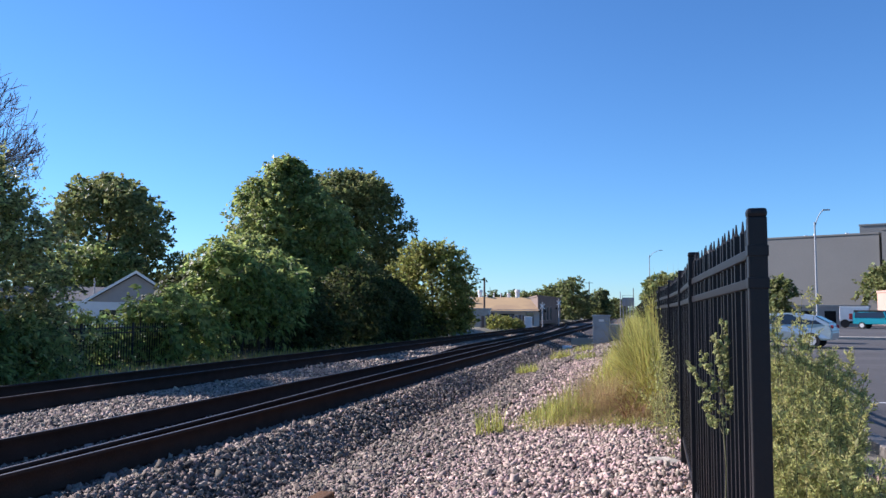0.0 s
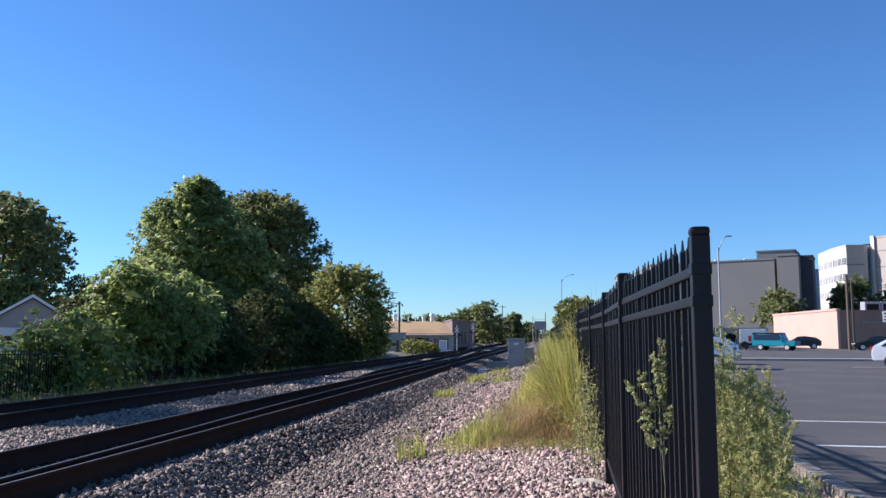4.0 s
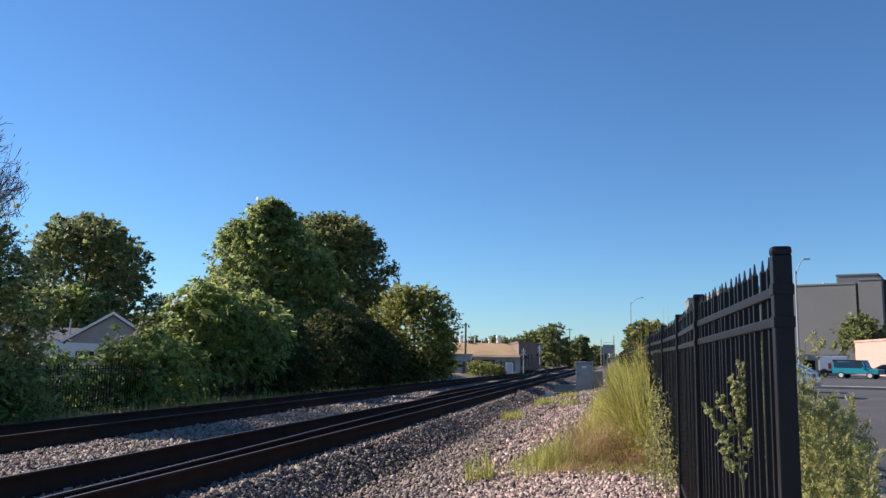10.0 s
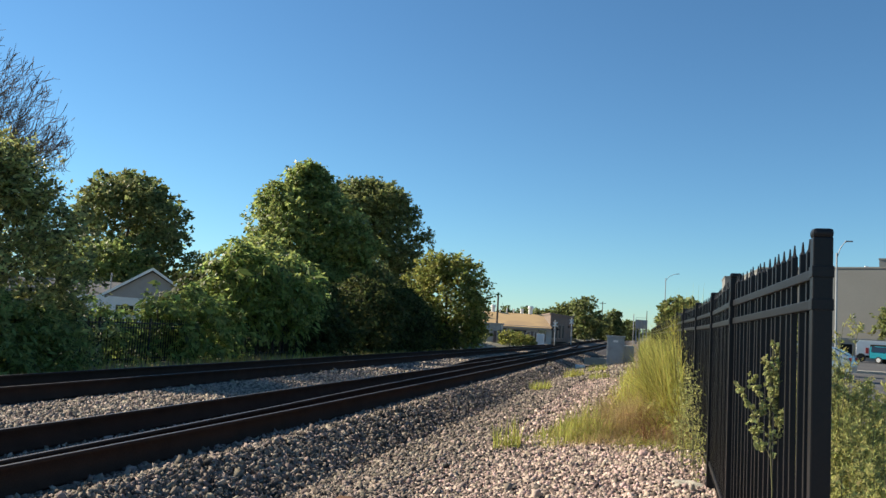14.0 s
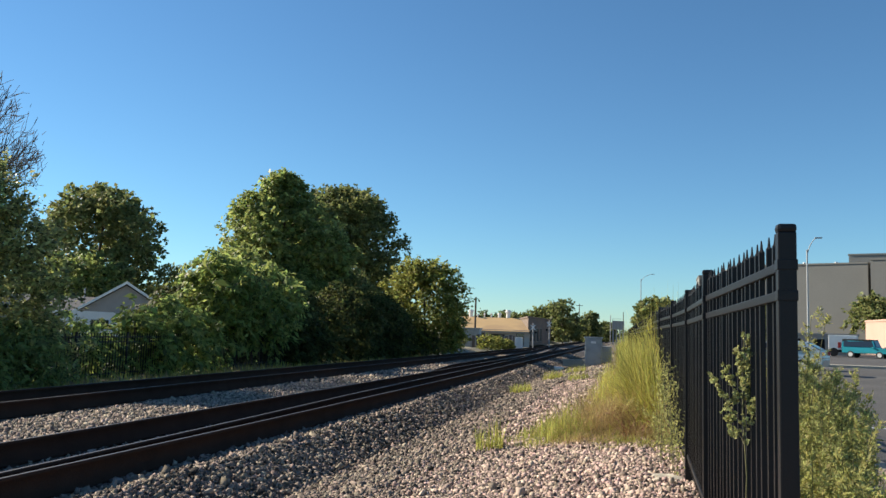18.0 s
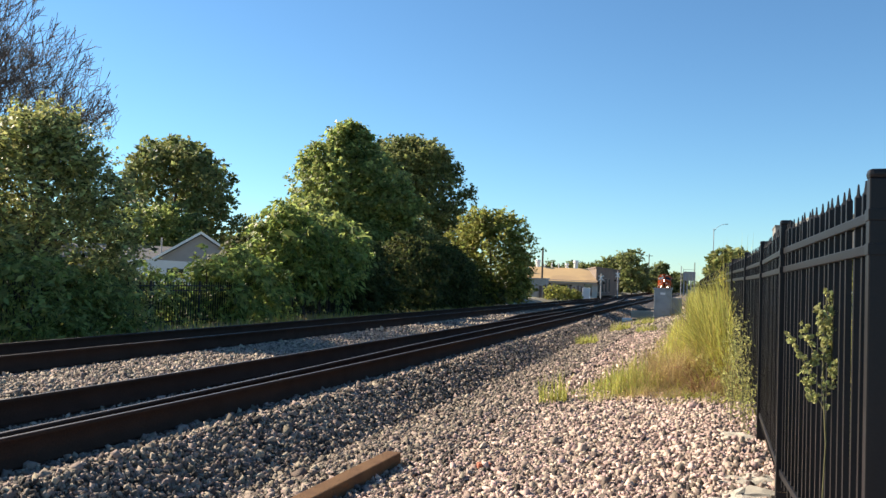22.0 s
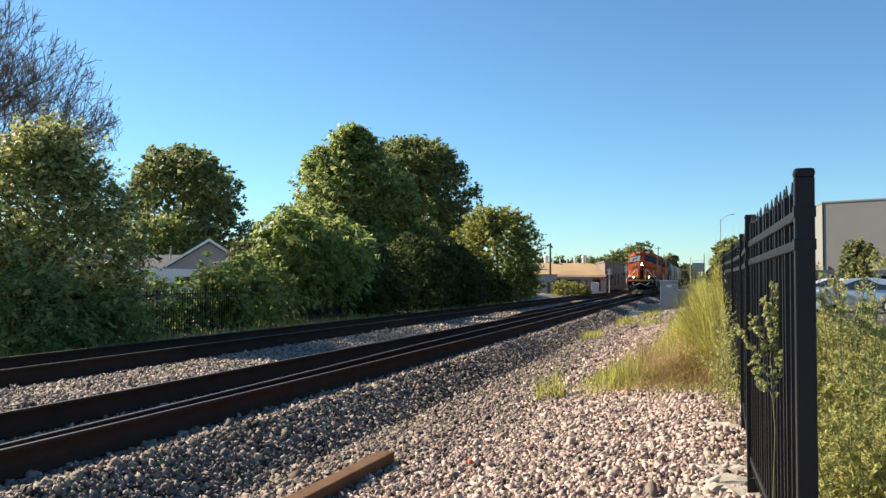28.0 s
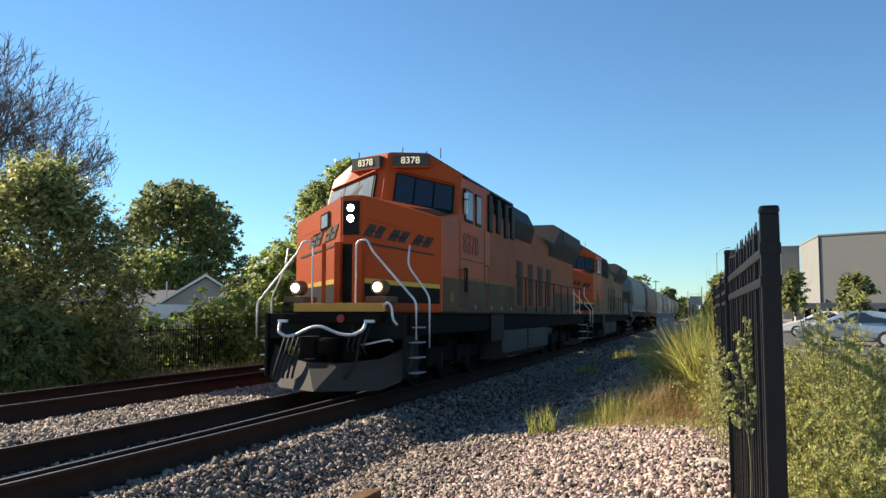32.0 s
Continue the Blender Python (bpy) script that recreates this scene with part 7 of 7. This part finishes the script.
    for sx in (-1, 1):
        deck = [(sx * 0.2, 1.15, 3.60), (sx * W, 1.86, 3.20), (sx * W, 3.05, 3.42), (sx * 0.2, 2.75, 3.66)]
        part("nose_deck", slab(deck if sx > 0 else [deck[1], deck[0], deck[3], deck[2]], 0.06, 0.94, 0.14, 0.97, 0.012, 0.02), M["grime"], nose, "sooty black anti-glare deck")
    for v_ in (0.50, 0.64, 0.80):
        part("grab_iron", slab(QR, 0.06, 0.34, v_, v_ + 0.006, 0.045, 0.012), M["orange"], nose)
    # ditch lights
    for s in (-0.80, 0.80):
        d = part("ditch_light", cyls(((s, 0.52, 1.86), (s, 0.75, 1.86), 0.125, 0.14), seg=20), M["sideband"], t)
        part("lens", cyls(((s, 0.505, 1.86), (s, 0.53, 1.86), 0.074), seg=20), M["lamp"], d, "lit ditch light")
        part("bracket", boxes((s - 0.2, s + 0.2, 0.46, 1.0, 1.60, 1.70), bevel=0.01), M["sideband"], d)
    # the cab
    cab = part("cab", hull(both([(W, 3.0, ND), (W, 3.02, 3.38), (1.46, 3.40, 4.32), (0.75, 3.22, 4.76), (W, 5.6, ND), (W, 5.6, 4.22), (1.46, 5.6, 4.32), (0.75, 5.6, 4.76)]) + [(0, 2.62, 3.62), (0, 2.62, 2.0), (0, 3.0, 4.78), (0, 5.6, 4.78)]), M["orange"], t, "orange crew cab")
    CR = ((0, 2.62, 3.62), (W, 3.02, 3.38), (1.46, 3.40, 4.32), (0, 3.0, 4.78))
    CL = ((-W, 3.02, 3.38), (0, 2.62, 3.62), (0, 3.0, 4.78), (-1.46, 3.40, 4.32))
    BR = ((0.14, 2.86, 4.44), (0.86, 3.06, 4.44), (0.86, 3.06, 4.69), (0.14, 2.86, 4.69))
    BL = ((-0.86, 3.06, 4.44), (-0.14, 2.86, 4.44), (-0.14, 2.86, 4.69), (-0.86, 3.06, 4.69))
    for q, flip in ((CR, 0), (CL, 1)):
        lo_, hi_ = (0.14, 0.93) if not flip else (0.07, 0.86)
        w = part("windshield", slab(q, lo_, hi_, 0.03, 0.63, 0.06, 0.08), M["black"], cab)
        for k in range(3):
            u0 = lo_ + 0.025 + (hi_ - lo_ - 0.03) * k / 3
            # left panes get the pale glass with its glare painted in
            part("windshield_pane", slab(q, u0, u0 + (hi_ - lo_) / 3 - 0.035, 0.07, 0.60, 0.067, 0.02), M["glareglass" if flip else "glass"], w)
        part("sun_visor", slab(q, lo_, hi_, 0.67, 0.685, 0.10, 0.1), M["orange"], cab)
        bq = BR if not flip else BL
        bd = part("number_board", slab(bq, 0, 1, 0, 1, 0.02, 0.3), M["board"], cab, "dark number board with pale lit digits")
        part("board_rim", slab(bq, -0.03, 1.03, -0.1, 0.0, 0.03, 0.3), M["orange"], bd)
        lettering("8378", 0.20, M["digit"], bd, frame_on(bq, 0.5, 0.5, 0.022))
        for u in (0.35, 0.6):
            part("wiper", slab(q, u, u + 0.012, 0.2, 0.6, 0.065, 0.01), M["silver"], cab)
    part("roof", hull(both([(1.47, 3.46, 4.325), (0.76, 3.30, 4.78), (1.47, 8.2, 4.28), (0.76, 8.2, 4.76)]) + [(0, 3.08, 4.80)]), M["black"], t, "black cab roof")
    part("horn", cyls(((0.3, 4.6, 4.76), (0.3, 4.6, 4.92), 0.03), ((0.3, 4.3, 4.92), (0.3, 4.75, 4.92), 0.06, 0.025), ((0.38, 4.35, 4.90), (0.38, 4.75, 4.90), 0.05, 0.02), seg=10), M["black"], t)
    part("antenna", cyls(((-0.4, 3.9, 4.76), (-0.4, 3.9, 4.88), 0.05, 0.03), ((0.6, 3.7, 4.76), (0.6, 3.7, 4.90), 0.012), ((-0.7, 3.6, 4.74), (-0.7, 3.6, 4.86), 0.012), seg=10), M["black"], t)
    part("air_conditioner", boxes((-0.5, 0.5, 5.2, 6.3, 4.76, 4.90), bevel=0.03), M["black"], t)
    for s in (-1, 1):
        x = s * (W + 0.002)
        so = (lambda y0, y1, z0, z1, d=0.02, b=0.0: boxes((x - d, x + d, y0, y1, z0, z1), bevel=b))
        part("side_window", so(3.45, 4.05, 3.32, 4.02, 0.02, 0.015), M["black"], cab)
        part("side_window_pane", so(3.50, 4.0, 3.38, 3.97, 0.026), M["glass"], cab)
        part("side_window", so(4.30, 4.75, 3.32, 4.02, 0.02, 0.015), M["black"], cab)
        part("side_window_pane", so(4.35, 4.70, 3.38, 3.97, 0.026), M["cabinet"], cab)
        part("mirror", boxes((x + s * 0.05 - 0.03, x + s * 0.05 + 0.03, 3.36, 3.44, 3.45, 3.9), bevel=0.01), M["silver"], cab)
        part("door_seam", so(3.12, 3.14, 1.5, 3.3, 0.006), M["sideband"], cab)
        part("door_seam", so(5.05, 5.07, 1.5, 3.3, 0.006), M["sideband"], cab)
        part("panel_seam", so(3.14, 5.05, 2.52, 2.535, 0.006), M["sideband"], cab)
        part("door_vent", so(3.42, 3.66, 1.85, 2.35, 0.016, 0.01), M["grime"], cab)
        lettering("8378", 0.60, M["fadednumber"], cab, Matrix.Translation((x + s * 0.006, 3.95, 2.85)) @ Matrix(((0, 0, s), (s, 0, 0), (0, 1, 0))).to_4x4())
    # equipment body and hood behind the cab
    # body and hood use the darker orange with side shade painted in
    body = part("equipment_body", hull(both([(W - 0.004, 5.6, ND), (W - 0.004, 8.2, ND), (W - 0.004, 5.6, 3.75), (W - 0.004, 8.2, 3.75), (1.2, 5.6, 4.2), (1.2, 8.2, 4.2)])), M["orange_shade_worn"], t, "orange equipment cabinet behind the cab")
    hood = part("hood", extrude_y([(-1.12, 1.45), (1.12, 1.45), (1.12, 3.72), (0.85, 4.12), (-0.85, 4.12), (-1.12, 3.72)], 8.2, 20.9), M["orange_shade_worn"], t, "orange engine hood")
    for s in (-1, 1):
        x = s * W
        for k, y in enumerate((5.35, 6.15, 6.95, 7.65)):
            part("intake_louver", boxes((x - 0.05, x + 0.05, y, y + 0.36, 3.30 + 0.04 * (k % 2), 4.16), bevel=0.03), M["black"], body, "black intake louver")
            part("intake_bar", boxes((x - 0.06, x + 0.06, y - 0.02, y + 0.4, 3.78, 3.81)), M["black"], body)
        for k in range(10):
            y = 8.6 + 0.78 * k
            part("hood_door", boxes((s * 1.12 - 0.015, s * 1.12 + 0.015, y, y + 0.72, 1.62, 3.0), bevel=0.008), M["orange_shade_worn"], hood)
            if k % 2 == 0:
                part("door_grille", boxes((s * 1.14 - 0.01, s * 1.14 + 0.01, y + 0.08, y + 0.6, 1.65, 2.95)), M["black"], hood, "black door grille")
        part("side_stripe", boxes((s * (W + 0.003) - 0.004, s * (W + 0.003) + 0.004, 3.0, 8.15, 2.12, 2.16)), M["fadedstripe"], body)
        part("lower_band", boxes((s * (W + 0.003) - 0.004, s * (W + 0.003) + 0.004, 2.0, 8.15, ND + 0.03, 2.10)), M["sideband"], body, "grimy brown lower body band")
        part("hood_band", boxes((s * 1.125 - 0.004, s * 1.125 + 0.004, 8.3, 20.8, 1.46, 2.2)), M["sideband"], hood, "grimy brown lower hood band")
        hr = [(s * 1.47, 8.3, 1.45), (s * 1.47, 8.3, 2.42), (s * 1.47, 20.6, 2.42), (s * 1.47, 20.9, 2.2), (s * 1.52, 21.6, 1.6), (s * 1.52, 21.6, 0.8)]
        part("side_handrail", tube(hr, 0.02), M["black"], t, "long dark handrail")
        for k in range(8):
            y = 9.8 + 1.5 * k
            part("stanchion", cyls(((s * 1.47, y, 1.45), (s * 1.47, y, 2.42), 0.016), seg=8), M["silver"] if k > 5 else M["black"], t)
        for z in (0.42, 0.7, 0.98):
            part("rear_step", boxes((s * 1.4 - 0.13, s * 1.4 + 0.13, 21.2, 21.75, z - 0.015, z + 0.015)), M["silver"], t)
    part("dynamic_brake_box", hull(both([(1.15, 8.6, 3.6), (1.15, 12.2, 3.6), (1.3, 8.8, 4.05), (1.3, 12.0, 4.05), (1.1, 8.9, 4.5), (1.1, 11.9, 4.5)])), M["black"], t, "black dynamic brake housing")
    part("exhaust_stack", boxes((-0.35, 0.35, 13.0, 13.8, 4.1, 4.55), bevel=0.04), M["black"], t)
    part("radiator_wing", hull(both([(1.13, 15.3, 3.45), (1.13, 20.7, 3.45), (1.52, 15.7, 3.95), (1.52, 20.5, 3.95), (1.52, 15.8, 4.42), (1.52, 20.4, 4.42), (1.2, 15.9, 4.62), (1.2, 20.4, 4.62)])), M["tank"], t, "grey flared radiator housing")
    for s in (-1, 1):
        part("radiator_grille", boxes((s * 1.53 - 0.012, s * 1.53 + 0.012, 16.0, 20.2, 4.0, 4.38)), M["black"], t)
    part("rear_coupler", boxes((-0.15, 0.15, 21.6, 22.55, 0.72, 0.98), bevel=0.03), M["grime"], t)
    part("rear_pilot", boxes((-1.35, 1.35, 21.85, 22.0, 0.4, 1.45), bevel=0.01), M["black"], t)
    for s in (-1, 1):
        x = s * (W + 0.03)
        for y, z0, z1 in ((3.05, 1.55, 2.3), (3.3, 1.55, 2.3), (5.2, 1.6, 2.5)):
            part("grab_rail", tube([(s * W, y, z0), (x + s * 0.03, y, z0), (x + s * 0.03, y, z1), (s * W, y, z1)], 0.012), M["orange"], cab)
        part("roof_gutter", boxes((s * 1.475 - 0.02, s * 1.475 + 0.02, 3.5, 8.15, 4.25, 4.31), bevel=0.006), M["black"], t)
        part("drain_pipe", tube([(s * 1.44, 8.22, 4.2), (s * 1.5, 8.24, 3.4), (s * 1.3, 8.28, 2.6), (s * 1.2, 8.3, 1.5)], 0.022), M["black"], t)
        part("sand_filler", boxes((s * (W + 0.01) - 0.02, s * (W + 0.01) + 0.02, 2.4, 2.62, 1.62, 1.82), bevel=0.01), M["fadedstripe"], nose)
        for y in (4.2, 5.6, 6.6, 7.6):
            part("reflector", boxes((s * (W + 0.006) - 0.006, s * (W + 0.006) + 0.006, y, y + 0.14, 1.5, 1.58)), M["hopgrey"], body, "small pale reflector")
        part("mirror_arm", tube([(s * W, 3.3, 3.75), (s * (W + 0.14), 3.28, 3.75)], 0.012), M["black"], cab)
    for x, y in ((-0.9, 3.5), (0.2, 3.3), (0.95, 3.6)):
        part("roof_antenna", cyls(((x, y, 4.7), (x, y, 4.93), 0.01), seg=6), M["black"], t)
    part("bell_housing", cyls(((-0.1, 0.36, 1.12), (-0.1, 0.48, 1.12), 0.12, 0.09), seg=14), M["grime"], t)
    for k in range(4):
        xx = 0.42 + 0.1 * k
        part("mu_hose", tube([(xx, 0.42, 1.2), (xx + 0.01, 0.22, 1.02), (xx - 0.05, 0.2, 0.82), (xx - 0.02, 0.3, 0.7)], 0.018), M["rubber"], t)
    for bx in (1.0, -1.46):
        part("battery_box", boxes((bx, bx + 0.46, 5.9, 7.2, 0.75, 1.40), bevel=0.02), M["black"], t)
    return t


def make_hopper(paint, label):
    t = thing("hopper_car", label, "freight car", group="hopper cars of the train")
    half = [(0.55, 1.15), (1.42, 1.75), (1.56, 2.3), (1.58, 3.1), (1.48, 3.8), (1.18, 4.32), (0.6, 4.56), (0.0, 4.60)]
    prof = half + [(-x, z) for x, z in half[-2::-1]]
    bm = extrude_y(prof, 1.9, 15.7)
    body = part("body", bm, M[paint], t, "smooth curved tank-like body")
    for y0, y1 in ((1.0, 1.9), (15.7, 16.6)):
        b2 = hull([(x * 0.98, y1 if y0 < 5 else y0, z) for x, z in prof if z > 2.2] + [(x * 0.96, y0 + 0.1 if y0 < 5 else y1 - 0.1, z) for x, z in prof if z > 3.0])
        part("end_slope", b2, M[paint], body)
    part("sill", boxes((-0.35, 0.35, 0.2, 17.4, 0.95, 1.25), (-1.5, 1.5, 0.9, 1.1, 0.95, 1.3), (-1.5, 1.5, 16.5, 16.7, 0.95, 1.3), bevel=0.02), M["grime"], t)
    for k in range(4):
        y = 3.6 + 3.45 * k
        part("outlet_chute", hull(both([(0.95, y - 1.4, 1.7), (0.95, y + 1.4, 1.7), (0.35, y - 0.35, 0.45), (0.35, y + 0.35, 0.45)])), M[paint], t)
    part("roof_walkway", boxes((-0.35, 0.35, 1.2, 16.4, 4.64, 4.70), bevel=0.005), M["galv"], t)
    for k in range(5):
        part("hatch", boxes((-0.3, 0.3, 2.4 + 2.7 * k, 3.6 + 2.7 * k, 4.70, 4.76), bevel=0.02), M[paint], t)
    for s in (-1, 1):
        for y in (1.15, 16.4):
            part("corner_post", boxes((s * 1.45 - 0.05, s * 1.45 + 0.05, y - 0.05, y + 0.05, 1.2, 3.9)), M[paint], t)
            for k in range(7):
                part("ladder_rung", cyls(((s * 1.48, y - 0.02, 1.4 + 0.38 * k), (s * 1.48, y + 0.45, 1.4 + 0.38 * k), 0.014), seg=6), M[paint], t)
        part("side_sill", boxes((s * 1.5 - 0.05, s * 1.5 + 0.05, 1.1, 16.5, 1.65, 1.85), bevel=0.01), M[paint], t)
    make_truck(t, 2.4, 2, 1.78, 0.46)
    make_truck(t, 15.2, 2, 1.78, 0.46)
    return t


NOSE_AT_END, SPEED = 12.0, 18.6
TRAIN = []


def make_train():
    first = make_locomotive()
    TRAIN.append((first, 0.0, 22.3))
    second = copy_thing(first, Matrix.Translation((0, 60, 0)))
    second["label"] = "orange and black diesel locomotive coupled behind another"
    # the trailing unit runs with its lamps out
    for ob in list(second.children_recursive):
        kind = ob.name.split(".")[0]
        if kind == "number":
            bpy.data.objects.remove(ob)
        elif kind in ("headlight", "lens"):
            ob.data = ob.data.copy()
            ob.data.materials[0] = M["cabinet"]
            tagged(ob, "unlit round lamp")
        elif kind in ("hood", "equipment_body", "hood_door", "lower_band", "hood_band"):
            ob.data = ob.data.copy()
            ob.data.materials[0] = M["sunfaded"]
    TRAIN.append((second, 22.6, 22.3))
    proto = {k: make_hopper(k, l) for k, l in (("hopgrey", "grey covered hopper car with curved sides"), ("hopbrown", "dark brown covered hopper car with curved sides"), ("hoptan", "tan covered hopper car with curved sides"))}
    used = set()
    at = 45.4
    for paint in ("hopgrey", "hopbrown", "hoptan", "hopgrey", "hoptan", "hopgrey", "hopbrown", "hopgrey"):
        c = proto[paint] if paint not in used else copy_thing(proto[paint], Matrix.Translation((0, 90, 0)))
        used.add(paint)
        TRAIN.append((c, at, 17.6))
        at += 17.9


make_train()


def motions():
    times = [0, 4, 8, 12, 16, 20, 22, 24, 25, 26, 27, 28, 28.5, 29, 29.5, 30, 30.25, 30.5, 30.75, 31, 31.25, 31.5, 31.75, 32]
    for car, offset, length in TRAIN:
        rows = []
        for t in times:
            y0 = NOSE_AT_END + SPEED * (32 - t) + offset
            ya, yb = y0 + 3.0, y0 + length - 3.0
            xa, xb = TRACK_1 + bend(ya), TRACK_1 + bend(yb)
            k = (xb - xa) / (yb - ya)
            za, zb = float(drop(ya)), float(drop(yb))
            rise = (zb - za) / (yb - ya)
            rows.append((t, Matrix.Translation((xa - 3.0 * k, y0, za - 3.0 * rise)) @ Matrix.Rotation(-math.atan(k), 4, "Z") @ Matrix.Rotation(math.atan(rise), 4, "X")))
        walk(car, rows)
    # the train's wind lays the reeds towards the track
    for clump, at, share in REEDS:
        rows = []
        for t, lean_ in ((0, 14), (10, 16), (20, 13), (29, 14), (30.5, 18), (30.8, 34), (31, 62), (31.2, 55), (31.4, 62), (31.6, 56), (31.8, 60), (32, 54)):
            rows.append((t, Matrix.Translation(at) @ Matrix.Rotation(radians(-lean_ * share), 4, "Y")))
        walk(clump, rows)


make_cars()


motions()
